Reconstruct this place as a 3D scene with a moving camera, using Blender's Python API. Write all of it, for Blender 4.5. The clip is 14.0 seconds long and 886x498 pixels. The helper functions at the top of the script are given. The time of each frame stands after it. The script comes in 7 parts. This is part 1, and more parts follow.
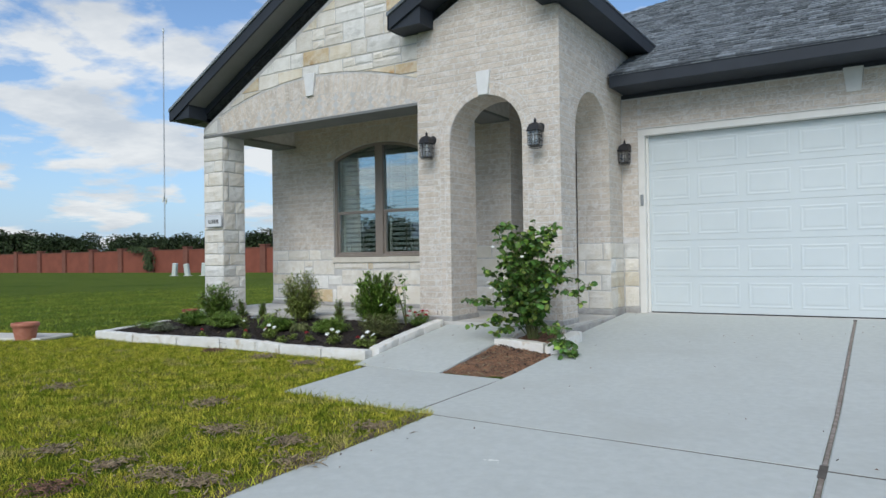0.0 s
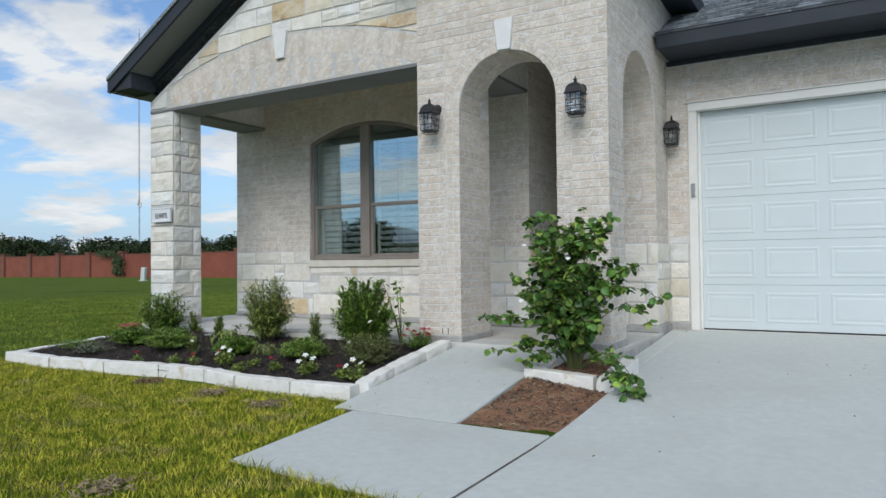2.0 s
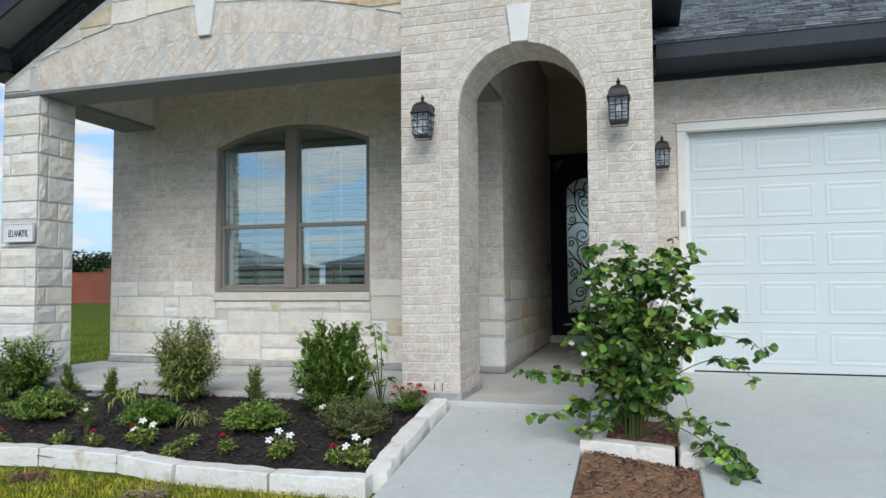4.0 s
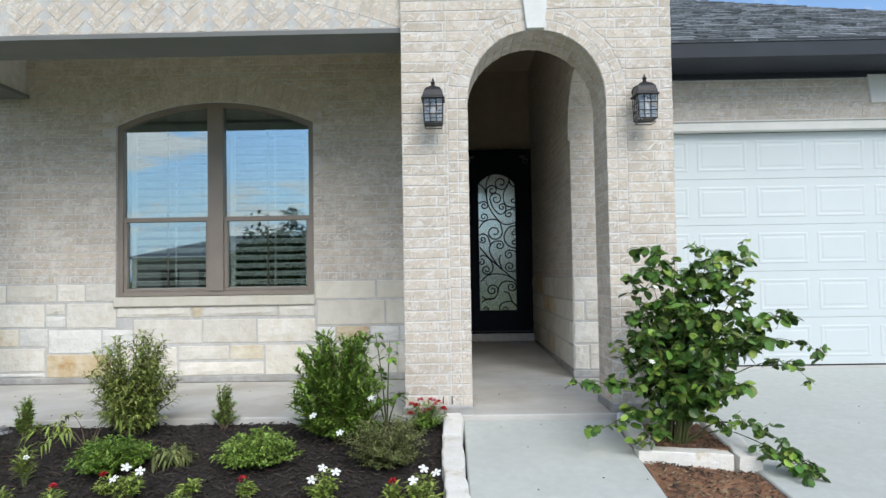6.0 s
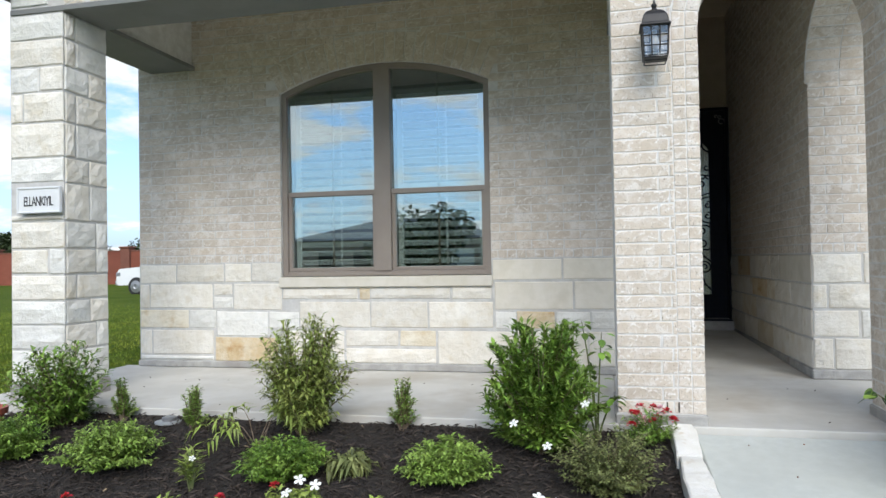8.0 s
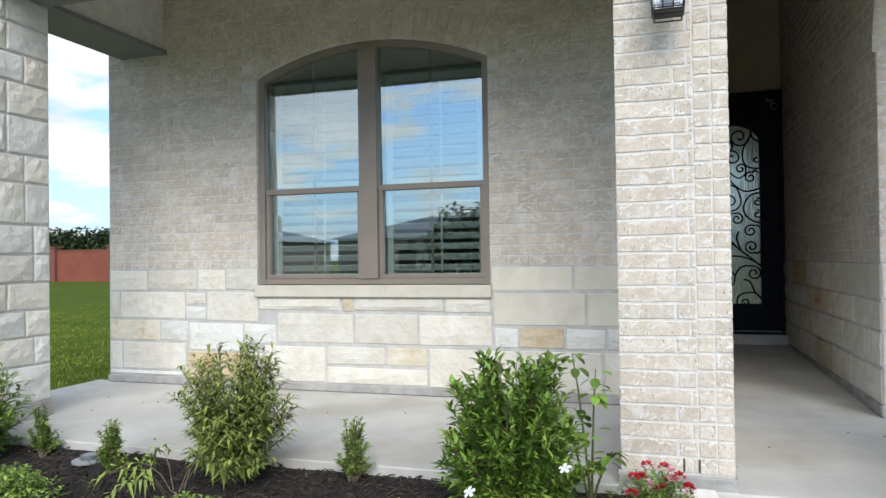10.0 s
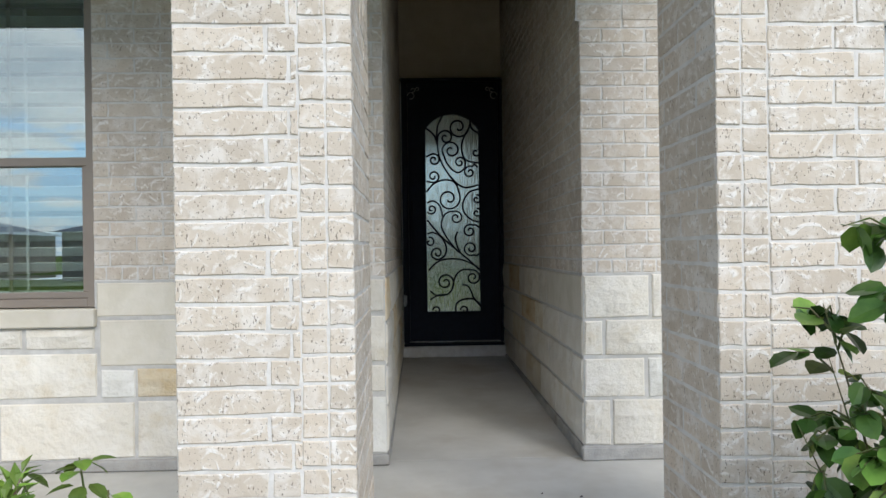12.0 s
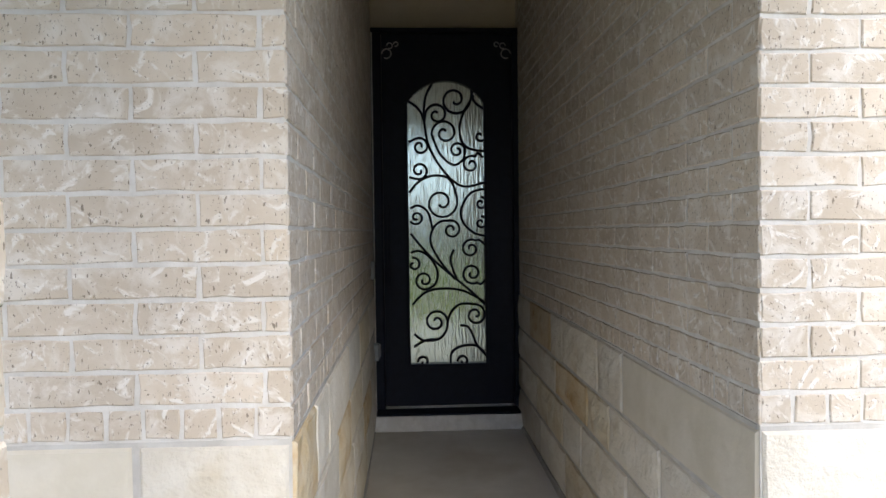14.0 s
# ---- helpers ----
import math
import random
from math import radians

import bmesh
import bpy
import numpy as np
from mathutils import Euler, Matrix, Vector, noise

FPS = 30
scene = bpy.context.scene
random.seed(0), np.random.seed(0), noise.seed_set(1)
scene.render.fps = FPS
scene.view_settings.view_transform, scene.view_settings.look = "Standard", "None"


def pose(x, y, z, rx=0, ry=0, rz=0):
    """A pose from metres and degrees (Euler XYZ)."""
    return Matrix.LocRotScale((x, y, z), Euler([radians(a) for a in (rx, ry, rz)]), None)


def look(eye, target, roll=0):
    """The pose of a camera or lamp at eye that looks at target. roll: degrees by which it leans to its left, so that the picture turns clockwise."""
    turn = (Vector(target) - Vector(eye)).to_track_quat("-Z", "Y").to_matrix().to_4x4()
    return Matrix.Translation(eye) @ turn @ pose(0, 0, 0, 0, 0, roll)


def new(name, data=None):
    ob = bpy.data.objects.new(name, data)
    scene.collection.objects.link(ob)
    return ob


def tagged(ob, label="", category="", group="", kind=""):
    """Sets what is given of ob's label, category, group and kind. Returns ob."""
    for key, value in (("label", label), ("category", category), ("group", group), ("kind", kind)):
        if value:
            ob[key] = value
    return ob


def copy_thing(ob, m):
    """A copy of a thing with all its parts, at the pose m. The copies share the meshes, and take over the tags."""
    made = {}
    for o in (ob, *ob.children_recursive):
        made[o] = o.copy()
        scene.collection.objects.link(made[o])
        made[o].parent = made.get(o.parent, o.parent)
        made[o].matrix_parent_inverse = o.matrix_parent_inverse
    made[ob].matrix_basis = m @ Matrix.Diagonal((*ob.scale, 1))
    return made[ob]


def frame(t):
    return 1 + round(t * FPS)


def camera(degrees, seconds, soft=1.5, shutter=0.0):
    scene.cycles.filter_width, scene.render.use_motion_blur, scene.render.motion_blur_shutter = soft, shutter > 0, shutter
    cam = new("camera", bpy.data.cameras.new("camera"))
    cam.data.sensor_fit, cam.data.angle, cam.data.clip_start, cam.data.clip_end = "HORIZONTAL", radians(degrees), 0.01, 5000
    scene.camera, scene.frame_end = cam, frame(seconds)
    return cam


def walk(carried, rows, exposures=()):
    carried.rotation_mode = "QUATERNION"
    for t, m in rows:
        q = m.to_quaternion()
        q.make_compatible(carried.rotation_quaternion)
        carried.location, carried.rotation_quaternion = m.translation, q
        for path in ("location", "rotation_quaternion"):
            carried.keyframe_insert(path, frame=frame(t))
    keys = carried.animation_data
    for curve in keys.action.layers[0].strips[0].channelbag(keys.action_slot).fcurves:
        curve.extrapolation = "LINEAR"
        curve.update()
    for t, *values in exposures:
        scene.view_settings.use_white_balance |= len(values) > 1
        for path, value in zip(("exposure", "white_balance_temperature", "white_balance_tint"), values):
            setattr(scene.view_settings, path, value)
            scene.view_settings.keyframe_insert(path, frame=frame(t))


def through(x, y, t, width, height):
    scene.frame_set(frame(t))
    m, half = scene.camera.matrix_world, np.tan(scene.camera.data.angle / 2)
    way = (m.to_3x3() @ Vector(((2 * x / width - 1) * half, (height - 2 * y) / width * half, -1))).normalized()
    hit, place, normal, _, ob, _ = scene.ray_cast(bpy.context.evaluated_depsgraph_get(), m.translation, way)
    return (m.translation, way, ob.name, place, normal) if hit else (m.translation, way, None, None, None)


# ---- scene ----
S = 1.06
cam = camera(65.0, 14.0)
PATH = [
    (0, (4.181, -6.821, 0.996), (3.116, -5.128, 1.022), -0.8),
    (0.5, (3.91, -6.443, 0.972), (2.843, -4.751, 0.989), -0.7),
    (1, (3.666, -6.039, 0.97), (2.603, -4.345, 0.987), -0.7),
    (1.5, (3.364, -5.729, 0.953), (2.318, -4.025, 0.977), -0.7),
    (2, (3.014, -5.437, 0.975), (2.001, -3.713, 1.016), -0.6),
    (2.5, (2.617, -5.185, 1.01), (1.664, -3.427, 1.059), -0.5),
    (3, (2.207, -5.018, 1.045), (1.341, -3.217, 1.104), -0.3),
    (3.5, (1.756, -4.935, 1.044), (1.03, -3.074, 1.132), -0.3),
    (4, (1.329, -4.824, 1.093), (0.754, -2.912, 1.196), -0.4),
    (4.2, (1.187, -4.786, 1.114), (0.663, -2.858, 1.21), -0.5),
    (6.5, (-0.344, -4.472, 1.179), (-0.33, -2.473, 1.253), -0.9),
    (7, (-0.464, -4.274, 1.118), (-0.459, -2.274, 1.175), -0.9),
    (7.5, (-0.517, -4.059, 1.146), (-0.711, -2.068, 1.178), -0.9),
    (7.7, (-0.531, -3.959, 1.147), (-0.849, -1.985, 1.179), -1.0),
    (9.8, (-0.299, -3.098, 1.181), (-0.942, -1.204, 1.213), -0.9),
    (10, (-0.285, -2.984, 1.211), (-0.871, -1.072, 1.238), -0.8),
    (10.5, (-0.174, -2.694, 1.232), (-0.55, -0.729, 1.253), -0.9),
    (11, (-0.015, -2.425, 1.287), (-0.178, -0.431, 1.309), -1.0),
    (11.5, (0.094, -2.111, 1.282), (0.074, -0.111, 1.295), -1.0),
    (12, (0.163, -1.738, 1.284), (0.232, 0.261, 1.284), -0.8),
    (12.5, (0.233, -1.286, 1.346), (0.338, 0.711, 1.327), -0.9),
    (13, (0.225, -0.828, 1.372), (0.342, 1.168, 1.334), -0.7),
    (13.4, (0.225, -0.465, 1.464), (0.335, 1.531, 1.414), -0.7),
    (13.5, (0.225, -0.361, 1.468), (0.333, 1.636, 1.419), -0.6),
    (14, (0.235, 0.183, 1.559), (0.332, 2.18, 1.509), -0.7),
]
walk(cam, [(t, look(Vector(eye) * S, Vector(target) * S, roll)) for t, eye, target, roll in PATH],
     exposures=[(0.0, -0.08, 6420, 8), (3.0, 0.0, 6420, 8), (6.5, 0.36, 6580, 9), (11.0, 0.48, 6580, 9), (12.0, 0.40, 6650, 9), (13.0, 0.46, 6680, 11), (13.5, 0.62, 6720, 12), (14.0, 1.24, 6980, 14)])

# ---- world and sun ----
SUN_ELEV, SUN_AZ = radians(38.5), radians(162)
world = bpy.data.worlds.new("world")
scene.world = world
world.use_nodes = True
wt = world.node_tree
wt.nodes.clear()


def wn(kind, **values):
    n = wt.nodes.new(kind)
    for k, v in values.items():
        n.inputs[k.replace("_", " ")].default_value = v
    return n


sky = wt.nodes.new("ShaderNodeTexSky")
sky.sky_type, sky.sun_disc, sky.sun_elevation, sky.sun_rotation = "NISHITA", False, SUN_ELEV, SUN_AZ
sky.air_density, sky.dust_density, sky.ozone_density = 1.0, 0.15, 2.0
co = wt.nodes.new("ShaderNodeTexCoord")
sep = wt.nodes.new("ShaderNodeSeparateXYZ")
wt.links.new(co.outputs["Generated"], sep.inputs[0])


def wmath(op, a, b=None, c=None):
    n = wt.nodes.new("ShaderNodeMath")
    n.operation = op
    for k, v in enumerate((a, b, c)):
        if v is None:
            continue
        if isinstance(v, (int, float)):
            n.inputs[k].default_value = v
        else:
            wt.links.new(v, n.inputs[k])
    return n.outputs[0]


zz = wmath("ADD", wmath("MAXIMUM", sep.outputs[2], 0.0), 0.16)
comb = wt.nodes.new("ShaderNodeCombineXYZ")
wt.links.new(wmath("DIVIDE", sep.outputs[0], zz), comb.inputs[0])
wt.links.new(wmath("DIVIDE", sep.outputs[1], zz), comb.inputs[1])
comb.inputs[2].default_value = 4.3
cloud = wn("ShaderNodeTexNoise", Scale=1.7, Detail=12.0, Roughness=0.55, Distortion=0.15)
wt.links.new(comb.outputs[0], cloud.inputs["Vector"])
ramp = wt.nodes.new("ShaderNodeValToRGB")
ramp.color_ramp.elements[0].position, ramp.color_ramp.elements[1].position = 0.47, 0.55
wt.links.new(cloud.outputs["Fac"], ramp.inputs[0])
shade = wn("ShaderNodeTexNoise", Scale=2.3, Detail=5.0, Roughness=0.6)
wt.links.new(comb.outputs[0], shade.inputs["Vector"])
tint = wt.nodes.new("ShaderNodeValToRGB")
tint.color_ramp.elements[0].color, tint.color_ramp.elements[1].color = (4.2, 4.45, 4.8, 1), (5.9, 5.95, 6.0, 1)
tint.color_ramp.elements[0].position, tint.color_ramp.elements[1].position = 0.35, 0.6
wt.links.new(shade.outputs["Fac"], tint.inputs[0])
haze = wt.nodes.new("ShaderNodeMix")
haze.data_type = "RGBA"
low = wt.nodes.new("ShaderNodeMix")
low.data_type = "RGBA"
wt.links.new(wmath("POWER", wmath("SUBTRACT", 1.0, wmath("MAXIMUM", sep.outputs[2], 0.0)), 7.0), low.inputs[0])
cool = wt.nodes.new("ShaderNodeMix")
cool.data_type, cool.blend_type = "RGBA", "MULTIPLY"
cool.inputs[0].default_value, cool.inputs[7].default_value = 1.0, (0.86, 0.95, 1.06, 1)
wt.links.new(sky.outputs[0], cool.inputs[6])
wt.links.new(cool.outputs[2], low.inputs[6])
low.inputs[7].default_value = (2.35, 3.35, 4.9, 1)
wt.links.new(low.outputs[2], haze.inputs[6])
wt.links.new(tint.outputs[0], haze.inputs[7])
wt.links.new(wmath("MULTIPLY", ramp.outputs[0], 0.92), haze.inputs[0])
bg = wn("ShaderNodeBackground", Strength=0.15)
wt.links.new(haze.outputs[2], bg.inputs[0])
wo = wt.nodes.new("ShaderNodeOutputWorld")
wt.links.new(bg.outputs[0], wo.inputs[0])

sun = new("sun", bpy.data.lights.new("sun", "SUN"))
sun.data.energy, sun.data.angle, sun.data.color = 2.35, radians(44), (1.0, 0.975, 0.94)
sun.matrix_world = look((0, 0, 0), (-math.sin(SUN_AZ) * math.cos(SUN_ELEV), -math.cos(SUN_AZ) * math.cos(SUN_ELEV), -math.sin(SUN_ELEV)))

from mathutils.geometry import tessellate_polygon

# ---- materials ----
def material(name, base, rough=0.8, metal=0.0, second=None, scale=6.0, detail=6.0, mix=(0.4, 0.62), bump=0.0, bump_scale=60.0,
             vary=0.0, island=False, spec=0.5, third=None, third_scale=1.5, third_mix=(0.5, 0.7), stretch=(1, 1, 1), bump_dist=0.01):
    """A procedural surface in world-sized noise: two colours, a third in larger stains, relief, and a little change from piece to piece."""
    m = bpy.data.materials.new(name)
    m.use_nodes = True
    nt = m.node_tree
    b = nt.nodes["Principled BSDF"]
    b.inputs["Roughness"].default_value, b.inputs["Metallic"].default_value = rough, metal
    b.inputs["Specular IOR Level"].default_value = spec
    geo = nt.nodes.new("ShaderNodeNewGeometry")
    mp = nt.nodes.new("ShaderNodeMapping")
    mp.inputs["Scale"].default_value = stretch
    nt.links.new(geo.outputs["Position"], mp.inputs[0])

    def noise_tex(s, d=6.0, r=0.6, dist=0.0):
        n = nt.nodes.new("ShaderNodeTexNoise")
        n.inputs["Scale"].default_value, n.inputs["Detail"].default_value = s, d
        n.inputs["Roughness"].default_value, n.inputs["Distortion"].default_value = r, dist
        nt.links.new(mp.outputs[0], n.inputs["Vector"])
        return n.outputs["Fac"]

    def blend(fac, lo, hi, a, c):
        r = nt.nodes.new("ShaderNodeMapRange")
        r.inputs[1].default_value, r.inputs[2].default_value = lo, hi
        nt.links.new(fac, r.inputs[0])
        x = nt.nodes.new("ShaderNodeMix")
        x.data_type = "RGBA"
        nt.links.new(r.outputs[0], x.inputs[0])
        for sock, v in ((6, a), (7, c)):
            if isinstance(v, tuple):
                x.inputs[sock].default_value = (*v, 1)
            else:
                nt.links.new(v, x.inputs[sock])
        return x.outputs[2]

    col = base
    if second:
        col = blend(noise_tex(scale, detail), mix[0], mix[1], base, second)
    if third:
        col = blend(noise_tex(third_scale, 4.0), third_mix[0], third_mix[1], col, third)
    if vary:
        if island:
            rnd = geo.outputs["Random Per Island"]
        else:
            rnd = nt.nodes.new("ShaderNodeObjectInfo").outputs["Random"]
        hsv = nt.nodes.new("ShaderNodeHueSaturation")
        r = nt.nodes.new("ShaderNodeMapRange")
        r.inputs[3].default_value, r.inputs[4].default_value = 1 - vary, 1 + vary
        nt.links.new(rnd, r.inputs[0])
        nt.links.new(r.outputs[0], hsv.inputs["Value"])
        if isinstance(col, tuple):
            hsv.inputs["Color"].default_value = (*col, 1)
        else:
            nt.links.new(col, hsv.inputs["Color"])
        col = hsv.outputs[0]
    if isinstance(col, tuple):
        b.inputs["Base Color"].default_value = (*col, 1)
    else:
        nt.links.new(col, b.inputs["Base Color"])
    if bump:
        bp = nt.nodes.new("ShaderNodeBump")
        bp.inputs["Strength"].default_value, bp.inputs["Distance"].default_value = bump, bump_dist
        nt.links.new(noise_tex(bump_scale, 5.0), bp.inputs["Height"])
        nt.links.new(bp.outputs[0], b.inputs["Normal"])
    return m


def brick_material(name, island):
    """Tan clay brick with smeared whitish slurry in curls and small dark pits."""
    m = material(name, (0.565, 0.492, 0.408), 0.9, second=(0.625, 0.558, 0.478), scale=9.0, vary=0.09, island=island, spec=0.2)
    nt = m.node_tree
    b = nt.nodes["Principled BSDF"]
    was = b.inputs["Base Color"].links[0].from_socket
    geo = nt.nodes.new("ShaderNodeNewGeometry")

    def tex(scale, dist, detail=3.0, rough=0.55):
        n = nt.nodes.new("ShaderNodeTexNoise")
        n.inputs["Scale"].default_value, n.inputs["Distortion"].default_value = scale, dist
        n.inputs["Detail"].default_value, n.inputs["Roughness"].default_value = detail, rough
        nt.links.new(geo.outputs["Position"], n.inputs["Vector"])
        return n.outputs["Fac"]

    def ranged(sock, lo, hi, a=0.0, c=1.0):
        r = nt.nodes.new("ShaderNodeMapRange")
        for k, v in zip((1, 2, 3, 4), (lo, hi, a, c)):
            r.inputs[k].default_value = v
        nt.links.new(sock, r.inputs[0])
        return r.outputs[0]

    def math_node(op, a, c):
        n = nt.nodes.new("ShaderNodeMath")
        n.operation = op
        for k, v in enumerate((a, c)):
            if isinstance(v, float):
                n.inputs[k].default_value = v
            else:
                nt.links.new(v, n.inputs[k])
        return n.outputs[0]

    def moved(off, scale, dist, detail, rough):
        mp = nt.nodes.new("ShaderNodeMapping")
        mp.inputs["Location"].default_value = off
        nt.links.new(geo.outputs["Position"], mp.inputs[0])
        n = nt.nodes.new("ShaderNodeTexNoise")
        n.inputs["Scale"].default_value, n.inputs["Distortion"].default_value = scale, dist
        n.inputs["Detail"].default_value, n.inputs["Roughness"].default_value = detail, rough
        nt.links.new(mp.outputs[0], n.inputs["Vector"])
        return n.outputs["Fac"]

    # slurry dragged over the face: crescents where a blob's upper edge is, and thinner patches between
    blob = ranged(moved((0, 0, 0), 15.0, 0.9, 4.0, 0.6), 0.50, 0.56)
    shifted = ranged(moved((0.004, 0.004, -0.011), 15.0, 0.9, 4.0, 0.6), 0.48, 0.56)
    crescent = math_node("MULTIPLY", blob, math_node("SUBTRACT", 1.0, shifted))
    patch = ranged(tex(12.0, 0.6, 8.0, 0.62), 0.50, 0.62)
    where = ranged(tex(4.0, 0.3, 4.0), 0.36, 0.50, 0.55, 1.0)
    smear = math_node("MULTIPLY", math_node("MAXIMUM", crescent, math_node("MULTIPLY", patch, 0.62)), where)
    x = nt.nodes.new("ShaderNodeMix")
    x.data_type = "RGBA"
    nt.links.new(math_node("MULTIPLY", smear, 0.9), x.inputs[0])
    nt.links.new(was, x.inputs[6])
    x.inputs[7].default_value = (0.78, 0.755, 0.72, 1)
    cuts = nt.nodes.new("ShaderNodeMapping")
    cuts.inputs["Scale"].default_value = (1, 1, 0.38)
    nt.links.new(geo.outputs["Position"], cuts.inputs[0])
    cut_noise = nt.nodes.new("ShaderNodeTexNoise")
    cut_noise.inputs["Scale"].default_value, cut_noise.inputs["Detail"].default_value = 170.0, 2.0
    nt.links.new(cuts.outputs[0], cut_noise.inputs["Vector"])
    pits = math_node("MAXIMUM", ranged(tex(150.0, 0.4, 3.0), 0.64, 0.69), ranged(cut_noise.outputs["Fac"], 0.66, 0.70))
    y = nt.nodes.new("ShaderNodeMix")
    y.data_type = "RGBA"
    nt.links.new(math_node("MULTIPLY", pits, 0.75), y.inputs[0])
    nt.links.new(x.outputs[2], y.inputs[6])
    y.inputs[7].default_value = (0.16, 0.13, 0.10, 1)
    nt.links.new(y.outputs[2], b.inputs["Base Color"])
    height = math_node("SUBTRACT", math_node("MULTIPLY", smear, 0.5), pits)
    height = math_node("ADD", height, math_node("MULTIPLY", tex(40.0, 0.0, 5.0), 0.6))
    bp = nt.nodes.new("ShaderNodeBump")
    bp.inputs["Strength"].default_value, bp.inputs["Distance"].default_value = 0.5, 0.004
    nt.links.new(height, bp.inputs["Height"])
    nt.links.new(bp.outputs[0], b.inputs["Normal"])
    return m


def glass_material(name, gloss, rough, tint, relief=0.0, stretch=(1, 1, 1), through=(0.93, 0.96, 0.95)):
    """A pane: clear, with a mirror's share that Fresnel raises towards grazing."""
    m = bpy.data.materials.new(name)
    m.use_nodes = True
    nt = m.node_tree
    nt.nodes.clear()
    out = nt.nodes.new("ShaderNodeOutputMaterial")
    mix = nt.nodes.new("ShaderNodeMixShader")
    tr = nt.nodes.new("ShaderNodeBsdfTransparent")
    tr.inputs[0].default_value = (*through, 1)
    gl = nt.nodes.new("ShaderNodeBsdfGlossy")
    gl.inputs["Color"].default_value, gl.inputs["Roughness"].default_value = (*tint, 1), rough
    fr = nt.nodes.new("ShaderNodeFresnel")
    fr.inputs[0].default_value = 1.5
    r = nt.nodes.new("ShaderNodeMapRange")
    r.inputs[3].default_value, r.inputs[4].default_value = gloss, 1.0
    nt.links.new(fr.outputs[0], r.inputs[0])
    nt.links.new(r.outputs[0], mix.inputs[0])
    nt.links.new(tr.outputs[0], mix.inputs[1])
    nt.links.new(gl.outputs[0], mix.inputs[2])
    nt.links.new(mix.outputs[0], out.inputs[0])
    if relief:
        geo = nt.nodes.new("ShaderNodeNewGeometry")
        mp = nt.nodes.new("ShaderNodeMapping")
        mp.inputs["Scale"].default_value = stretch
        n = nt.nodes.new("ShaderNodeTexNoise")
        n.inputs["Scale"].default_value = 60.0
        bp = nt.nodes.new("ShaderNodeBump")
        bp.inputs["Strength"].default_value, bp.inputs["Distance"].default_value = relief, 0.004
        nt.links.new(geo.outputs["Position"], mp.inputs[0])
        nt.links.new(mp.outputs[0], n.inputs["Vector"])
        nt.links.new(n.outputs["Fac"], bp.inputs["Height"])
        nt.links.new(bp.outputs[0], gl.inputs["Normal"])
    return m


M = {}
M["brick"] = brick_material("tan_brick", False)
M["brick_mass"] = brick_material("tan_brick_joined", True)
M["mortar"] = material("mortar", (0.60, 0.585, 0.56), 0.95, second=(0.70, 0.69, 0.67), scale=14, bump=0.5, bump_scale=90, bump_dist=0.004)
for key, a, c, d in (("cream", (0.69, 0.65, 0.57), (0.76, 0.73, 0.665), (0.64, 0.575, 0.46)),
                     ("pale", (0.68, 0.67, 0.625), (0.76, 0.75, 0.71), (0.55, 0.54, 0.50)),
                     ("buff", (0.65, 0.58, 0.45), (0.72, 0.67, 0.56), (0.58, 0.47, 0.31)),
                     ("ochre", (0.60, 0.47, 0.29), (0.68, 0.60, 0.46), (0.50, 0.30, 0.13)),
                     ("smooth", (0.65, 0.61, 0.52), (0.70, 0.66, 0.58), (0.61, 0.57, 0.48))):
    M[key] = material("limestone_" + key, a, 0.9, second=c, scale=7, third=d, third_scale=5, third_mix=(0.56, 0.72), bump=0.8,
                      bump_scale=26, vary=0.09, spec=0.2, bump_dist=0.016 if key != "smooth" else 0.003)
M["stonemortar"] = material("stone_mortar", (0.49, 0.48, 0.46), 0.95, second=(0.59, 0.58, 0.56), scale=12, bump=0.5, bump_scale=90, bump_dist=0.004)
M["darkjoint"] = material("dark_joint", (0.075, 0.065, 0.055), 0.95, second=(0.12, 0.105, 0.09), scale=20)
M["edging"] = material("white_edging_stone", (0.74, 0.72, 0.66), 0.9, second=(0.80, 0.79, 0.75), scale=10, third=(0.56, 0.47, 0.34), third_scale=8,
                       third_mix=(0.58, 0.74), bump=0.9, bump_scale=35, vary=0.05)
M["concrete"] = material("driveway_concrete", (0.49, 0.515, 0.485), 0.9, second=(0.545, 0.57, 0.54), scale=16, mix=(0.35, 0.68), third=(0.455, 0.47, 0.435), third_scale=1.2, third_mix=(0.5, 0.85),
                         bump=0.2, bump_scale=150, vary=0.02, bump_dist=0.003, spec=0.25)
M["slab"] = material("porch_concrete", (0.50, 0.49, 0.455), 0.85, second=(0.58, 0.57, 0.535), scale=2.2, third=(0.44, 0.41, 0.36), third_scale=1.3,
                     bump=0.2, bump_scale=120, bump_dist=0.003)
M["footing"] = material("footing_concrete", (0.33, 0.325, 0.31), 0.9, second=(0.45, 0.44, 0.42), scale=8, third=(0.24, 0.22, 0.2), third_scale=4, bump=0.6, bump_scale=50)
M["footing_pale"] = material("pale_weathered_concrete", (0.56, 0.53, 0.46), 0.9, second=(0.64, 0.61, 0.54), scale=8, bump=0.4, bump_scale=60)
M["trim"] = material("charcoal_trim_paint", (0.027, 0.033, 0.043), 0.6, second=(0.032, 0.039, 0.050), scale=3, spec=0.3, bump=0.05, bump_scale=200)
M["soffit"] = material("grey_soffit_paint", (0.17, 0.175, 0.17), 0.7, second=(0.19, 0.195, 0.19), scale=3)
M["ceiling"] = material("ceiling_paint", (0.76, 0.67, 0.53), 0.8, second=(0.79, 0.70, 0.56), scale=3)
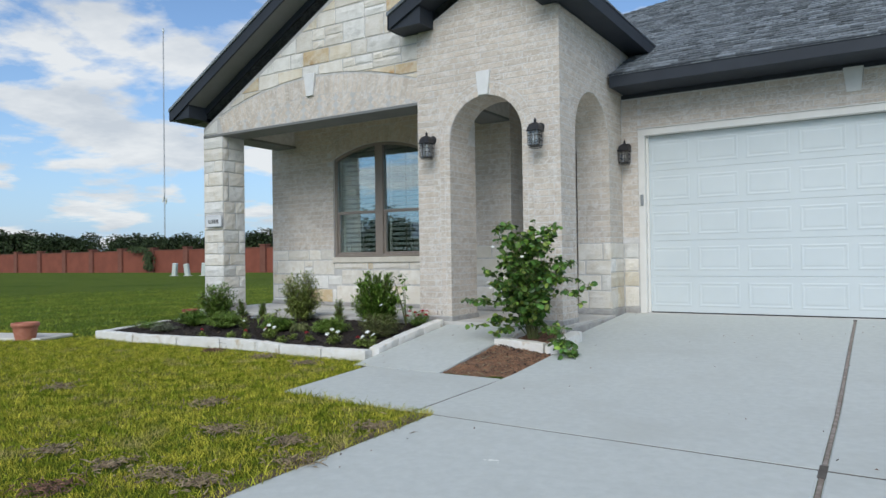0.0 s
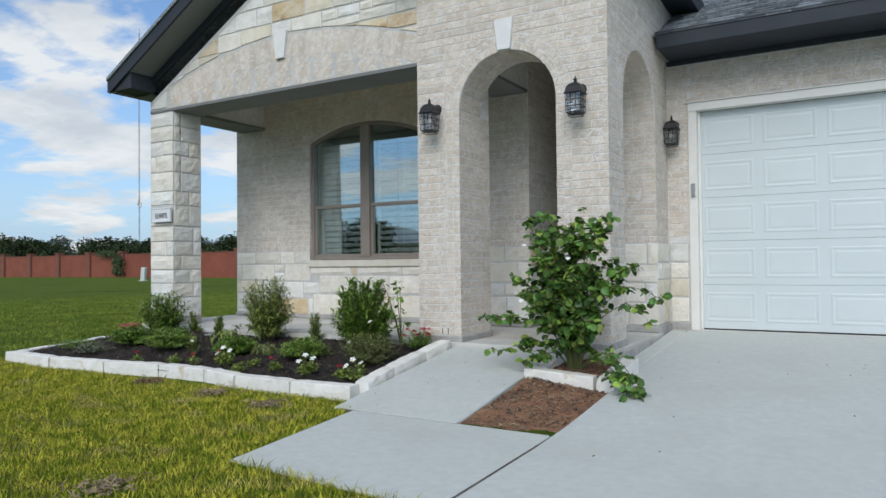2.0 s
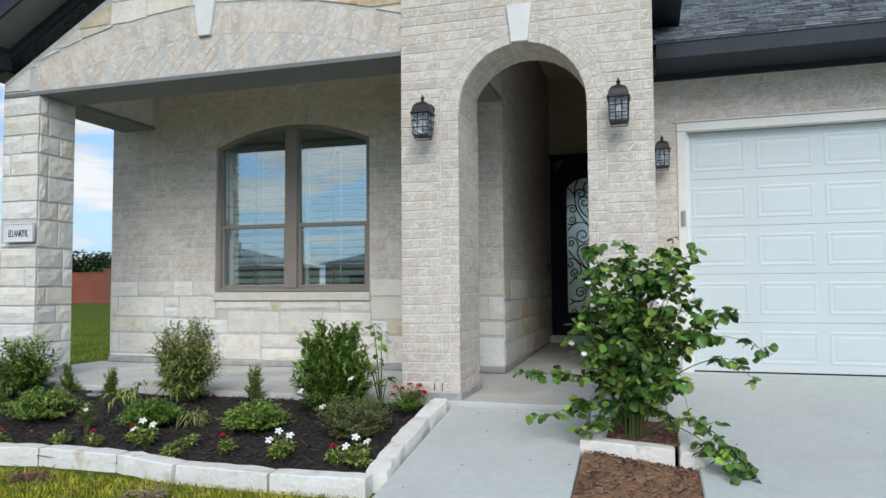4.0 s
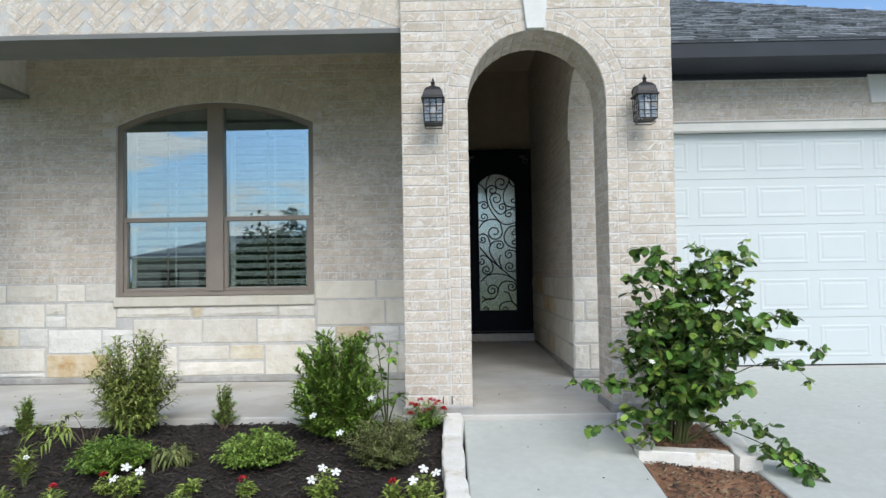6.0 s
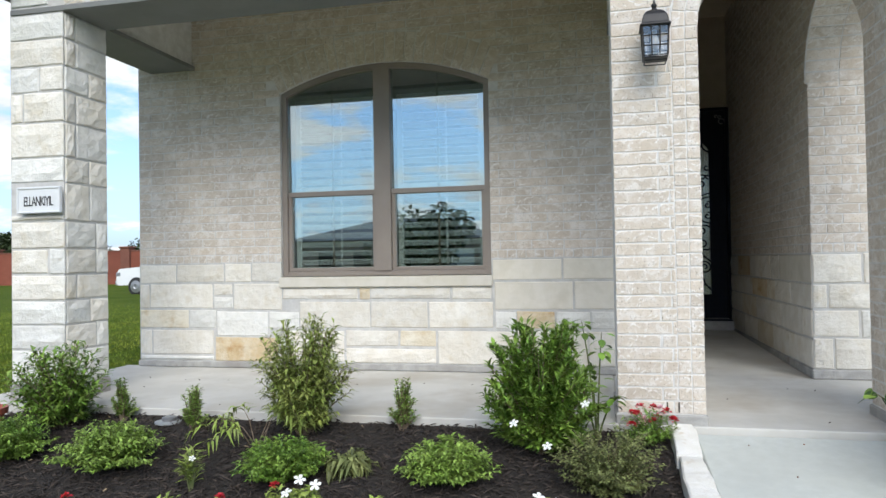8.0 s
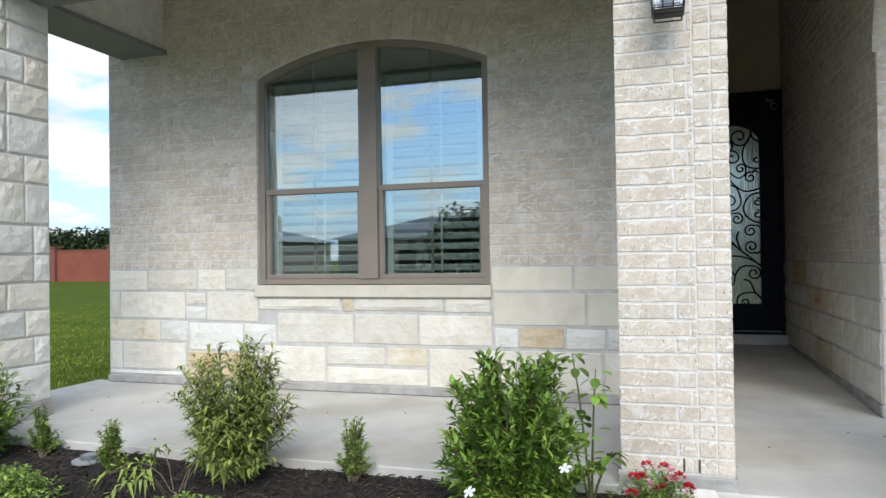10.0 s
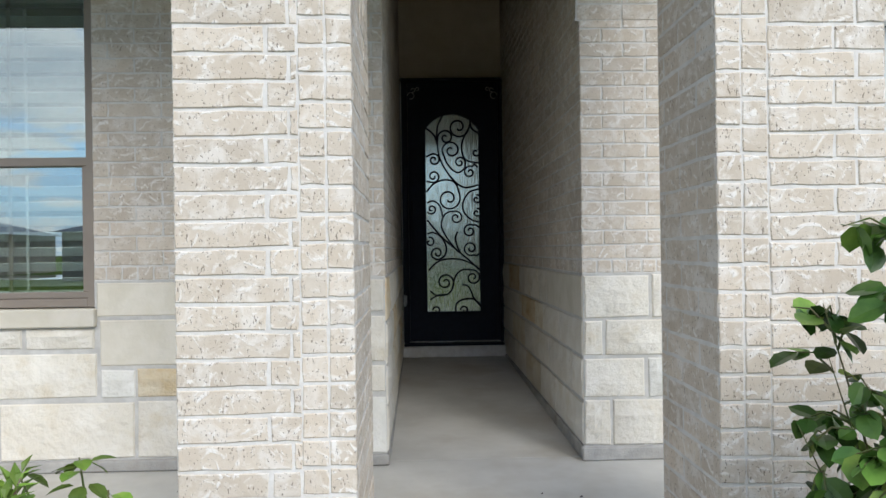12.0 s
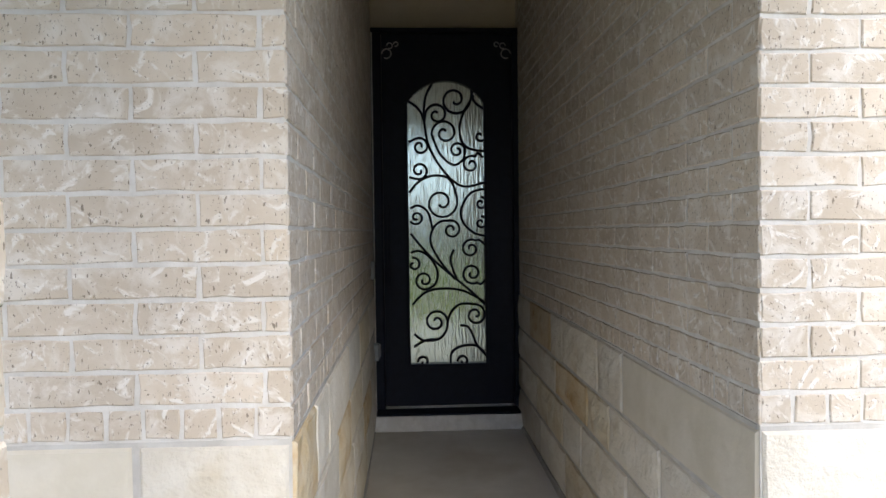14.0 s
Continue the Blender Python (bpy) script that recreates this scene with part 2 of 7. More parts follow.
M["shingle"] = material("asphalt_shingle", (0.11, 0.127, 0.14), 0.95, second=(0.22, 0.245, 0.262), scale=28, vary=0.42, bump=0.5, bump_scale=220)
M["shingle_mass"] = material("asphalt_shingle_joined", (0.11, 0.127, 0.14), 0.95, second=(0.22, 0.245, 0.262), scale=28, vary=0.42, island=True, bump=0.5, bump_scale=220)
M["white"] = material("white_garage_paint", (0.605, 0.66, 0.67), 0.45, second=(0.585, 0.64, 0.65), scale=2.0, bump=0.06, bump_scale=120)
M["whitetrim"] = material("white_trim_paint", (0.76, 0.75, 0.71), 0.55, second=(0.72, 0.71, 0.67), scale=5)
M["key"] = material("keystone_cast", (0.70, 0.70, 0.68), 0.75, second=(0.75, 0.75, 0.73), scale=8, bump=0.2)
M["taupe"] = material("taupe_window_frame", (0.255, 0.215, 0.185), 0.5, second=(0.275, 0.235, 0.20), scale=5)
M["blind"] = material("white_blind", (0.72, 0.73, 0.71), 0.5, second=(0.69, 0.70, 0.68), scale=5)
# dimness of the unlit rooms is put into this dark wall colour
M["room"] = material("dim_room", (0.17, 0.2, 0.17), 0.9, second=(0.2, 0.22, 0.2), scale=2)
M["glass"] = glass_material("window_glass", 0.30, 0.0, (0.86, 0.95, 1.0), through=(0.80, 0.88, 0.85))
M["rain"] = glass_material("rain_glass", 0.64, 0.14, (0.80, 0.92, 0.88), 0.6, (1, 1, 0.12), (0.10, 0.11, 0.10))
M["iron"] = material("black_iron", (0.005, 0.008, 0.018), 0.5, second=(0.007, 0.011, 0.024), scale=20, spec=0.2, bump=0.05, bump_scale=200)
M["lampmetal"] = material("black_lantern_metal", (0.008, 0.008, 0.010), 0.5, second=(0.014, 0.014, 0.016), scale=30)
M["lampglass"] = glass_material("lantern_glass", 0.10, 0.03, (0.95, 0.95, 0.95), 0.2, (1, 1, 1), (0.8, 0.82, 0.84))
M["mulchbase"] = material("mulch_soil", (0.020, 0.016, 0.013), 0.95, second=(0.045, 0.036, 0.03), scale=30, bump=1.0, bump_scale=70, bump_dist=0.03)
M["chip"] = material("mulch_chip", (0.024, 0.018, 0.015), 0.9, second=(0.05, 0.038, 0.03), scale=40, vary=0.6, island=True)
M["soil"] = material("red_soil", (0.29, 0.145, 0.075), 0.95, second=(0.18, 0.10, 0.06), scale=9, third=(0.36, 0.20, 0.11), third_scale=4, bump=1.0, bump_scale=45, bump_dist=0.02)
M["chip_red"] = material("dry_bark_chip", (0.12, 0.065, 0.04), 0.9, second=(0.22, 0.12, 0.075), scale=25, vary=0.6, island=True)
M["lawn"] = material("lawn_ground", (0.07, 0.118, 0.016), 0.95, second=(0.125, 0.155, 0.024), scale=9.0, third=(0.06, 0.10, 0.012), third_scale=0.35, spec=0.05, bump=1.0,
                     bump_scale=60, bump_dist=0.03)
M["blade"] = material("grass_blade", (0.18, 0.23, 0.016), 0.75, second=(0.50, 0.455, 0.06), scale=7.5, vary=0.65, island=True, third=(0.40, 0.34, 0.12), third_scale=2.6,
                      third_mix=(0.56, 0.70), spec=0.1)
M["fieldblade"] = material("field_grass_blade", (0.125, 0.19, 0.028), 0.75, second=(0.23, 0.28, 0.045), scale=1.1, vary=0.5, island=True, spec=0.1)
M["straw"] = material("dry_thatch", (0.30, 0.235, 0.14), 0.9, second=(0.15, 0.105, 0.065), scale=20, vary=0.4, island=True)
M["earthline"] = material("dark_earth", (0.07, 0.05, 0.035), 0.95, second=(0.12, 0.085, 0.06), scale=20, bump=0.8, bump_scale=60)
M["joint"] = material("joint_filler", (0.22, 0.18, 0.15), 0.9, second=(0.36, 0.31, 0.27), scale=18, bump=0.8, bump_scale=80)
M["fence"] = material("red_wall_paint", (0.20, 0.058, 0.035), 0.85, second=(0.24, 0.072, 0.043), scale=0.8, bump=0.3, bump_scale=8, vary=0.06)
M["fencepost"] = material("red_wall_post", (0.17, 0.065, 0.045), 0.85, second=(0.2, 0.08, 0.055), scale=2)
M["terracotta"] = material("terracotta", (0.44, 0.16, 0.10), 0.7, second=(0.50, 0.21, 0.14), scale=12, bump=0.2, bump_scale=60)
M["darkterra"] = material("dark_terracotta", (0.26, 0.07, 0.04), 0.6, second=(0.31, 0.09, 0.055), scale=12)
M["bark"] = material("bark", (0.15, 0.11, 0.075), 0.9, second=(0.22, 0.17, 0.12), scale=30, bump=0.6, bump_scale=60)
M["stem"] = material("green_stem", (0.10, 0.14, 0.04), 0.7, second=(0.14, 0.13, 0.06), scale=20)
LEAVES = {"gloss": ((0.045, 0.115, 0.022), (0.095, 0.190, 0.036), 0.33), "mid": ((0.101, 0.199, 0.027), (0.194, 0.291, 0.051), 0.5), "olive": ((0.166, 0.226, 0.046), (0.278, 0.315, 0.084), 0.55),
          "bright": ((0.158, 0.259, 0.041), (0.240, 0.343, 0.074), 0.5), "dull": ((0.120, 0.147, 0.046), (0.185, 0.204, 0.074), 0.6), "silver": ((0.158, 0.185, 0.120), (0.222, 0.240, 0.166), 0.7),
          "lime": ((0.204, 0.286, 0.046), (0.278, 0.343, 0.084), 0.5), "dark": ((0.026, 0.044, 0.013), (0.044, 0.067, 0.021), 0.8)}
for key, (a, c, r) in LEAVES.items():
    M["leaf_" + key] = material("leaf_" + key, a, r, second=c, scale=12, vary=0.6, island=True, spec=0.4)
M["petal_white"] = material("white_petal", (0.80, 0.80, 0.76), 0.6, second=(0.7, 0.72, 0.66), scale=40)
M["petal_red"] = material("red_petal", (0.55, 0.02, 0.03), 0.6, second=(0.42, 0.01, 0.03), scale=40)
M["petal_pink"] = material("pink_petal", (0.70, 0.30, 0.36), 0.6, second=(0.75, 0.6, 0.6), scale=50)
M["steel"] = material("grey_steel", (0.35, 0.36, 0.37), 0.4, metal=0.7, second=(0.3, 0.3, 0.31), scale=20)
M["grey"] = material("grey_plastic", (0.25, 0.27, 0.28), 0.5, second=(0.3, 0.32, 0.33), scale=20)
M["palegreen"] = material("pale_green_metal", (0.47, 0.52, 0.48), 0.6, second=(0.55, 0.6, 0.56), scale=3)
M["carpaint"] = material("white_car_paint", (0.78, 0.79, 0.80), 0.25, second=(0.74, 0.75, 0.77), scale=1)
M["tyre"] = material("tyre_rubber", (0.02, 0.02, 0.02), 0.8, second=(0.03, 0.03, 0.03), scale=20)
M["darkglass"] = material("dark_glass", (0.015, 0.018, 0.02), 0.08, second=(0.02, 0.022, 0.025), scale=3)
M["asphalt"] = material("asphalt", (0.07, 0.07, 0.07), 0.9, second=(0.09, 0.09, 0.09), scale=30)
M["plaque"] = material("plaque_face", (0.68, 0.70, 0.71), 0.7, second=(0.72, 0.735, 0.745), scale=20)
M["ink"] = material("black_lettering", (0.02, 0.02, 0.025), 0.6)
M["housewall"] = material("far_house_wall", (0.35, 0.29, 0.23), 0.9, second=(0.4, 0.34, 0.28), scale=2)


# ---- building helpers ----
def thing(name, at=(0, 0, 0), label="", category="", group="", kind="", rz=0.0):
    e = tagged(new(name), label, category, group, kind)
    e.matrix_basis = pose(*at, 0, 0, rz)
    return e


def mesh_part(name, verts, faces, mat, parent=None, label="", kind="", smooth=False, at=None):
    me = bpy.data.meshes.new(name)
    me.from_pydata(verts, [], faces)
    me.materials.append(mat)
    if smooth:
        me.shade_smooth()
    ob = tagged(new(name, me), label, "", "", kind)
    if parent:
        ob.parent = parent
    if at is not None:
        ob.matrix_basis = at
    return ob


def part(name, bm, mat, parent=None, label="", kind="", smooth=False, fix=True):
    if fix:
        bmesh.ops.recalc_face_normals(bm, faces=bm.faces)
    me = bpy.data.meshes.new(name)
    bm.to_mesh(me)
    bm.free()
    me.materials.append(mat)
    if smooth:
        me.shade_smooth()
    ob = tagged(new(name, me), label, "", "", kind)
    if parent:
        ob.parent = parent
    return ob


def add_box(bm, x0, x1, y0, y1, z0, z1, bevel=0.0):
    vs = [bm.verts.new((x, y, z)) for x in (x0, x1) for y in (y0, y1) for z in (z0, z1)]
    fs = [bm.faces.new([vs[i] for i in q]) for q in ((0, 1, 3, 2), (4, 6, 7, 5), (0, 4, 5, 1), (2, 3, 7, 6), (0, 2, 6, 4), (1, 5, 7, 3))]
    if bevel:
        es = list({e for f in fs for e in f.edges})
        bmesh.ops.bevel(bm, geom=es, offset=bevel, segments=1, affect="EDGES")
    return bm


def box(name, x0, x1, y0, y1, z0, z1, mat, parent=None, bevel=0.003, label="", kind=""):
    return part(name, add_box(bmesh.new(), x0, x1, y0, y1, z0, z1, bevel), mat, parent, label, kind)


def prism(name, poly, axis, a0, a1, mat, parent=None, label="", kind="", bm=None):
    """The outline poly, in (x, z) along axis y or in (y, z) along axis x, from a0 to a1."""
    own = bm is None
    bm = bmesh.new() if own else bm
    at = (lambda u, v, a: (u, a, v)) if axis == "y" else (lambda u, v, a: (a, u, v)) if axis == "x" else (lambda u, v, a: (u, v, a))
    lo = [bm.verts.new(at(u, v, a0)) for u, v in poly]
    hi = [bm.verts.new(at(u, v, a1)) for u, v in poly]
    if len(poly) > 6:
        for tri in tessellate_polygon([[Vector((u, v, 0)) for u, v in poly]]):
            bm.faces.new([lo[i] for i in tri]), bm.faces.new([hi[i] for i in reversed(tri)])
    else:
        bm.faces.new(lo), bm.faces.new(hi[::-1])
    for i in range(len(poly)):
        j = (i + 1) % len(poly)
        bm.faces.new((lo[j], lo[i], hi[i], hi[j]))
    return part(name, bm, mat, parent, label, kind) if own else bm


def add_tube(bm, pts, radii, sides=6, cap=True):
    """A tube along pts; radii one number or one a point."""
    pts = [Vector(p) for p in pts]
    radii = [radii] * len(pts) if isinstance(radii, (int, float)) else radii
    rings, ref = [], Vector((0.13, 0.27, 0.95))
    for i, p in enumerate(pts):
        d = (pts[min(i + 1, len(pts) - 1)] - pts[max(i - 1, 0)]).normalized()
        if abs(d.dot(ref)) > 0.97:
            ref = Vector((0.9, 0.1, 0.2))
        a = d.cross(ref).normalized()
        c = d.cross(a)
        rings.append([bm.verts.new(p + radii[i] * (math.cos(k * math.tau / sides) * a + math.sin(k * math.tau / sides) * c)) for k in range(sides)])
    for r, q in zip(rings, rings[1:]):
        for k in range(sides):
            bm.faces.new((r[k], r[(k + 1) % sides], q[(k + 1) % sides], q[k]))
    if cap:
        bm.faces.new(rings[0][::-1]), bm.faces.new(rings[-1])
    return bm


def add_lathe(bm, profile, sides=24, at=(0, 0, 0)):
    rings = [[bm.verts.new((at[0] + r * math.cos(k * math.tau / sides), at[1] + r * math.sin(k * math.tau / sides), at[2] + z)) for k in range(sides)] for r, z in profile]
    for r, q in zip(rings, rings[1:]):
        for k in range(sides):
            bm.faces.new((r[k], r[(k + 1) % sides], q[(k + 1) % sides], q[k]))
    bm.faces.new(rings[0][::-1]), bm.faces.new(rings[-1])
    return bm


def ground_z(y):
    """The height of the drive at y."""
    knots = ((-40, -0.45), (-7, -0.09), (-3.1, -0.015), (-1.75, 0.0), (-0.6, 0.085), (0.6, 0.175), (1.96, 0.262), (20, 0.27))
    for (a, p), (c, q) in zip(knots, knots[1:]):
        if y <= c:
            return p + (q - p) * (max(y, a) - a) / (c - a)
    return 0.27


def lawn_z(x, y):
    return min(ground_z(y), 0.0) - 0.01 + 0.012 * noise.noise(Vector((x * 0.9, y * 0.9, 0)))


# ---- masonry: pieces laid on a wall's face ----
def clip(poly, a, b, c):
    """The part of a convex outline where a*u + b*v >= c."""
    out = []
    for (u0, v0), (u1, v1) in zip(poly, poly[1:] + poly[:1]):
        d0, d1 = a * u0 + b * v0 - c, a * u1 + b * v1 - c
        if d0 >= 0:
            out.append((u0, v0))
        if d0 * d1 < 0:
            k = d0 / (d0 - d1)
            out.append((u0 + k * (u1 - u0), v0 + k * (v1 - v0)))
    return out


def area(poly):
    return abs(sum(p[0] * q[1] - q[0] * p[1] for p, q in zip(poly, poly[1:] + poly[:1]))) / 2


def centre(poly):
    return sum(p[0] for p in poly) / len(poly), sum(p[1] for p in poly) / len(poly)


class Opening:
    """An arched opening: centre, half width, spring height, rise, foot."""

    def __init__(self, c, half, spring, rise, foot=-9.0, ring=0.0):
        self.c, self.half, self.spring, self.foot = c, half, spring, foot
        self.r = (half * half + rise * rise) / (2 * rise)
        self.cz = spring + rise - self.r
        self.ring = ring

    def cut(self, poly):
        """The pieces of poly that lie outside the opening and its ring."""
        r, half = self.r + self.ring, self.half + self.ring
        us, vs = [p[0] for p in poly], [p[1] for p in poly]
        if max(us) <= self.c - half or min(us) >= self.c + half or min(vs) >= self.cz + r or max(vs) <= self.foot:
            return [poly]
        out = []
        below = clip(poly, 0, -1, -self.foot)
        if area(below or [(0, 0)] * 3) > 1e-5:
            out.append(below)
        poly = clip(poly, 0, 1, self.foot)
        for side in (-1, 1):
            half_poly = clip(poly, side, 0, side * self.c)
            if len(half_poly) < 3:
                continue
            low = clip(half_poly, 0, -1, -self.spring)
            if len(low) > 2:
                low = clip(low, side, 0, side * self.c + half)
                if len(low) > 2:
                    out.append(low)
            high = clip(half_poly, 0, 1, self.spring)
            if len(high) > 2:
                beyond = clip(high, side, 0, side * self.c + half)
                if len(beyond) > 2 and area(beyond) > 1e-5:
                    out.append(beyond)
                near = clip(high, -side, 0, -side * self.c - half)
                if len(near) > 2:
                    cu, cv = centre(near)
                    du, dv = cu - self.c, cv - self.cz
                    d = math.hypot(du, dv)
                    du, dv = du / d, dv / d
                    near = clip(near, du, dv, du * self.c + dv * self.cz + r + 0.003)
                    if len(near) > 2:
                        out.append(near)
        return [p for p in out if len(p) > 2 and area(p) > 2.5e-4]

    def arc(self, extra=0.0, n=24):
        a = math.asin(min(1.0, self.half / self.r))
        return [(self.c + (self.r + extra) * math.sin(a * (2 * k / n - 1)), self.cz + (self.r + extra) * math.cos(a * (2 * k / n - 1))) for k in range(n + 1)]

    def voussoirs(self, depth, width, skip=0.0):
        a = math.asin(min(1.0, self.half / self.r))
        n = max(3, round(2 * a * self.r / width))
        g = 0.004
        out = []
        for k in range(n):
            t0, t1 = a * (2 * k / n - 1), a * (2 * (k + 1) / n - 1)
            if abs((t0 + t1) / 2) * self.r < skip:
                continue
            quad = []
            for t, r, s in ((t0, self.r, g), (t1, self.r, -g), (t1, self.r + depth - 0.008, -g), (t0, self.r + depth - 0.008, g)):
                quad.append((self.c + r * math.sin(t) + s * math.cos(t), self.cz + r * math.cos(t) - s * math.sin(t)))
            out.append(quad)
        return out


def courses(u0, u1, z0, z1, length=0.245, height=0.069, joint=0.009, phase=0.0, bond=0.5):
    out, k = [], 0
    n = max(1, round((z1 - z0) / height))
    height = (z1 - z0) / n
    for k in range(n):
        z = z0 + k * height
        u = u0 - length * ((bond if k % 2 else 0.0) + phase)
        while u < u1:
            a, b = max(u, u0), min(u + length, u1)
            if b - a > 0.03:
                out.append([(a + joint / 2, z + joint / 2), (b - joint / 2, z + joint / 2), (b - joint / 2, z + height - joint / 2), (a + joint / 2, z + height - joint / 2)])
            u += length
    return out


def rows_to_stones(rows, joint=0.014):
    """Rows of (z0, z1, cuts, tints): stones between the cuts, each with a tint's letter."""
    out = []
    names = {"c": "cream", "p": "pale", "b": "buff", "o": "ochre", "s": "smooth"}
    for z0, z1, cuts, tints in rows:
        for a, b, t in zip(cuts, cuts[1:], tints):
            if t != ".":
                g = joint / 2
                out.append(([(a + g, z0 + g), (b - g, z0 + g), (b - g, z1 - g), (a + g, z1 - g)], names[t]))
    return out


def ashlar(u0, u1, z0, z1, seed, heights=(0.13, 0.19, 0.24), lengths=(0.22, 0.62), ochre=0.07):
    """A random squared-stone bond: rows of changing height, some stones split in two."""
    rnd = random.Random(seed)
    rows, z = [], z0
    while z < z1 - 0.02:
        h = rnd.choice(heights)
        if z1 - z - h < 0.09:
            h = z1 - z
        u = u0
        while u < u1 - 0.01:
            w = rnd.uniform(*lengths)
            if u1 - u - w < 0.16:
                w = u1 - u
            t = rnd.choices("cpbo", (0.55, 0.25, 0.14, ochre))[0]
            if h > 0.17 and rnd.random() < 0.3:
                m = z + h * rnd.choice((0.42, 0.55))
                rows.append((z, m, (u, u + w), t))
                cut = u + w * rnd.uniform(0.35, 0.65)
                rows.append((m, z + h, (u, cut, u + w), t + rnd.choice("cp")) if w > 0.35 else (m, z + h, (u, u + w), "c"))
            else:
                rows.append((z, z + h, (u, u + w), t))
            u += w
        z += h
    return rows_to_stones(rows)


CACHE = {}


def piece_mesh(poly, kind, variant):
    """Vertices and faces of one piece about its centre: face in x and z, proud towards -y."""
    cu, cv = centre(poly)
    rnd = random.Random(variant * 7 + 1)
    stone = kind != "brick"
    depth = {"brick": 0.0026, "smooth": 0.007}.get(kind, 0.009)
    back, bevel = 0.004, 0.0024 if not stone else 0.006
    us, vs = [p[0] for p in poly], [p[1] for p in poly]
    w, h = max(us) - min(us), max(vs) - min(vs)
    loc = [(u - cu, v - cv) for u, v in poly]
    if sum(p[0] * q[1] - q[0] * p[1] for p, q in zip(loc, loc[1:] + loc[:1])) < 0:
        loc = loc[::-1]
    if not stone and len(loc) == 4:
        worn = []
        for (ua, va), (ub, vb) in zip(loc, loc[1:] + loc[:1]):
            k = 4 if math.hypot(ub - ua, vb - va) > 0.12 else 2 if math.hypot(ub - ua, vb - va) > 0.05 else 1
            worn += [(ua + (ub - ua) * q / k, va + (vb - va) * q / k) for q in range(k)]
        loc = worn
    n = len(loc)
    jit = 0.0021 if not stone else 0.004
    if kind == "smooth":
        jit = 0.001
    out = [(u + rnd.uniform(-jit, jit), v + rnd.uniform(-jit, jit)) for u, v in loc]
    ins = [(u * max(0.2, 1 - 2 * bevel / max(w, 0.02)), v * max(0.2, 1 - 2 * bevel / max(h, 0.02))) for u, v in out]
    verts = [(u, back, v) for u, v in out] + [(u, -depth + bevel, v) for u, v in out] + [(u, -depth, v) for u, v in ins]
    faces = []
    for i in range(n):
        j = (i + 1) % n
        faces += [(i, j, n + j, n + i), (n + i, n + j, 2 * n + j, 2 * n + i)]
    rect = stone and n == 4 and abs(w * h - area(poly)) < 0.15 * w * h
    if stone and kind != "smooth" and rect:
        a, b, c, d = ins
        if not (a[0] < b[0] and c[0] > d[0] and abs(a[1] - b[1]) < 0.03):
            faces.append(tuple(range(2 * n, 3 * n)))
            return verts, faces
        nx, nz = max(3, min(6, round(w / 0.09))), 3
        idx = {}
        for i in range(nx + 1):
            for k in range(nz + 1):
                s, t = i / nx, k / nz
                u = (a[0] * (1 - s) + b[0] * s) * (1 - t) + (d[0] * (1 - s) + c[0] * s) * t
                v = (a[1] * (1 - s) + b[1] * s) * (1 - t) + (d[1] * (1 - s) + c[1] * s) * t
                if (i, k) in ((0, 0), (nx, 0), (nx, nz), (0, nz)):
                    idx[i, k] = 2 * n + {(0, 0): 0, (nx, 0): 1, (nx, nz): 2, (0, nz): 3}[i, k]
                    continue
                edge = i in (0, nx) or k in (0, nz)
                idx[i, k] = len(verts)
                verts.append((u, -depth - (rnd.uniform(-0.002, 0.002) if edge else rnd.uniform(0.000, 0.014)), v))
        for i in range(nx):
            for k in range(nz):
                faces.append((idx[i, k], idx[i + 1, k], idx[i + 1, k + 1], idx[i, k + 1]))
        # the chamfer's long sides follow the grid's edge
        strips = [[idx[i, 0] for i in range(nx + 1)], [idx[nx, k] for k in range(nz + 1)], [idx[i, nz] for i in range(nx, -1, -1)], [idx[0, k] for k in range(nz, -1, -1)]]
        keep = [f for q, f in enumerate(faces[:8]) if q % 2 == 0]
        for i in range(4):
            keep.append((n + i, n + (i + 1) % 4, *strips[i][::-1]))
        faces = keep + faces[8:]
    else:
        faces.append(tuple(range(2 * n, 3 * n)))
    return verts, faces


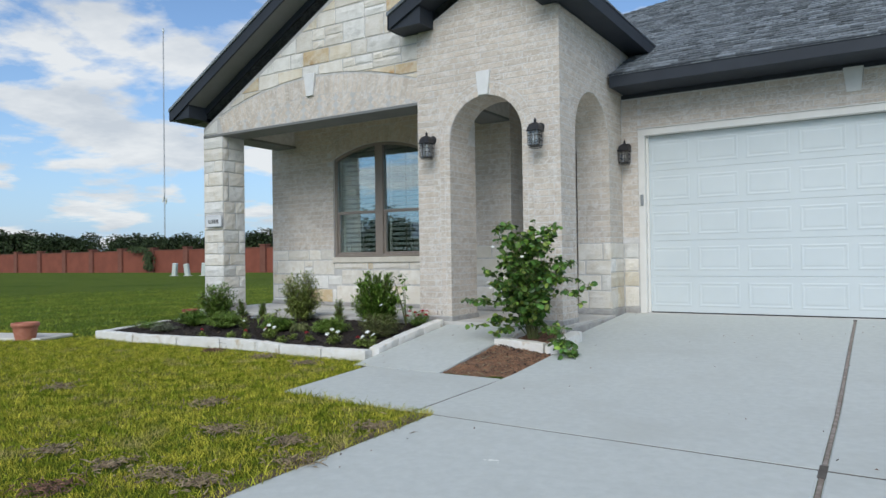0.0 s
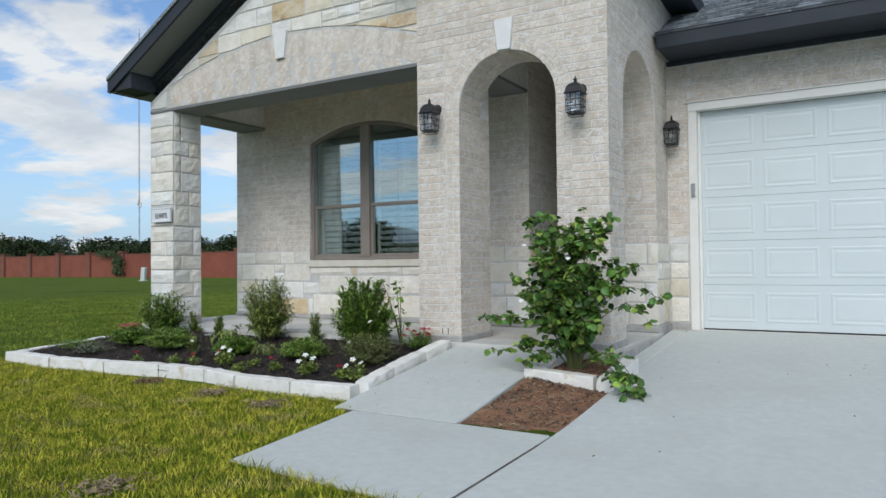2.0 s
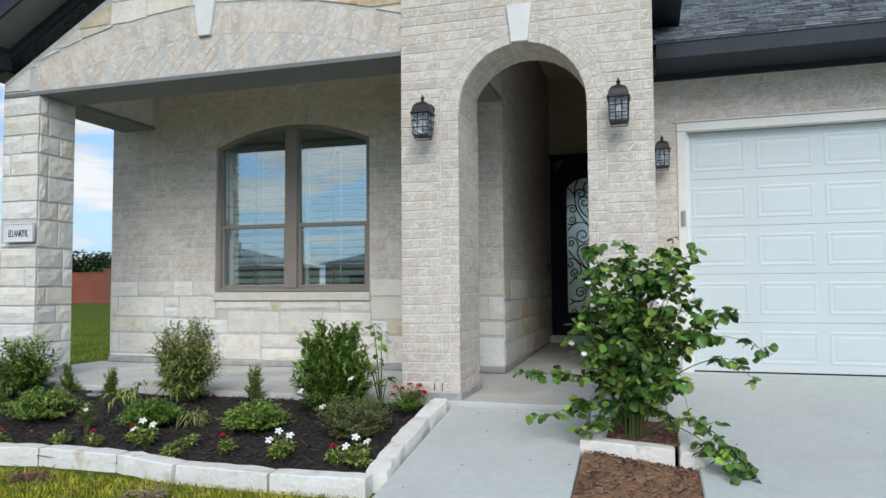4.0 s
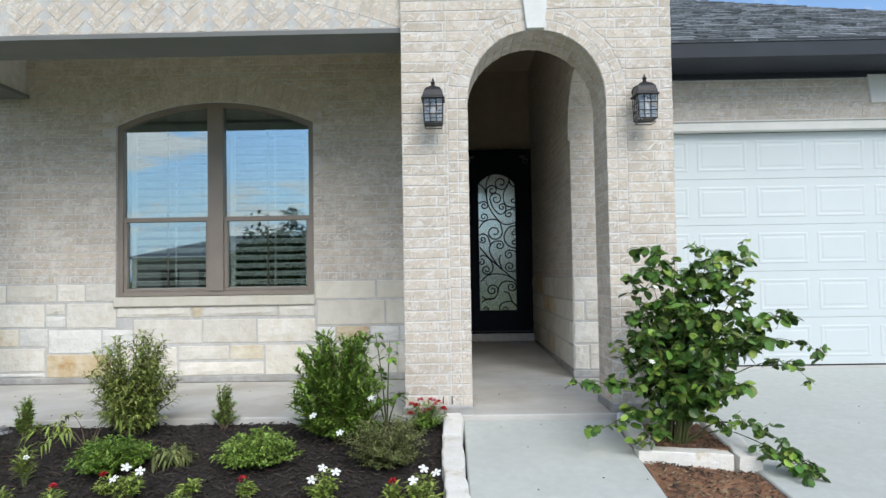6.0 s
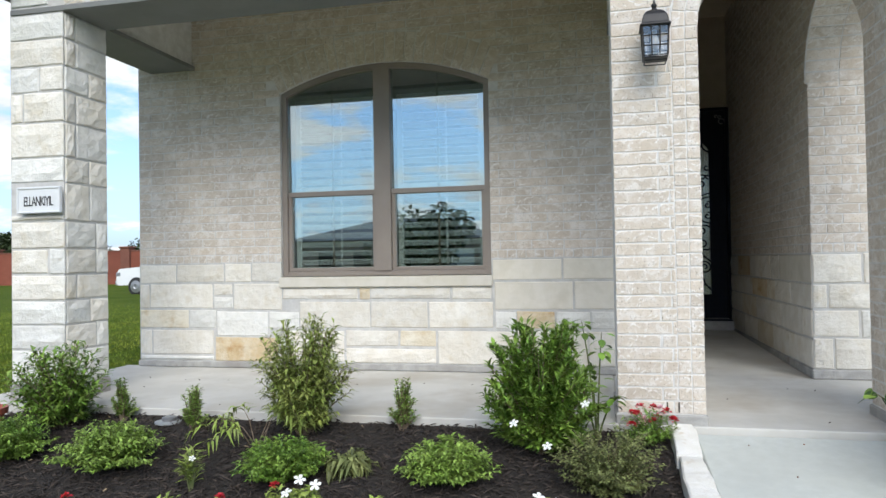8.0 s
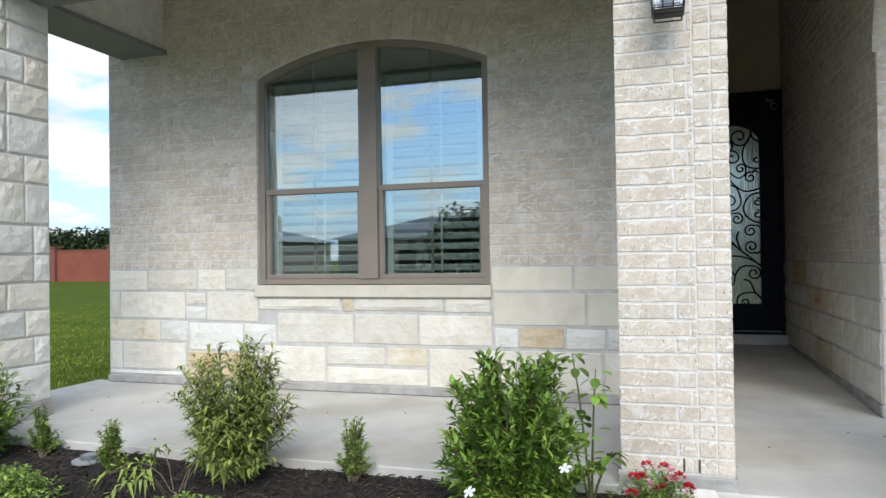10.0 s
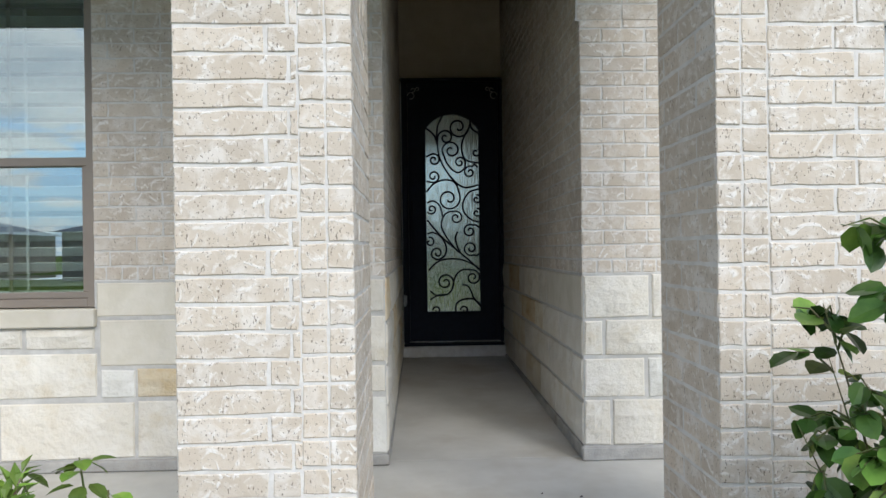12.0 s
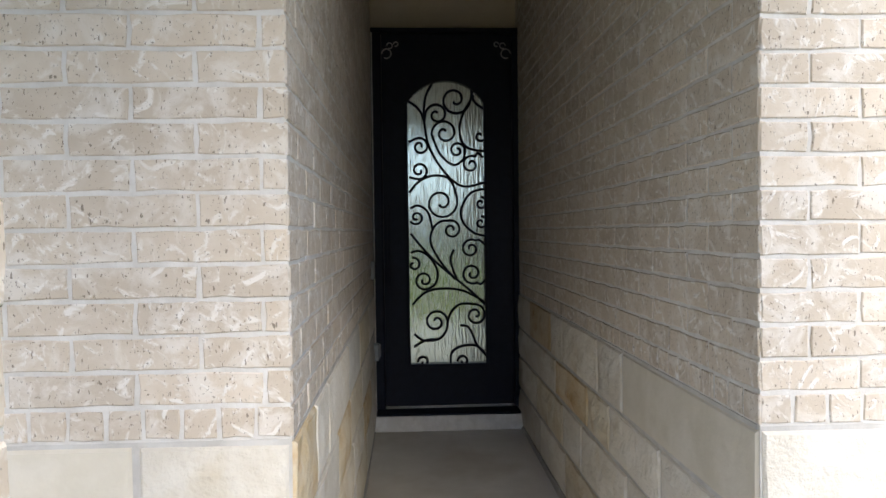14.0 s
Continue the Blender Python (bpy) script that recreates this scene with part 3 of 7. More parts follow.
def lay(parent, m, pieces, near=(0.3, -1.0), limit=300):
    """Lays pieces, each (outline, kind), on the face whose frame is m: the nearest as objects, the rest joined."""
    inv = parent.matrix_basis.inverted() if parent else Matrix()
    rnd = random.Random(len(pieces))
    todo = []
    for poly, kind in pieces:
        cu, cv = centre(poly)
        p = m @ Vector((cu, 0, cv))
        todo.append(((p.x - near[0]) ** 2 + (p.y - near[1]) ** 2 + (p.z - 1.3) ** 2, poly, kind, cu, cv))
    todo.sort(key=lambda q: q[0])
    joined = {}
    for k, (_, poly, kind, cu, cv) in enumerate(todo):
        variant = rnd.randrange(5)
        us, vs = [p[0] for p in poly], [p[1] for p in poly]
        w, h = max(us) - min(us), max(vs) - min(vs)
        rect = len(poly) == 4 and abs(w * h - area(poly)) < 1e-6
        if k < limit:
            name = "brick" if kind == "brick" else "stone"
            key = (round(w, 2), round(h, 3), kind, variant) if rect and kind == "brick" else None
            me = CACHE.get(key) if key else None
            if me is None:
                verts, faces = piece_mesh(poly, kind, variant)
                me = bpy.data.meshes.new(name)
                me.from_pydata(verts, [], faces)
                me.materials.append(M["brick" if kind == "brick" else kind])
                if key:
                    CACHE[key] = me
            ob = new(name, me)
            ob.parent = parent
            ob.matrix_basis = inv @ m @ Matrix.Translation((cu, rnd.uniform(-0.0012, 0.0012), cv))
        else:
            verts, faces = piece_mesh(poly, kind, variant)
            vs_all, fs_all = joined.setdefault(kind, ([], []))
            base = len(vs_all)
            t = inv @ m @ Matrix.Translation((cu, 0, cv))
            vs_all += [tuple(t @ Vector(v)) for v in verts]
            fs_all += [tuple(base + i for i in f) for f in faces]
    for kind, (vs_all, fs_all) in joined.items():
        mesh_part("bricks" if kind == "brick" else "stones", vs_all, fs_all, M["brick_mass" if kind == "brick" else kind], parent, kind="stuff")


def front(y):
    return pose(0, y, 0)


def faces_east(x):
    return pose(x, 0, 0, 0, 0, 90)


def faces_west(x):
    return pose(x, 0, 0, 0, 0, -90)


def cut_all(polys, *openings):
    for o in openings:
        polys = [q for p in polys for q in o.cut(p)]
    return polys


def bricks(polys):
    return [(p, "brick") for p in polys]

# ---- ground ----
def sheet(name, x0, x1, y0, y1, nx, ny, f, mat, parent=None, label="", kind="structure", hole=None):
    vs = [(x0 + (x1 - x0) * i / nx, y0 + (y1 - y0) * j / ny) for j in range(ny + 1) for i in range(nx + 1)]
    fs = []
    for j in range(ny):
        for i in range(nx):
            a = j * (nx + 1) + i
            cx, cy = (vs[a][0] + vs[a + 1][0]) / 2, (vs[a][1] + vs[a + nx + 1][1]) / 2
            if not (hole and hole(cx, cy)):
                fs.append((a, a + 1, a + nx + 2, a + nx + 1))
    return mesh_part(name, [(x, y, f(x, y)) for x, y in vs], fs, mat, parent, label, kind, smooth=True)


near_ground = sheet("lawn_ground", -60, 40, -40, 60, 200, 200, lambda x, y: lawn_z(x, y) if y > -25 else -0.3, M["lawn"])
tagged(near_ground, "green mown lawn running back to the red wall", "lawn", kind="structure")
bm = bmesh.new()
for x0, x1, y0, y1 in ((-600, -60, -600, 600), (40, 600, -600, 600), (-60, 40, 60, 600), (-60, 40, -600, -40)):
    bm.faces.new([bm.verts.new(p) for p in ((x0, y0, -0.012), (x1, y0, -0.012), (x1, y1, -0.012), (x0, y1, -0.012))])
part("far_lawn_ground", bm, M["lawn"], kind="structure")


def slab_panel(name, pts, thick, mat, parent, steps=10, zf=None, bevel=0.008):
    """A cast panel over a four-cornered outline (x, y), following the slope, its top edges eased."""
    zf = zf or (lambda x, y: ground_z(y))
    bm = bmesh.new()
    (ax, ay), (bx, by), (cx, cy), (dx, dy) = pts
    top, low = [], []
    for k in range(steps + 1):
        s = k / steps
        l, r = (ax + (dx - ax) * s, ay + (dy - ay) * s), (bx + (cx - bx) * s, by + (cy - by) * s)
        row = []
        for q, (u, inset) in enumerate(((0, 0), (0, bevel), (1, -bevel), (1, 0))):
            x, y = l[0] + (r[0] - l[0]) * u + inset, l[1] + (r[1] - l[1]) * u
            if k == 0:
                y += bevel * 0.5 if q in (1, 2) else 0
            row.append(bm.verts.new((x, y, zf(x, y) - (bevel if q in (0, 3) else 0))))
        top.append(row)
        low.append([bm.verts.new((l[0], l[1], zf(*l) - thick)), bm.verts.new((r[0], r[1], zf(*r) - thick))])
    for t0, t1, l0, l1 in zip(top, top[1:], low, low[1:]):
        for q in range(3):
            bm.faces.new((t0[q], t0[q + 1], t1[q + 1], t1[q]))
        bm.faces.new((t0[0], t1[0], l1[0], l0[0]))
        bm.faces.new((t0[3], l0[1], l1[1], t1[3]))
    bm.faces.new((*top[0], low[0][1], low[0][0])), bm.faces.new((*top[-1][::-1], low[-1][0], low[-1][1]))
    return part(name, bm, mat, parent)


drive = thing("driveway", label="pale smooth concrete driveway with cut joints rising to the garage door", category="driveway", kind="structure")
slab_panel("concrete_panel", [(1.70, -12), (3.922, -12), (3.922, -3.155), (1.70, -3.055)], 0.12, M["concrete"], drive)
slab_panel("concrete_panel", [(1.55, -3.031), (3.922, -3.131), (3.922, 1.96), (1.55, 1.96)], 0.12, M["concrete"], drive)
slab_panel("concrete_panel", [(3.949, -12), (6.6, -12), (6.6, -3.235), (3.949, -3.16)], 0.12, M["concrete"], drive)
slab_panel("concrete_panel", [(3.949, -3.136), (6.6, -3.211), (6.6, 1.96), (3.949, 1.96)], 0.12, M["concrete"], drive)
slab_panel("concrete_panel", [(1.395, 0.0), (1.55, 0.0), (1.55, 1.96), (1.395, 1.96)], 0.12, M["concrete"], drive)
slab_panel("apron_strip", [(1.40, 1.972), (6.6, 1.972), (6.6, 2.22), (1.40, 2.22)], 0.12, M["slab"], drive, 2)
slab_panel("joint_strip", [(3.924, -12), (3.947, -12), (3.947, 1.96), (3.924, 1.96)], 0.05, M["joint"], drive, 14, lambda x, y: ground_z(y) - 0.006, 0.004)
for q in ([(1.56, -3.20), (6.58, -3.30), (6.58, -3.10), (1.56, -3.00)], [(1.42, 1.91), (6.58, 1.91), (6.58, 2.01), (1.42, 2.01)], [(1.50, -3.03), (1.60, -3.03), (1.60, -1.78), (1.50, -1.78)]):
    slab_panel("joint_bed", q, 0.05, M["darkjoint"], drive, 2, lambda x, y: ground_z(y) - 0.003, 0.001)

walk_path = thing("walkway", label="pale concrete walkway sloping up to the arched entry", category="walkway", kind="structure")
walk_z = lambda x, y: 0.005 if y < -1.73 else 0.005 + 0.225 * (y + 1.73) / 1.70
slab_panel("joint_bed", [(0.12, -1.765), (0.95, -1.775), (0.93, -1.715), (0.0, -1.715)], 0.05, M["darkjoint"], walk_path, 1, lambda x, y: 0.001, 0.001)
slab_panel("concrete_panel", [(0.27, -2.93), (1.538, -3.03), (1.538, -1.765), (0.13, -1.744)], 0.12, M["concrete"], walk_path, 4, lambda x, y: ground_z(y) + 0.004)
slab_panel("concrete_panel", [(-0.045, -1.724), (0.925, -1.74), (0.905, -0.03), (-0.06, -0.03)], 0.12, M["concrete"], walk_path, 6, walk_z)

porch_slab = thing("porch_slab", label="grey concrete porch floor one low step above the walkway", category="porch floor", kind="structure")
bm = bmesh.new()
add_box(bm, -4.62, -0.44, -0.03, 1.60, -0.2, 0.27, 0.006)
part("slab", bm, M["slab"], porch_slab)
box("slab", -0.438, 1.39, -0.02, 1.62, -0.2, 0.268, M["slab"], porch_slab, 0.006)
slab_panel("slab", [(-0.02, 1.622), (0.96, 1.622), (0.96, 4.75), (-0.02, 4.75)], 0.4, M["slab"], porch_slab, 4, lambda x, y: 0.267 + 0.053 * (y - 1.622) / 3.1, 0.001)

# ---- the house: walls, openings, gables ----
W = 1.55
GY, GX0, GX1, GZ = 2.055, 1.66, 6.19, 2.52
front_arch = Opening(0.46, 0.46, 2.355, 0.46, ring=0.12)
front_bare = Opening(0.46, 0.46, 2.355, 0.46)
side_arch = Opening(0.985, 0.562, 2.36, 0.547)
window_arch = Opening(-2.232, 0.885, 2.57, 0.20, foot=1.03, ring=0.0)
band_arch = Opening(-2.17, 1.73, 2.86, 0.31)
CEIL = 3.92


def rake(x):
    return 3.05 + 0.57 * (x + 4.17) if x < -0.3 else 5.26 - 0.75 * (x + 0.3)


def tower_top(x):
    return 3.62 + 0.5 * (min(x + 0.44, 1.36 - x) + 0.06)


# tower front
tower = thing("wall_entry", label="arched entry front of tan slurry-smeared brick with a pale keystone", category="brick wall", kind="structure")
prism("mortar_backing", [(-0.44, 2.355)] + front_bare.arc() + [(1.36, 2.355), (1.36, tower_top(1.36)), (0.46, tower_top(0.46)), (-0.44, tower_top(-0.44))], "y", 0.001, 0.42, M["mortar"], tower)
box("mortar_backing", -0.44, -0.001, 0.001, 0.42, 0.2, 2.355, M["mortar"], tower, 0)
box("mortar_backing", 0.921, 1.359, 0.001, 0.42, 0.2, 2.355, M["mortar"], tower, 0)
box("mortar_backing", -0.44, -0.004, 0.421, 0.60, 0.2, CEIL, M["mortar"], tower, 0)
tower_side = thing("wall_entry_side", label="side of the entry in tan brick with an arched opening and stone foot", category="brick wall", kind="structure")
sarc = side_arch.arc()
prism("mortar_backing", [(0.421, side_arch.spring)] + sarc + [(1.547, 3.66), (0.421, 3.66)], "x", 0.921, 1.359, M["mortar"], tower_side)
box("mortar_backing", 0.941, 1.359, 1.551, 2.05, 0.2, CEIL, M["mortar"], tower_side, 0)

win_wall = thing("wall_porch", label="porch wall of tan brick above pale squared limestone", category="brick wall", kind="structure")
x0, x1, zt = -4.46, -0.001, 3.9
wl, wr = window_arch.c - window_arch.half, window_arch.c + window_arch.half
prism("mortar_backing", [(x0, 0.2), (wl, 0.2), (wl, zt), (x0, zt)], "y", W + 0.001, W + 0.22, M["mortar"], win_wall)
prism("mortar_backing", [(wr, 0.2), (x1, 0.2), (x1, zt), (wr, zt)], "y", W + 0.001, W + 0.22, M["mortar"], win_wall)
prism("mortar_backing", [(wl, 0.2), (wr, 0.2), (wr, 1.03), (wl, 1.03)], "y", W + 0.001, W + 0.22, M["mortar"], win_wall)
prism("mortar_backing", window_arch.arc() + [(wr, zt), (wl, zt)], "y", W + 0.001, W + 0.22, M["mortar"], win_wall)

hall_left = thing("wall_hall_west", label="entry passage wall of tan brick above limestone", category="brick wall", kind="structure")
box("mortar_backing", -0.2, -0.001, W + 0.23, 4.72, 0.2, CEIL, M["mortar"], hall_left, 0)
hall_right = thing("wall_hall_east", label="entry passage wall of tan brick above limestone", category="brick wall", kind="structure")
box("mortar_backing", 0.941, 1.2, 2.051, 4.72, 0.2, CEIL, M["mortar"], hall_right, 0)
door_wall = thing("wall_door", label="plain tan wall above the dark front door", category="wall", kind="structure")
box("header", -0.2, 1.2, 4.70, 4.9, 2.87, CEIL, material("tan_header", (0.50, 0.43, 0.33), 0.9, second=(0.55, 0.48, 0.38), scale=5, bump=0.3), door_wall, 0)
box("ceiling_hall", -0.44, 0.96, 0.42, 4.9, CEIL, CEIL + 0.05, M["ceiling"], None, 0, kind="structure")
# added dark plate that closes the view through the door glass
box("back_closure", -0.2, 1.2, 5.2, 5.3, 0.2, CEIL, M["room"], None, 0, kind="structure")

gar_wall = thing("wall_garage", label="tan brick garage wall above a wide white door", category="brick wall", kind="structure")
box("mortar_backing", 1.353, GX0 - 0.07, GY + 0.001, GY + 0.25, 0.15, 3.3, M["mortar"], gar_wall, 0)
box("mortar_backing", GX0 - 0.07, GX1 + 0.07, GY + 0.001, GY + 0.25, GZ + 0.07, 3.3, M["mortar"], gar_wall, 0)
box("mortar_backing", GX1 + 0.07, 6.75, GY + 0.001, GY + 0.25, 0.15, 3.3, M["mortar"], gar_wall, 0)

gable = thing("wall_gable", label="porch gable of pale squared limestone over a shallow brick arch", category="stone wall", kind="structure")
G = 0.045
prism("mortar_backing", [(-4.32, 2.86), (-0.445, 2.86), (-0.445, rake(-0.445)), (-0.445, rake(-0.445)), (-4.32, rake(-4.32))], "y", G + 0.001, 0.44, M["stonemortar"], gable)
box("beam_soffit", -4.32, -0.443, G - 0.005, 0.46, 2.825, 2.859, M["soffit"], gable, 0.002)
box("side_beam_soffit", -4.33, -3.90, 0.461, W - 0.004, 2.825, 2.859, M["soffit"], gable, 0.002)
box("side_beam", -4.32, -3.93, 0.462, W, 2.86, 3.35, M["mortar"], gable, 0)
box("inner_beam_soffit", -0.435, -0.0, 0.602, W - 0.004, 2.825, 2.859, M["soffit"], gable, 0.002)
box("inner_beam", -0.43, -0.01, 0.602, W, 2.86, CEIL, M["mortar"], gable, 0)
box("ceiling_porch", -3.93, -0.44, 0.44, W + 0.007, 3.30, 3.34, M["ceiling"], None, 0, kind="structure")

column = thing("porch_column", (-4.115, 0.25, 0.27), "square porch column of pale rough limestone on a concrete foot", "column")
box("core", -0.214, 0.194, -0.199, 0.209, 0.0, 2.555, M["stonemortar"], column, 0)
box("foot", -0.225, 0.205, -0.215, 0.225, -0.06, 0.10, M["footing"], column, 0.01)

for who, q in ((win_wall, (-4.461, wl, W - 0.0015, W + 0.01, 0.3, 1.157)), (win_wall, (wr, 0.0, W - 0.0015, W + 0.01, 0.3, 1.157)), (win_wall, (wl, wr, W - 0.0015, W + 0.01, 0.3, 0.946)),
               (hall_left, (-0.02, 0.0015, W + 0.012, 4.69, 0.3, 1.157)), (hall_right, (0.9385, 0.96, W + 0.012, 4.69, 0.3, 1.157)), (tower_side, (0.94, 1.359, W - 0.0015, W + 0.01, 0.3, 1.157)),
               (tower_side, (1.34, 1.3615, W + 0.012, GY, 0.3, 1.157)), (gar_wall, (1.363, 1.57, GY - 0.0015, GY + 0.01, 0.3, 1.157))):
    box("stone_bedding", *q, M["stonemortar"], who, 0)

# the rest of the house, closed behind
shell = thing("house_shell", label="side and rear walls of the house", category="wall", kind="structure")
for q in ((-4.46, -4.3, 1.80, 12.8, -0.2, 3.2), (6.6, 6.75, 2.25, 12.8, -0.2, 3.2), (-4.3, 6.6, 12.65, 12.8, -0.2, 3.2)):
    box("wall", *q, M["housewall"], shell, 0)

# ---- roofs ----
PITCH = 0.5
EZ = 3.20


def roof_slab(name, pts, thick, mat, parent):
    bm = bmesh.new()
    n = (Vector(pts[1]) - Vector(pts[0])).cross(Vector(pts[2]) - Vector(pts[0])).normalized()
    n = -n if n.z < 0 else n
    a = [bm.verts.new(p) for p in pts]
    b = [bm.verts.new(Vector(p) - n * thick) for p in pts]
    bm.faces.new(a), bm.faces.new(b[::-1])
    for i in range(len(pts)):
        j = (i + 1) % len(pts)
        bm.faces.new((a[j], a[i], b[i], b[j]))
    return part(name, bm, mat, parent)


main_roof = thing("roof_main", label="dark grey asphalt shingle hip roof with charcoal eaves", category="roof", kind="structure")
RX0, RX1, RY0, RY1 = 1.405, 6.85, 1.50, 13.1
ridge_y = (RY0 + RY1) / 2
ridge_z = EZ + PITCH * (ridge_y - RY0)
LX = -4.9
hx = ridge_y - RY0
top_l, top_r = (LX + hx, ridge_y, ridge_z), (RX1 - hx, ridge_y, ridge_z)
if top_l[0] > top_r[0]:
    mid = (LX + RX1) / 2
    hy = mid - LX
    apex_f, apex_b = (mid, RY0 + hy, EZ + PITCH * hy), (mid, RY1 - hy, EZ + PITCH * hy)
else:
    apex_f = apex_b = top_l
roof_slab("shingle_deck", [(1.64, RY0, EZ), (RX1, RY0, EZ), apex_f, (1.64, RY0 + 1.64 - LX, EZ + PITCH * (1.64 - LX))] if apex_f[0] > 1.64 else [(1.64, RY0, EZ), (RX1, RY0, EZ), apex_f, (1.64, 4.6, EZ + PITCH * 3.1)], 0.05, M["shingle"], main_roof)
roof_slab("shingle_deck", [(RX0, RY0, EZ), (1.64, RY0, EZ), (1.64, 3.1, EZ + PITCH * 1.6), (RX0, 3.1, EZ + PITCH * 1.6)], 0.05, M["shingle"], main_roof)
roof_slab("shingle_deck", [(LX, 4.8, EZ + PITCH * 0.0 + 0.0), apex_f, (LX, RY1, EZ)], 0.05, M["shingle"], main_roof)
roof_slab("shingle_deck", [(LX + 1.5, 3.01, EZ + PITCH * 1.51), (1.635, 3.01, EZ + PITCH * 1.51), (1.635, 4.6, EZ + PITCH * 3.1), apex_f], 0.05, M["shingle"], main_roof)
roof_slab("shingle_deck", [(RX1, RY1, EZ), (RX1, RY0, EZ), apex_f, apex_b], 0.05, M["shingle"], main_roof)
roof_slab("shingle_deck", [(LX, RY1, EZ), (RX1, RY1, EZ), apex_b], 0.05, M["shingle"], main_roof)
box("fascia", 1.40, RX1, RY0 - 0.025, RY0, EZ - 0.145, EZ + 0.012, M["trim"], main_roof, 0.004)
box("drip_edge", 1.395, RX1 + 0.01, RY0 - 0.033, RY0 - 0.026, EZ - 0.01, EZ + 0.018, M["trim"], main_roof, 0)
box("eave_soffit", 1.40, RX1, RY0 + 0.001, GY + 0.005, EZ - 0.135, EZ - 0.115, M["trim"], main_roof, 0)
box("frieze_board", 1.372, RX1 - 0.2, GY - 0.028, GY + 0.006, EZ - 0.185, EZ - 0.136, M["trim"], main_roof, 0.004)

gable_roof = thing("roof_gable", label="porch gable roof edge in charcoal painted boards", category="roof", kind="structure")


def sloped_board(name, xa, za, xb, zb, y0, y1, drop, mat, parent):
    return prism(name, [(xa, za), (xb, zb), (xb, zb - drop), (xa, za - drop)], "y", y0, y1, mat, parent)


FY = -0.31
gt = lambda x: 3.235 + 0.57 * (x + 4.62)
sloped_board("shingle_deck", -4.64, gt(-4.64) + 0.012, -0.3, gt(-0.3) + 0.012, FY - 0.02, 3.0, 0.04, M["shingle"], gable_roof)
sloped_board("shingle_deck", -0.3, gt(-0.3) + 0.012, 0.5, gt(-0.3) - 1.3, FY + 0.1, 3.0, 0.04, M["shingle"], gable_roof)
sloped_board("barge_board", -4.62, gt(-4.62) - 0.029, -0.3, gt(-0.3) - 0.029, FY, FY + 0.025, 0.155, M["trim"], gable_roof)
sloped_board("rake_soffit", -4.60, gt(-4.60) - 0.16, -0.3, gt(-0.3) - 0.16, FY + 0.026, G + 0.006, 0.02, M["soffit"], gable_roof)
sloped_board("rake_frieze", -4.35, gt(-4.35) - 0.181, -0.3, gt(-0.3) - 0.181, G - 0.028, G + 0.006, 0.10, M["trim"], gable_roof)
prism("eave_return", [(-4.62, gt(-4.62) - 0.16), (-4.24, gt(-4.62) - 0.16), (-4.24, gt(-4.24) - 0.19), (-4.62, gt(-4.62) - 0.03)], "y", FY + 0.03, G + 0.0, M["trim"], gable_roof)
box("side_fascia", -4.645, -4.62, FY, 7.0, gt(-4.62) - 0.17, gt(-4.62) - 0.03, M["trim"], gable_roof, 0)
box("side_soffit", -4.62, -4.33, G + 0.001, 7.0, gt(-4.62) - 0.17, gt(-4.62) - 0.15, M["soffit"], gable_roof, 0)
box("gable_backing", -0.44, 0.46, 0.45, 0.6, 3.95, 5.0, M["housewall"], gable_roof, 0)

tower_roof = thing("roof_entry", label="small entry gable roof with charcoal boards and shingles", category="roof", kind="structure")
tl, tr, tzr = -0.62, 1.62, 3.86
tp = (tl + tr) / 2
tg = lambda x: tzr + 0.5 * min(x - tl, tr - x)
for xa, xb in ((tl - 0.02, tp), (tp, tr + 0.02)):
    sloped_board("shingle_deck", xa, tg(xa) + 0.012, xb, tg(xb) + 0.012, FY - 0.02, 3.2 if xa > 0 else 2.5, 0.04, M["shingle"], tower_roof)
    sloped_board("barge_board", xa, tg(xa) - 0.029, xb, tg(xb) - 0.029, FY, FY + 0.025, 0.16, M["trim"], tower_roof)
    sloped_board("rake_soffit", xa, tg(xa) - 0.17, xb, tg(xb) - 0.17, FY + 0.026, 0.006, 0.02, M["trim"], tower_roof)
prism("eave_return", [(tl, tzr - 0.19), (-0.20, tzr - 0.19), (-0.20, tg(-0.20) - 0.2), (tl, tzr - 0.02)], "y", FY + 0.03, -0.002, M["trim"], tower_roof)
prism("eave_return", [(tr, tzr - 0.19), (1.18, tzr - 0.19), (1.18, tg(1.18) - 0.2), (tr, tzr - 0.02)], "y", FY + 0.03, -0.002, M["trim"], tower_roof)
for xa, xb, yb in ((tl - 0.02, tl, 2.5), (tr, tr + 0.02, 3.1)):
    box("side_fascia", xa, xb, FY, yb, tzr - 0.19, tzr - 0.02, M["trim"], tower_roof, 0)
box("side_soffit", 1.356, tr, 0.0, 3.0, tzr - 0.19, tzr - 0.17, M["trim"], tower_roof, 0)
box("side_soffit", tl, -0.445, 0.0, 0.9, tzr - 0.19, tzr - 0.17, M["trim"], tower_roof, 0)
box("upper_wall", 1.0, 1.352, 1.551, 3.0, 3.2, 3.72, M["mortar"], tower_side, 0)

# ---- keystones, sills, footings ----
def keystone(at, w0, w1, h, label="pale cast keystone at the crown of an arch"):
    e = thing("keystone", at, label, "keystone", "keystones over the arches")
    bm = bmesh.new()
    prism("", [(-w0 / 2, 0), (w0 / 2, 0), (w1 / 2, h), (-w1 / 2, h)], "y", -0.035, 0.01, None, bm=bm)
    bmesh.ops.bevel(bm, geom=bm.edges[:], offset=0.004, segments=1, affect="EDGES")
    part("block", bm, M["key"], e)


keystone((0.46, 0, 2.812), 0.12, 0.18, 0.27)
keystone((-2.175, G, 3.165), 0.115, 0.20, 0.30)
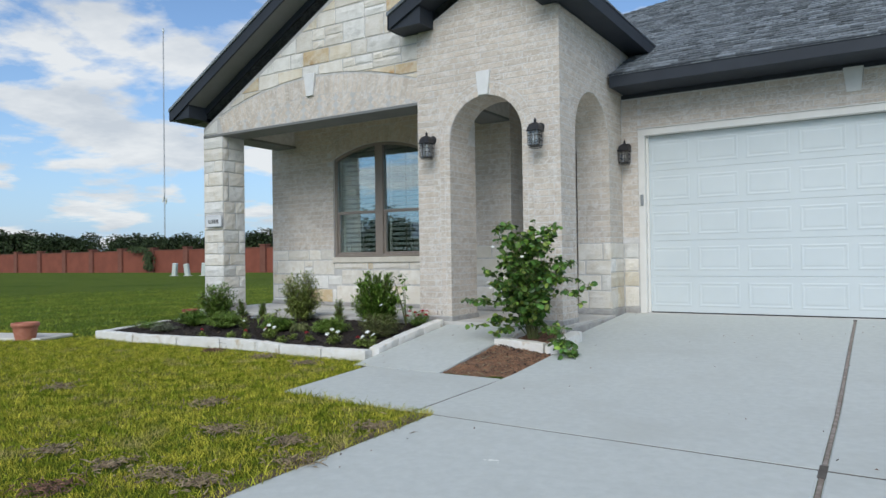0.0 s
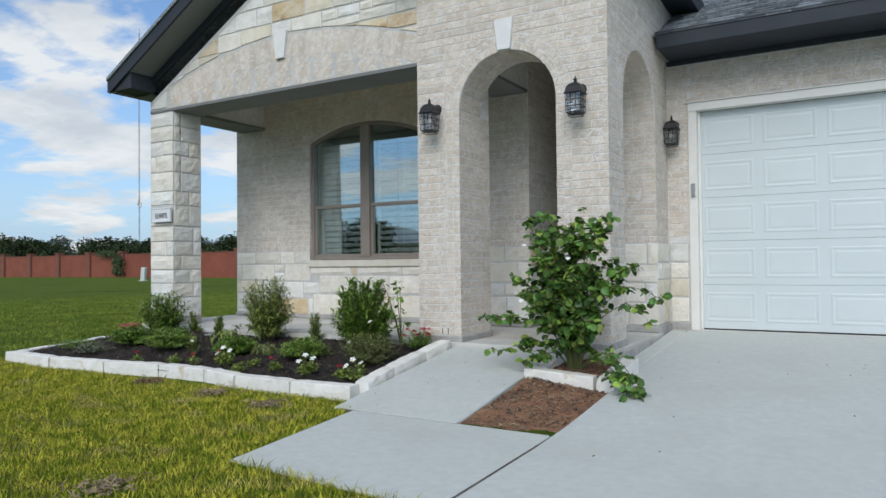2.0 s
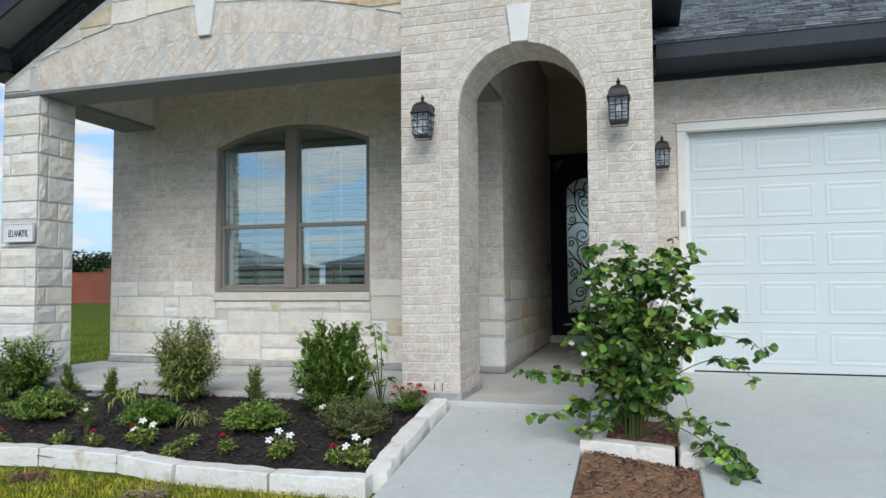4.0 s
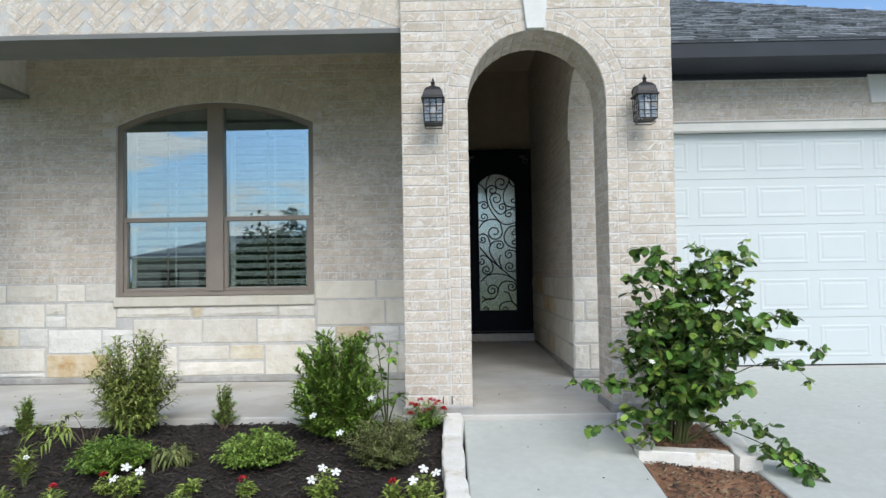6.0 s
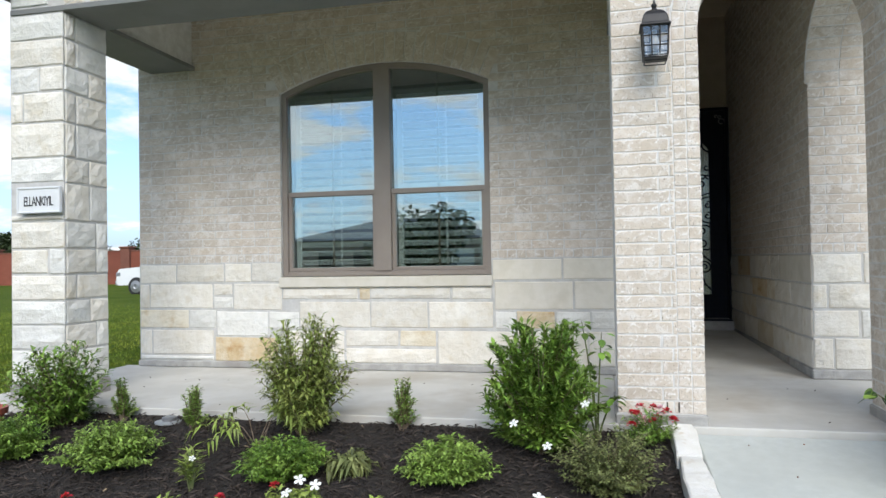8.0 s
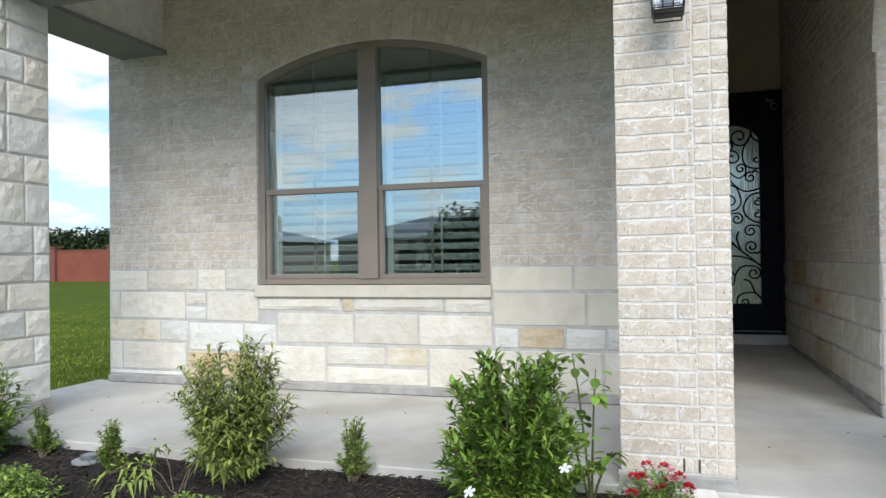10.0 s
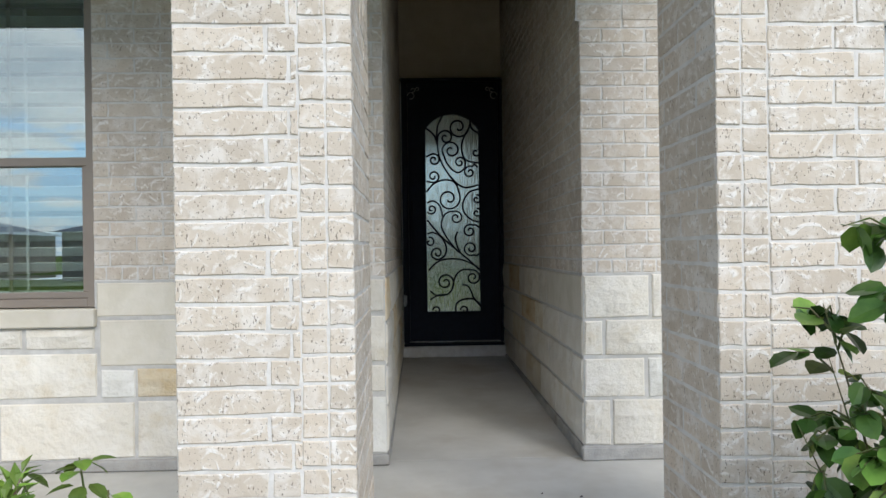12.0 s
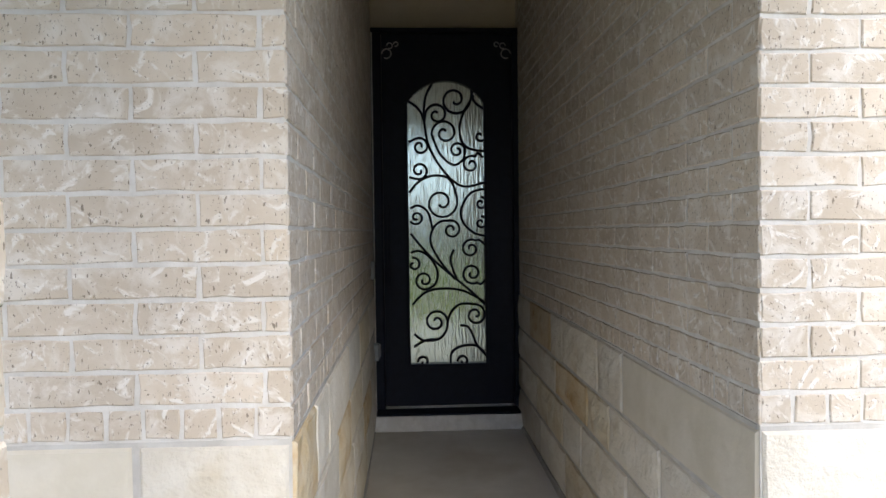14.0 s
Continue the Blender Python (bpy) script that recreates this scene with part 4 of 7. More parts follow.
keystone((3.965, GY, 2.765), 0.14, 0.20, 0.27)

sill = thing("window_sill", (-2.232, W, 0.945), "smooth cream stone sill under the porch window", "sill", kind="structure")
box("ledge", -0.895, 0.895, -0.035, 0.09, 0.0, 0.085, M["smooth"], sill, 0.006)

foot = thing("footing", label="grey concrete footing under the brick walls", category="footing", kind="structure")
for q in ((-0.455, 0.012, -0.014, 0.435, 0.12, 0.322), (0.908, 1.372, -0.014, 0.435, 0.0, 0.322), (-4.47, 0.012, W - 0.022, W + 0.1, 0.272, 0.325),
          (-0.018, 0.012, W + 0.101, 4.68, 0.27, 0.325), (0.925, 0.945, W + 0.001, 4.68, 0.27, 0.335), (0.925, 1.385, W - 0.022, W, 0.269, 0.335), (1.3535, 1.385, W + 0.001, GY + 0.02, 0.1, 0.335),
          (1.386, 1.575, GY - 0.03, GY + 0.03, 0.2, 0.335), (1.3905, 1.41, 0.0, W, -0.05, 0.24), (-0.455, 0.012, 0.436, 0.62, 0.272, 0.322)):
    box("footing_block", *q, M["footing"], foot, 0.007)

# ---- porch window ----
win = thing("window_1", (-2.232, W + 0.03, 1.035), "arched double window with taupe frames and white shutters inside", "window", kind="structure")
hw, zs = 0.883, 1.525
cz = window_arch.cz - 1.035


def top_at(u, inset=0.0):
    return cz + math.sqrt((window_arch.r - inset) ** 2 - u * u)


def bent_bar(name, r_out, r_in, half, y0, y1, mat, parent):
    pts = []
    n = 20
    for k in range(n + 1):
        u = half * (2 * k / n - 1)
        pts.append((u, cz + math.sqrt(r_out ** 2 - u * u)))
    for k in range(n, -1, -1):
        u = half * (2 * k / n - 1)
        pts.append((u, cz + math.sqrt(r_in ** 2 - u * u)))
    return prism(name, pts, "y", y0, y1, mat, parent)


R0 = window_arch.r
bent_bar("frame_head", R0 - 0.002, R0 - 0.045, hw - 0.002, 0.0, 0.09, M["taupe"], win)
for s in (-1, 1):
    a, b = sorted((s * (hw - 0.001), s * (hw - 0.045)))
    prism("frame_jamb", [(a, 0), (b, 0), (b, top_at(b, 0.046 if abs(b) > .8 else 0.046)), (a, top_at(a, 0.046))], "y", 0.001, 0.089, M["taupe"], win)
box("frame_foot", -hw + 0.046, hw - 0.046, 0.002, 0.088, 0.0, 0.04, M["taupe"], win)
prism("mullion", [(-0.068, 0.041), (0.068, 0.041), (0.068, top_at(0.068, 0.046)), (-0.068, top_at(0.068, 0.046))], "y", -0.012, 0.087, M["taupe"], win)
for s in (-1, 1):
    x0_, x1_ = (0.069, hw - 0.046) if s > 0 else (-hw + 0.046, -0.069)
    sash = box("meeting_rail", x0_, x1_, 0.015, 0.07, 0.665, 0.705, M["taupe"], win)
    box("lower_sash_rail", x0_, x1_, 0.02, 0.065, 0.041, 0.07, M["taupe"], win)
    for xx in (x0_, x1_ - 0.028):
        box("sash_stile", xx, xx + 0.028, 0.021, 0.064, 0.071, 0.664, M["taupe"], win, 0.002)
    pts = [(x0_, 0.706), (x1_, 0.706)] + [(x0_ + (x1_ - x0_) * k / 10, top_at(x0_ + (x1_ - x0_) * k / 10, 0.046)) for k in range(10, -1, -1)]
    pane = prism("pane", pts, "y", 0.046, 0.05, M["glass"], win)
    pane.matrix_basis = Matrix.Translation((0, 0.05, 0.706)) @ Matrix.Rotation(radians(0.6), 4, "X") @ Matrix.Translation((0, -0.05, -0.706))
    pane.visible_shadow = False
    pane = box("pane", x0_ + 0.029, x1_ - 0.029, 0.052, 0.056, 0.071, 0.664, M["glass"], win, 0)
    pane.visible_shadow = False
    mid_x = (x0_ + x1_) / 2
    for z0_, z1_ in ((0.072, 0.663), (0.707, top_at(mid_x, 0.05))):
        box("muntin", mid_x - 0.009, mid_x + 0.009, 0.060, 0.066, z0_, z1_, M["taupe"], win, 0.001)
    shutter = thing("shutter", (-2.232 + (x0_ + x1_) / 2, W + 0.17, 1.035), "white slatted shutter behind the glass", "shutter", "shutters in the porch window")
    half = (x1_ - x0_) / 2 - 0.02
    for z0_, z1_ in ((0.03, 0.68), (0.71, 1.50)):
        for xx in (-half, half - 0.045):
            box("stile", xx, xx + 0.045, -0.01, 0.015, z0_, z1_, M["blind"], shutter, 0.002)
        for zz_ in (z0_, z1_ - 0.045):
            box("rail", -half + 0.046, half - 0.046, -0.01, 0.015, zz_, zz_ + 0.045, M["blind"], shutter, 0.002)
        z = z0_ + 0.085
        while z < z1_ - 0.07:
            bm = bmesh.new()
            add_box(bm, -half + 0.047, half - 0.047, -0.028, 0.028, -0.004, 0.004, 0.002)
            bmesh.ops.rotate(bm, verts=bm.verts, matrix=Matrix.Rotation(radians(-48), 3, "X"))
            bmesh.ops.translate(bm, verts=bm.verts, vec=(0, 0.003, z))
            part("slat", bm, M["blind"], shutter)
            z += 0.074
        box("tilt_rod", 0.050, 0.062, -0.04, -0.031, z0_ + 0.05, z1_ - 0.05, M["blind"], shutter, 0.001)
# added box behind the shutters; its dark colour stands in for room shade
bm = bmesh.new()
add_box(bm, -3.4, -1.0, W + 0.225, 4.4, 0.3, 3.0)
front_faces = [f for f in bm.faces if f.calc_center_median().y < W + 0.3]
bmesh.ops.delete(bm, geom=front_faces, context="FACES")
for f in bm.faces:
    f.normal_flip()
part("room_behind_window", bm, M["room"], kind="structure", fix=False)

# ---- front door ----
door = thing("front_door", (0.487, 4.62, 0.43), "tall black iron door with an arched scrollwork glass panel", "door")
dw, dh = 0.47, 2.385
for s in (-1, 1):
    a, b = sorted((s * dw, s * (dw - 0.055)))
    box("frame_jamb", a, b, -0.02, 0.10, 0.0, dh, M["iron"], door, 0.006)
box("frame_head", -dw - 0.01, dw + 0.01, -0.03, 0.10, dh + 0.001, dh + 0.03, M["iron"], door, 0.006)
gl, gr, gb, gs, gtop = -0.253, 0.234, 0.28, 1.95, 2.09
leaf_pts_l = [(-0.413, 0.012), (gl, 0.012), (gl, gs), (-0.413, gs)]
prism("leaf", leaf_pts_l, "y", 0.012, 0.06, M["iron"], door)
prism("leaf", [(gr, 0.012), (0.413, 0.012), (0.413, gs), (gr, gs)], "y", 0.012, 0.06, M["iron"], door)
prism("leaf", [(gl, 0.012), (gr, 0.012), (gr, gb), (gl, gb)], "y", 0.012, 0.06, M["iron"], door)
ghw, gc = (gr - gl) / 2, (gl + gr) / 2
grd = (ghw ** 2 + (gtop - gs) ** 2) / (2 * (gtop - gs))
garc = [(gc + grd * math.sin(t), gtop - grd + grd * math.cos(t)) for t in [math.asin(ghw / grd) * (k / 10 - 1) for k in range(21)]]
prism("leaf", [(-0.413, gs)] + garc + [(0.413, gs), (0.413, dh - 0.002), (-0.413, dh - 0.002)], "y", 0.0121, 0.0599, M["iron"], door)
pane = prism("glass", [(gl, gb)] + garc + [(gr, gb)], "y", 0.036, 0.042, M["rain"], door)
box("inner_bead", gl - 0.02, gl, 0.004, 0.0119, gb - 0.02, gs, M["iron"], door, 0.002)
box("inner_bead", gr, gr + 0.02, 0.004, 0.0119, gb - 0.02, gs, M["iron"], door, 0.002)
box("inner_bead", gl + 0.001, gr - 0.001, 0.004, 0.0119, gb - 0.02, gb, M["iron"], door, 0.002)


def px(x, y):
    """Place on the door's face of a mark at x, y on a drawing 203 wide that spans the frame."""
    return (-0.47 + (x - 656) * 0.003555, (718 - y) * 0.003633 + 0.0)


def spiral(bm, cx, cy, r, a0, turns, tail=()):
    """A scroll that winds in to its eye, clockwise for turns above nought, with a tail from its outer end."""
    (ox, oz) = px(cx, cy)
    r *= 0.0036
    pts = []
    n = max(14, int(abs(turns) * 18))
    for k in range(n + 1):
        s = k / n
        rad = r * (1 - s) ** 0.75 * 0.92 + r * 0.14
        t = radians(a0) - math.tau * turns * s
        pts.append((ox + rad * math.cos(t), 0.026, oz + rad * math.sin(t)))
    start = [(px(*q)[0], 0.026, px(*q)[1]) for q in tail]
    if start:
        knots = start + [pts[0]]
        smooth = []
        for i in range(len(knots) - 1):
            p0, p1, p2, p3 = (Vector(knots[max(0, min(len(knots) - 1, i + d))]) for d in (-1, 0, 1, 2))
            for k in range(7):
                u = k / 7
                smooth.append(tuple(0.5 * (2 * p1 + (p2 - p0) * u + (2 * p0 - 5 * p1 + 4 * p2 - p3) * u * u + (3 * p1 - 3 * p2 + p3 - p0) * u ** 3)))
        pts = smooth + pts
    return add_tube(bm, pts, 0.0078, 6)


SCROLLS = [
    (803, 175, 26, 0, 1.35, ((838, 152),)), (770, 201, 19, 170, 1.3, ((747, 218),)), (784, 233, 22, 185, 1.35, ((822, 276), (800, 290), (775, 270))),
    (806, 264, 14, -20, -1.3, ((816, 285),)), (739, 257, 15, 120, 1.35, ((719, 249),)), (737, 299, 15, -110, -1.35, ((719, 311),)),
    (848, 239, 11, 60, 1.1, ()), (831, 289, 15, 60, -1.3, ((853, 277), (843, 269))), (776, 356, 28, 15, 1.4, ((719, 338), (737, 318), (765, 308), (793, 316))),
    (731, 382, 12, 210, -1.25, ()), (848, 358, 11, 90, 1.2, ()), (848, 392, 11, 90, 1.2, ()),
    (794, 404, 16, 110, 1.35, ((800, 492), (772, 458), (756, 425), (762, 400), (776, 389))), (829, 438, 16, 60, -1.35, ((855, 431), (845, 423))),
    (831, 482, 18, -60, 1.4, ((855, 494), (846, 501))), (725, 465, 12, 100, 1.0, ()),
    (744, 493, 16, -70, 1.35, ((720, 444), (735, 441), (755, 453), (768, 478), (764, 499))), (764, 567, 20, 0, -1.4, ((725, 589), (742, 600), (768, 598), (782, 584))),
    (836, 556, 18, 80, 1.4, ((784, 572), (792, 550), (810, 536))), (741, 638, 10, 180, 1.0, ()), (813, 638, 10, 180, 1.0, ())]
VINES = [((717, 176), (735, 189), (746, 208), (753, 250), (770, 285), (795, 315), (820, 328), (855, 321)), ((762, 146), (750, 170), (746, 205)),
         ((837, 168), (818, 198), (811, 230), (822, 258), (856, 266)), ((833, 158), (838, 178), (855, 191)), ((720, 366), (735, 361), (752, 373), (760, 402)),
         ((856, 332), (829, 340), (812, 368), (816, 392), (835, 410), (857, 416)), ((798, 439), (792, 455), (796, 475), (803, 491)),
         ((720, 410), (745, 440), (770, 465), (800, 490), (830, 515), (857, 540)), ((722, 536), (745, 515), (775, 508), (812, 512), (845, 528), (858, 542)),
         ((724, 611), (745, 600), (770, 598)), ((808, 574), (822, 577), (831, 592), (838, 609), (858, 632)), ((790, 642), (792, 623), (808, 612), (833, 610), (848, 619), (858, 632))]
for k, s in enumerate(SCROLLS):
    part("scroll", spiral(bmesh.new(), *s), M["iron"], door, smooth=True)
for v in VINES:
    bm = bmesh.new()
    pts = [(px(*q)[0], 0.0262, px(*q)[1]) for q in v]
    fine = []
    for i in range(len(pts) - 1):
        p0, p1, p2, p3 = (Vector(pts[max(0, min(len(pts) - 1, i + d))]) for d in (-1, 0, 1, 2))
        for k in range(6):
            u = k / 6
            fine.append(0.5 * (2 * p1 + (p2 - p0) * u + (2 * p0 - 5 * p1 + 4 * p2 - p3) * u * u + (3 * p1 - 3 * p2 + p3 - p0) * u ** 3))
    add_tube(bm, fine + [Vector(pts[-1])], 0.0078, 6)
    part("scroll", bm, M["iron"], door, smooth=True)
for s in (-1, 1):
    bm = bmesh.new()
    for r, c in ((0.03, (0.38, 2.26)), (0.018, (0.36, 2.31)), (0.014, (0.32, 2.32))):
        pts = [(s * (c[0] + r * math.cos(t)), 0.008, c[1] + r * math.sin(t)) for t in [k * math.tau / 12 for k in range(11)]]
        add_tube(bm, pts, 0.004, 5)
    part("corner_scroll", bm, M["steel"], door)
box("caulk_line", -dw - 0.006, -dw - 0.0005, -0.026, -0.012, 0.0, dh, M["whitetrim"], door, 0.001)
box("pull_handle", -0.392, -0.372, -0.045, -0.03, 0.78, 1.30, M["iron"], door, 0.006)
for z in (0.80, 1.27):
    box("handle_mount", -0.388, -0.376, -0.0299, 0.0118, z, z + 0.02, M["iron"], door, 0.002)
threshold = thing("door_threshold", (0.47, 4.52, 0.316), "grey concrete step under the front door", "threshold")
box("step", -0.47, 0.47, -0.04, 0.35, 0.0, 0.102, M["mortar"], threshold, 0.008)
box("saddle", -0.45, 0.45, -0.055, 0.09, 0.103, 0.116, M["iron"], threshold, 0.004)
bell = thing("doorbell", (-0.004, 4.40, 1.33), "small grey doorbell on the passage wall", "doorbell")
box("body", 0.0, 0.03, -0.025, 0.025, -0.055, 0.055, M["grey"], bell, 0.005)
valve = thing("wall_outlet_cover", (-0.004, 4.42, 0.83), "small grey weatherproof outlet cover low on the passage wall", "outlet cover")
box("cover", 0.0, 0.05, -0.04, 0.04, -0.05, 0.05, M["grey"], valve, 0.008)
box("lip", 0.051, 0.056, -0.03, 0.03, -0.03, 0.045, M["steel"], valve, 0.002)

# ---- garage door ----
gdoor = thing("garage_door", (GX0, GY + 0.10, 0.275), "wide white sectional garage door with embossed panels", "garage door")
secs, cols = 5, 8
sh, cw = (GZ - 0.275) / secs, (GX1 - GX0) / cols
for k in range(secs):
    bm = bmesh.new()
    z0_ = k * sh
    add_box(bm, 0, GX1 - GX0, 0, 0.04, z0_ + 0.0008, z0_ + sh - 0.0008, 0.0035)
    sec = part("section", bm, M["white"], gdoor)
    for c in range(cols):
        bm = bmesh.new()
        a, b, lo, hi = c * cw + 0.045, (c + 1) * cw - 0.045, z0_ + 0.075, z0_ + sh - 0.075
        def ring(i, y):
            return [bm.verts.new((x, y, z)) for x, z in ((a + i, lo + i), (b - i, lo + i), (b - i, hi - i), (a + i, hi - i))]
        rs = [ring(0, -0.0005), ring(0.009, -0.0034), ring(0.019, -0.0034), ring(0.031, -0.0008), ring(0.043, -0.0008), ring(0.055, -0.003)]
        for r, q in zip(rs, rs[1:]):
            for i in range(4):
                bm.faces.new((r[i], r[(i + 1) % 4], q[(i + 1) % 4], q[i]))
        bm.faces.new(rs[-1])
        part("panel", bm, M["white"], sec, fix=False)
box("bottom_seal", 0, GX1 - GX0, 0.005, 0.035, -0.02, 0.002, M["tyre"], gdoor, 0)
gtrim = thing("garage_trim", label="white trim boards round the garage opening", category="trim", kind="structure")
box("jamb", GX0 - 0.085, GX0 - 0.0, GY - 0.012, GY + 0.095, 0.262, GZ + 0.0, M["whitetrim"], gtrim, 0.004)
box("jamb", GX1, GX1 + 0.085, GY - 0.012, GY + 0.095, 0.262, GZ, M["whitetrim"], gtrim, 0.004)
box("head", GX0 - 0.085, GX1 + 0.085, GY - 0.012, GY + 0.095, GZ + 0.001, GZ + 0.085, M["whitetrim"], gtrim, 0.004)
box("stop", GX0 + 0.001, GX0 + 0.025, GY + 0.06, GY + 0.098, 0.262, GZ - 0.001, M["whitetrim"], gtrim, 0.002)
box("drip_cap", GX0 - 0.11, GX1 + 0.11, GY - 0.03, GY + 0.0, GZ + 0.086, GZ + 0.098, M["whitetrim"], gtrim, 0.002)
keypad = thing("garage_keypad", (1.62, GY - 0.013, 1.70), "small grey keypad on the garage trim", "keypad")
box("body", -0.018, 0.018, -0.02, 0.0, -0.07, 0.07, M["grey"], keypad, 0.005)
# added unseen box in the same dark colour, closing off the garage
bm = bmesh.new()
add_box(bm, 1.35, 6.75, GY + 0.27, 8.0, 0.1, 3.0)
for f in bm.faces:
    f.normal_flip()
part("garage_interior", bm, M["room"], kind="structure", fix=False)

# ---- wall lanterns ----
def lantern(at, rz=0.0):
    e = thing("wall_lantern", (0, 0, 0), "black metal wall lantern with a barred cage and clear glass", "wall lamp", "wall lanterns by the entry and garage")
    m = M["lampmetal"]
    bm = bmesh.new()
    add_lathe(bm, [(0.045, 0), (0.05, 0.006), (0.04, 0.016), (0.015, 0.02)], 16)
    bmesh.ops.rotate(bm, verts=bm.verts, matrix=Matrix.Rotation(radians(90), 3, "X"))
    bmesh.ops.translate(bm, verts=bm.verts, vec=(0, 0, 0.03))
    part("wall_plate", bm, m, e, smooth=False)
    bm = bmesh.new()
    add_tube(bm, [(0, -0.015, 0.035), (0, -0.05, 0.05), (0, -0.09, 0.055), (0, -0.12, 0.04)], 0.011, 8)
    part("arm", bm, m, e)
    bm = bmesh.new()
    add_lathe(bm, [(0.104, -0.034), (0.108, -0.026), (0.094, -0.018), (0.090, 0.0), (0.080, 0.026), (0.060, 0.046), (0.030, 0.058)], 4, (0, -0.14, 0))
    bmesh.ops.rotate(bm, verts=bm.verts, cent=(0, -0.14, 0), matrix=Matrix.Rotation(radians(45), 3, "Z"))
    bmesh.ops.bevel(bm, geom=bm.edges[:], offset=0.003, segments=1, affect="EDGES")
    part("cap", bm, m, e, smooth=False)
    part("finial", add_lathe(bmesh.new(), [(0.022, 0.055), (0.010, 0.072), (0.014, 0.080), (0.015, 0.088), (0.007, 0.096), (0.004, 0.112)], 10, (0, -0.14, 0)), m, e)
    c = Vector((0, -0.14, 0))
    top, low = 0.064, 0.058

    def at_side(i, f, r):
        x, y = ((f * r, -r), (r, f * r), (-f * r, r), (-r, -f * r))[i]
        return Vector((x, y, 0))

    for i in range(4):
        for f in (-1, -0.33, 0.33):
            part("bar", add_tube(bmesh.new(), [c + at_side(i, f, top) + Vector((0, 0, -0.03)), c + at_side(i, f, low) + Vector((0, 0, -0.185))], 0.0035, 4), m, e)
        for z, r in ((-0.082, 0.062), (-0.132, 0.060), (-0.182, 0.058), (-0.205, 0.052)):
            part("bar", add_tube(bmesh.new(), [c + at_side(i, -1, r) + Vector((0, 0, z)), c + at_side(i, 1, r) + Vector((0, 0, z))], 0.0035, 4), m, e)
    box("bottom_plate", -0.055, 0.055, -0.195, -0.085, -0.192, -0.186, m, e, 0.002)
    bm = bmesh.new()
    t_, l_ = 0.059, 0.053
    rg = [[bm.verts.new((sx * r, -0.14 + sy * r, z)) for sx, sy in ((-1, -1), (1, -1), (1, 1), (-1, 1))] for r, z in ((t_, -0.03), (l_, -0.183))]
    for i in range(4):
        bm.faces.new((rg[0][i], rg[1][i], rg[1][(i + 1) % 4], rg[0][(i + 1) % 4]))
    g = part("glass", bm, M["lampglass"], e)
    g.visible_shadow = False
    bm = bmesh.new()
    add_lathe(bm, [(0.01, -0.04), (0.012, -0.07), (0.022, -0.095), (0.026, -0.115), (0.018, -0.135), (0.004, -0.142)], 12, (0, -0.14, 0))
    part("bulb", bm, M["whitetrim"], e, smooth=True)
    e.matrix_basis = pose(*at, 0, 0, rz)
    return e


first = lantern((-0.225, 0.0, 2.345))
copy_thing(first, pose(1.14, 0.0, 2.345))
copy_thing(first, pose(1.44, GY, 2.36))

# ---- name plaque on the column ----
plaque = thing("name_plaque", (-4.07, 0.012, 1.585), "small pale plaque with dark lettering set in the stone column", "sign")
box("plate", -0.165, 0.165, -0.012, 0.012, -0.085, 0.085, M["plaque"], plaque, 0.004)
bm = bmesh.new()
for q in ((-0.165, 0.165, 0.072, 0.085), (-0.165, 0.165, -0.085, -0.072)):
    add_box(bm, q[0], q[1], -0.018, -0.0125, q[2], q[3], 0.002)
for q in ((-0.165, -0.152), (0.152, 0.165)):
    add_box(bm, q[0], q[1], -0.018, -0.0125, -0.0715, 0.0715, 0.002)
part("rim", bm, M["plaque"], plaque)
font = bpy.data.curves.new("lettering", "FONT")
font.body, font.size, font.extrude, font.align_x, font.align_y = "ELLANKIYIL", 0.072, 0.001, "CENTER", "CENTER"
font.space_character = 0.82
tmp = new("lettering_curve", font)
me = bpy.data.meshes.new_from_object(tmp.evaluated_get(bpy.context.evaluated_depsgraph_get()))
bpy.data.objects.remove(tmp)
me.materials.clear()
me.materials.append(M["ink"])
lt = new("lettering", me)
lt.parent = plaque
lt.matrix_basis = pose(0, -0.0135, -0.012, 90) @ Matrix.Diagonal((0.72, 1.25, 1, 1))

# ---- planting bed ----
bed_front = [(-4.66, -1.40), (-3.75, -1.47), (-3.0, -1.40), (-2.35, -1.30), (-1.75, -1.30), (-1.25, -1.42), (-0.65, -1.44), (-0.10, -1.405)]
bed_right = [(-0.10, -1.405), (-0.125, -0.95), (-0.135, -0.45), (-0.125, -0.055)]
bed_left = [(-4.66, -1.40), (-4.82, -0.75), (-4.98, -0.10), (-5.05, 0.45)]


def bed_z(x, y):
    s = min(1.0, max(0.0, (y + 1.40) / 1.40))
    e = min(1.0, max(0.0, (x + 4.9) / 0.8))
    return 0.045 + 0.185 * s * (0.35 + 0.65 * e) + 0.02 * noise.noise(Vector((x * 3, y * 3, 1)))


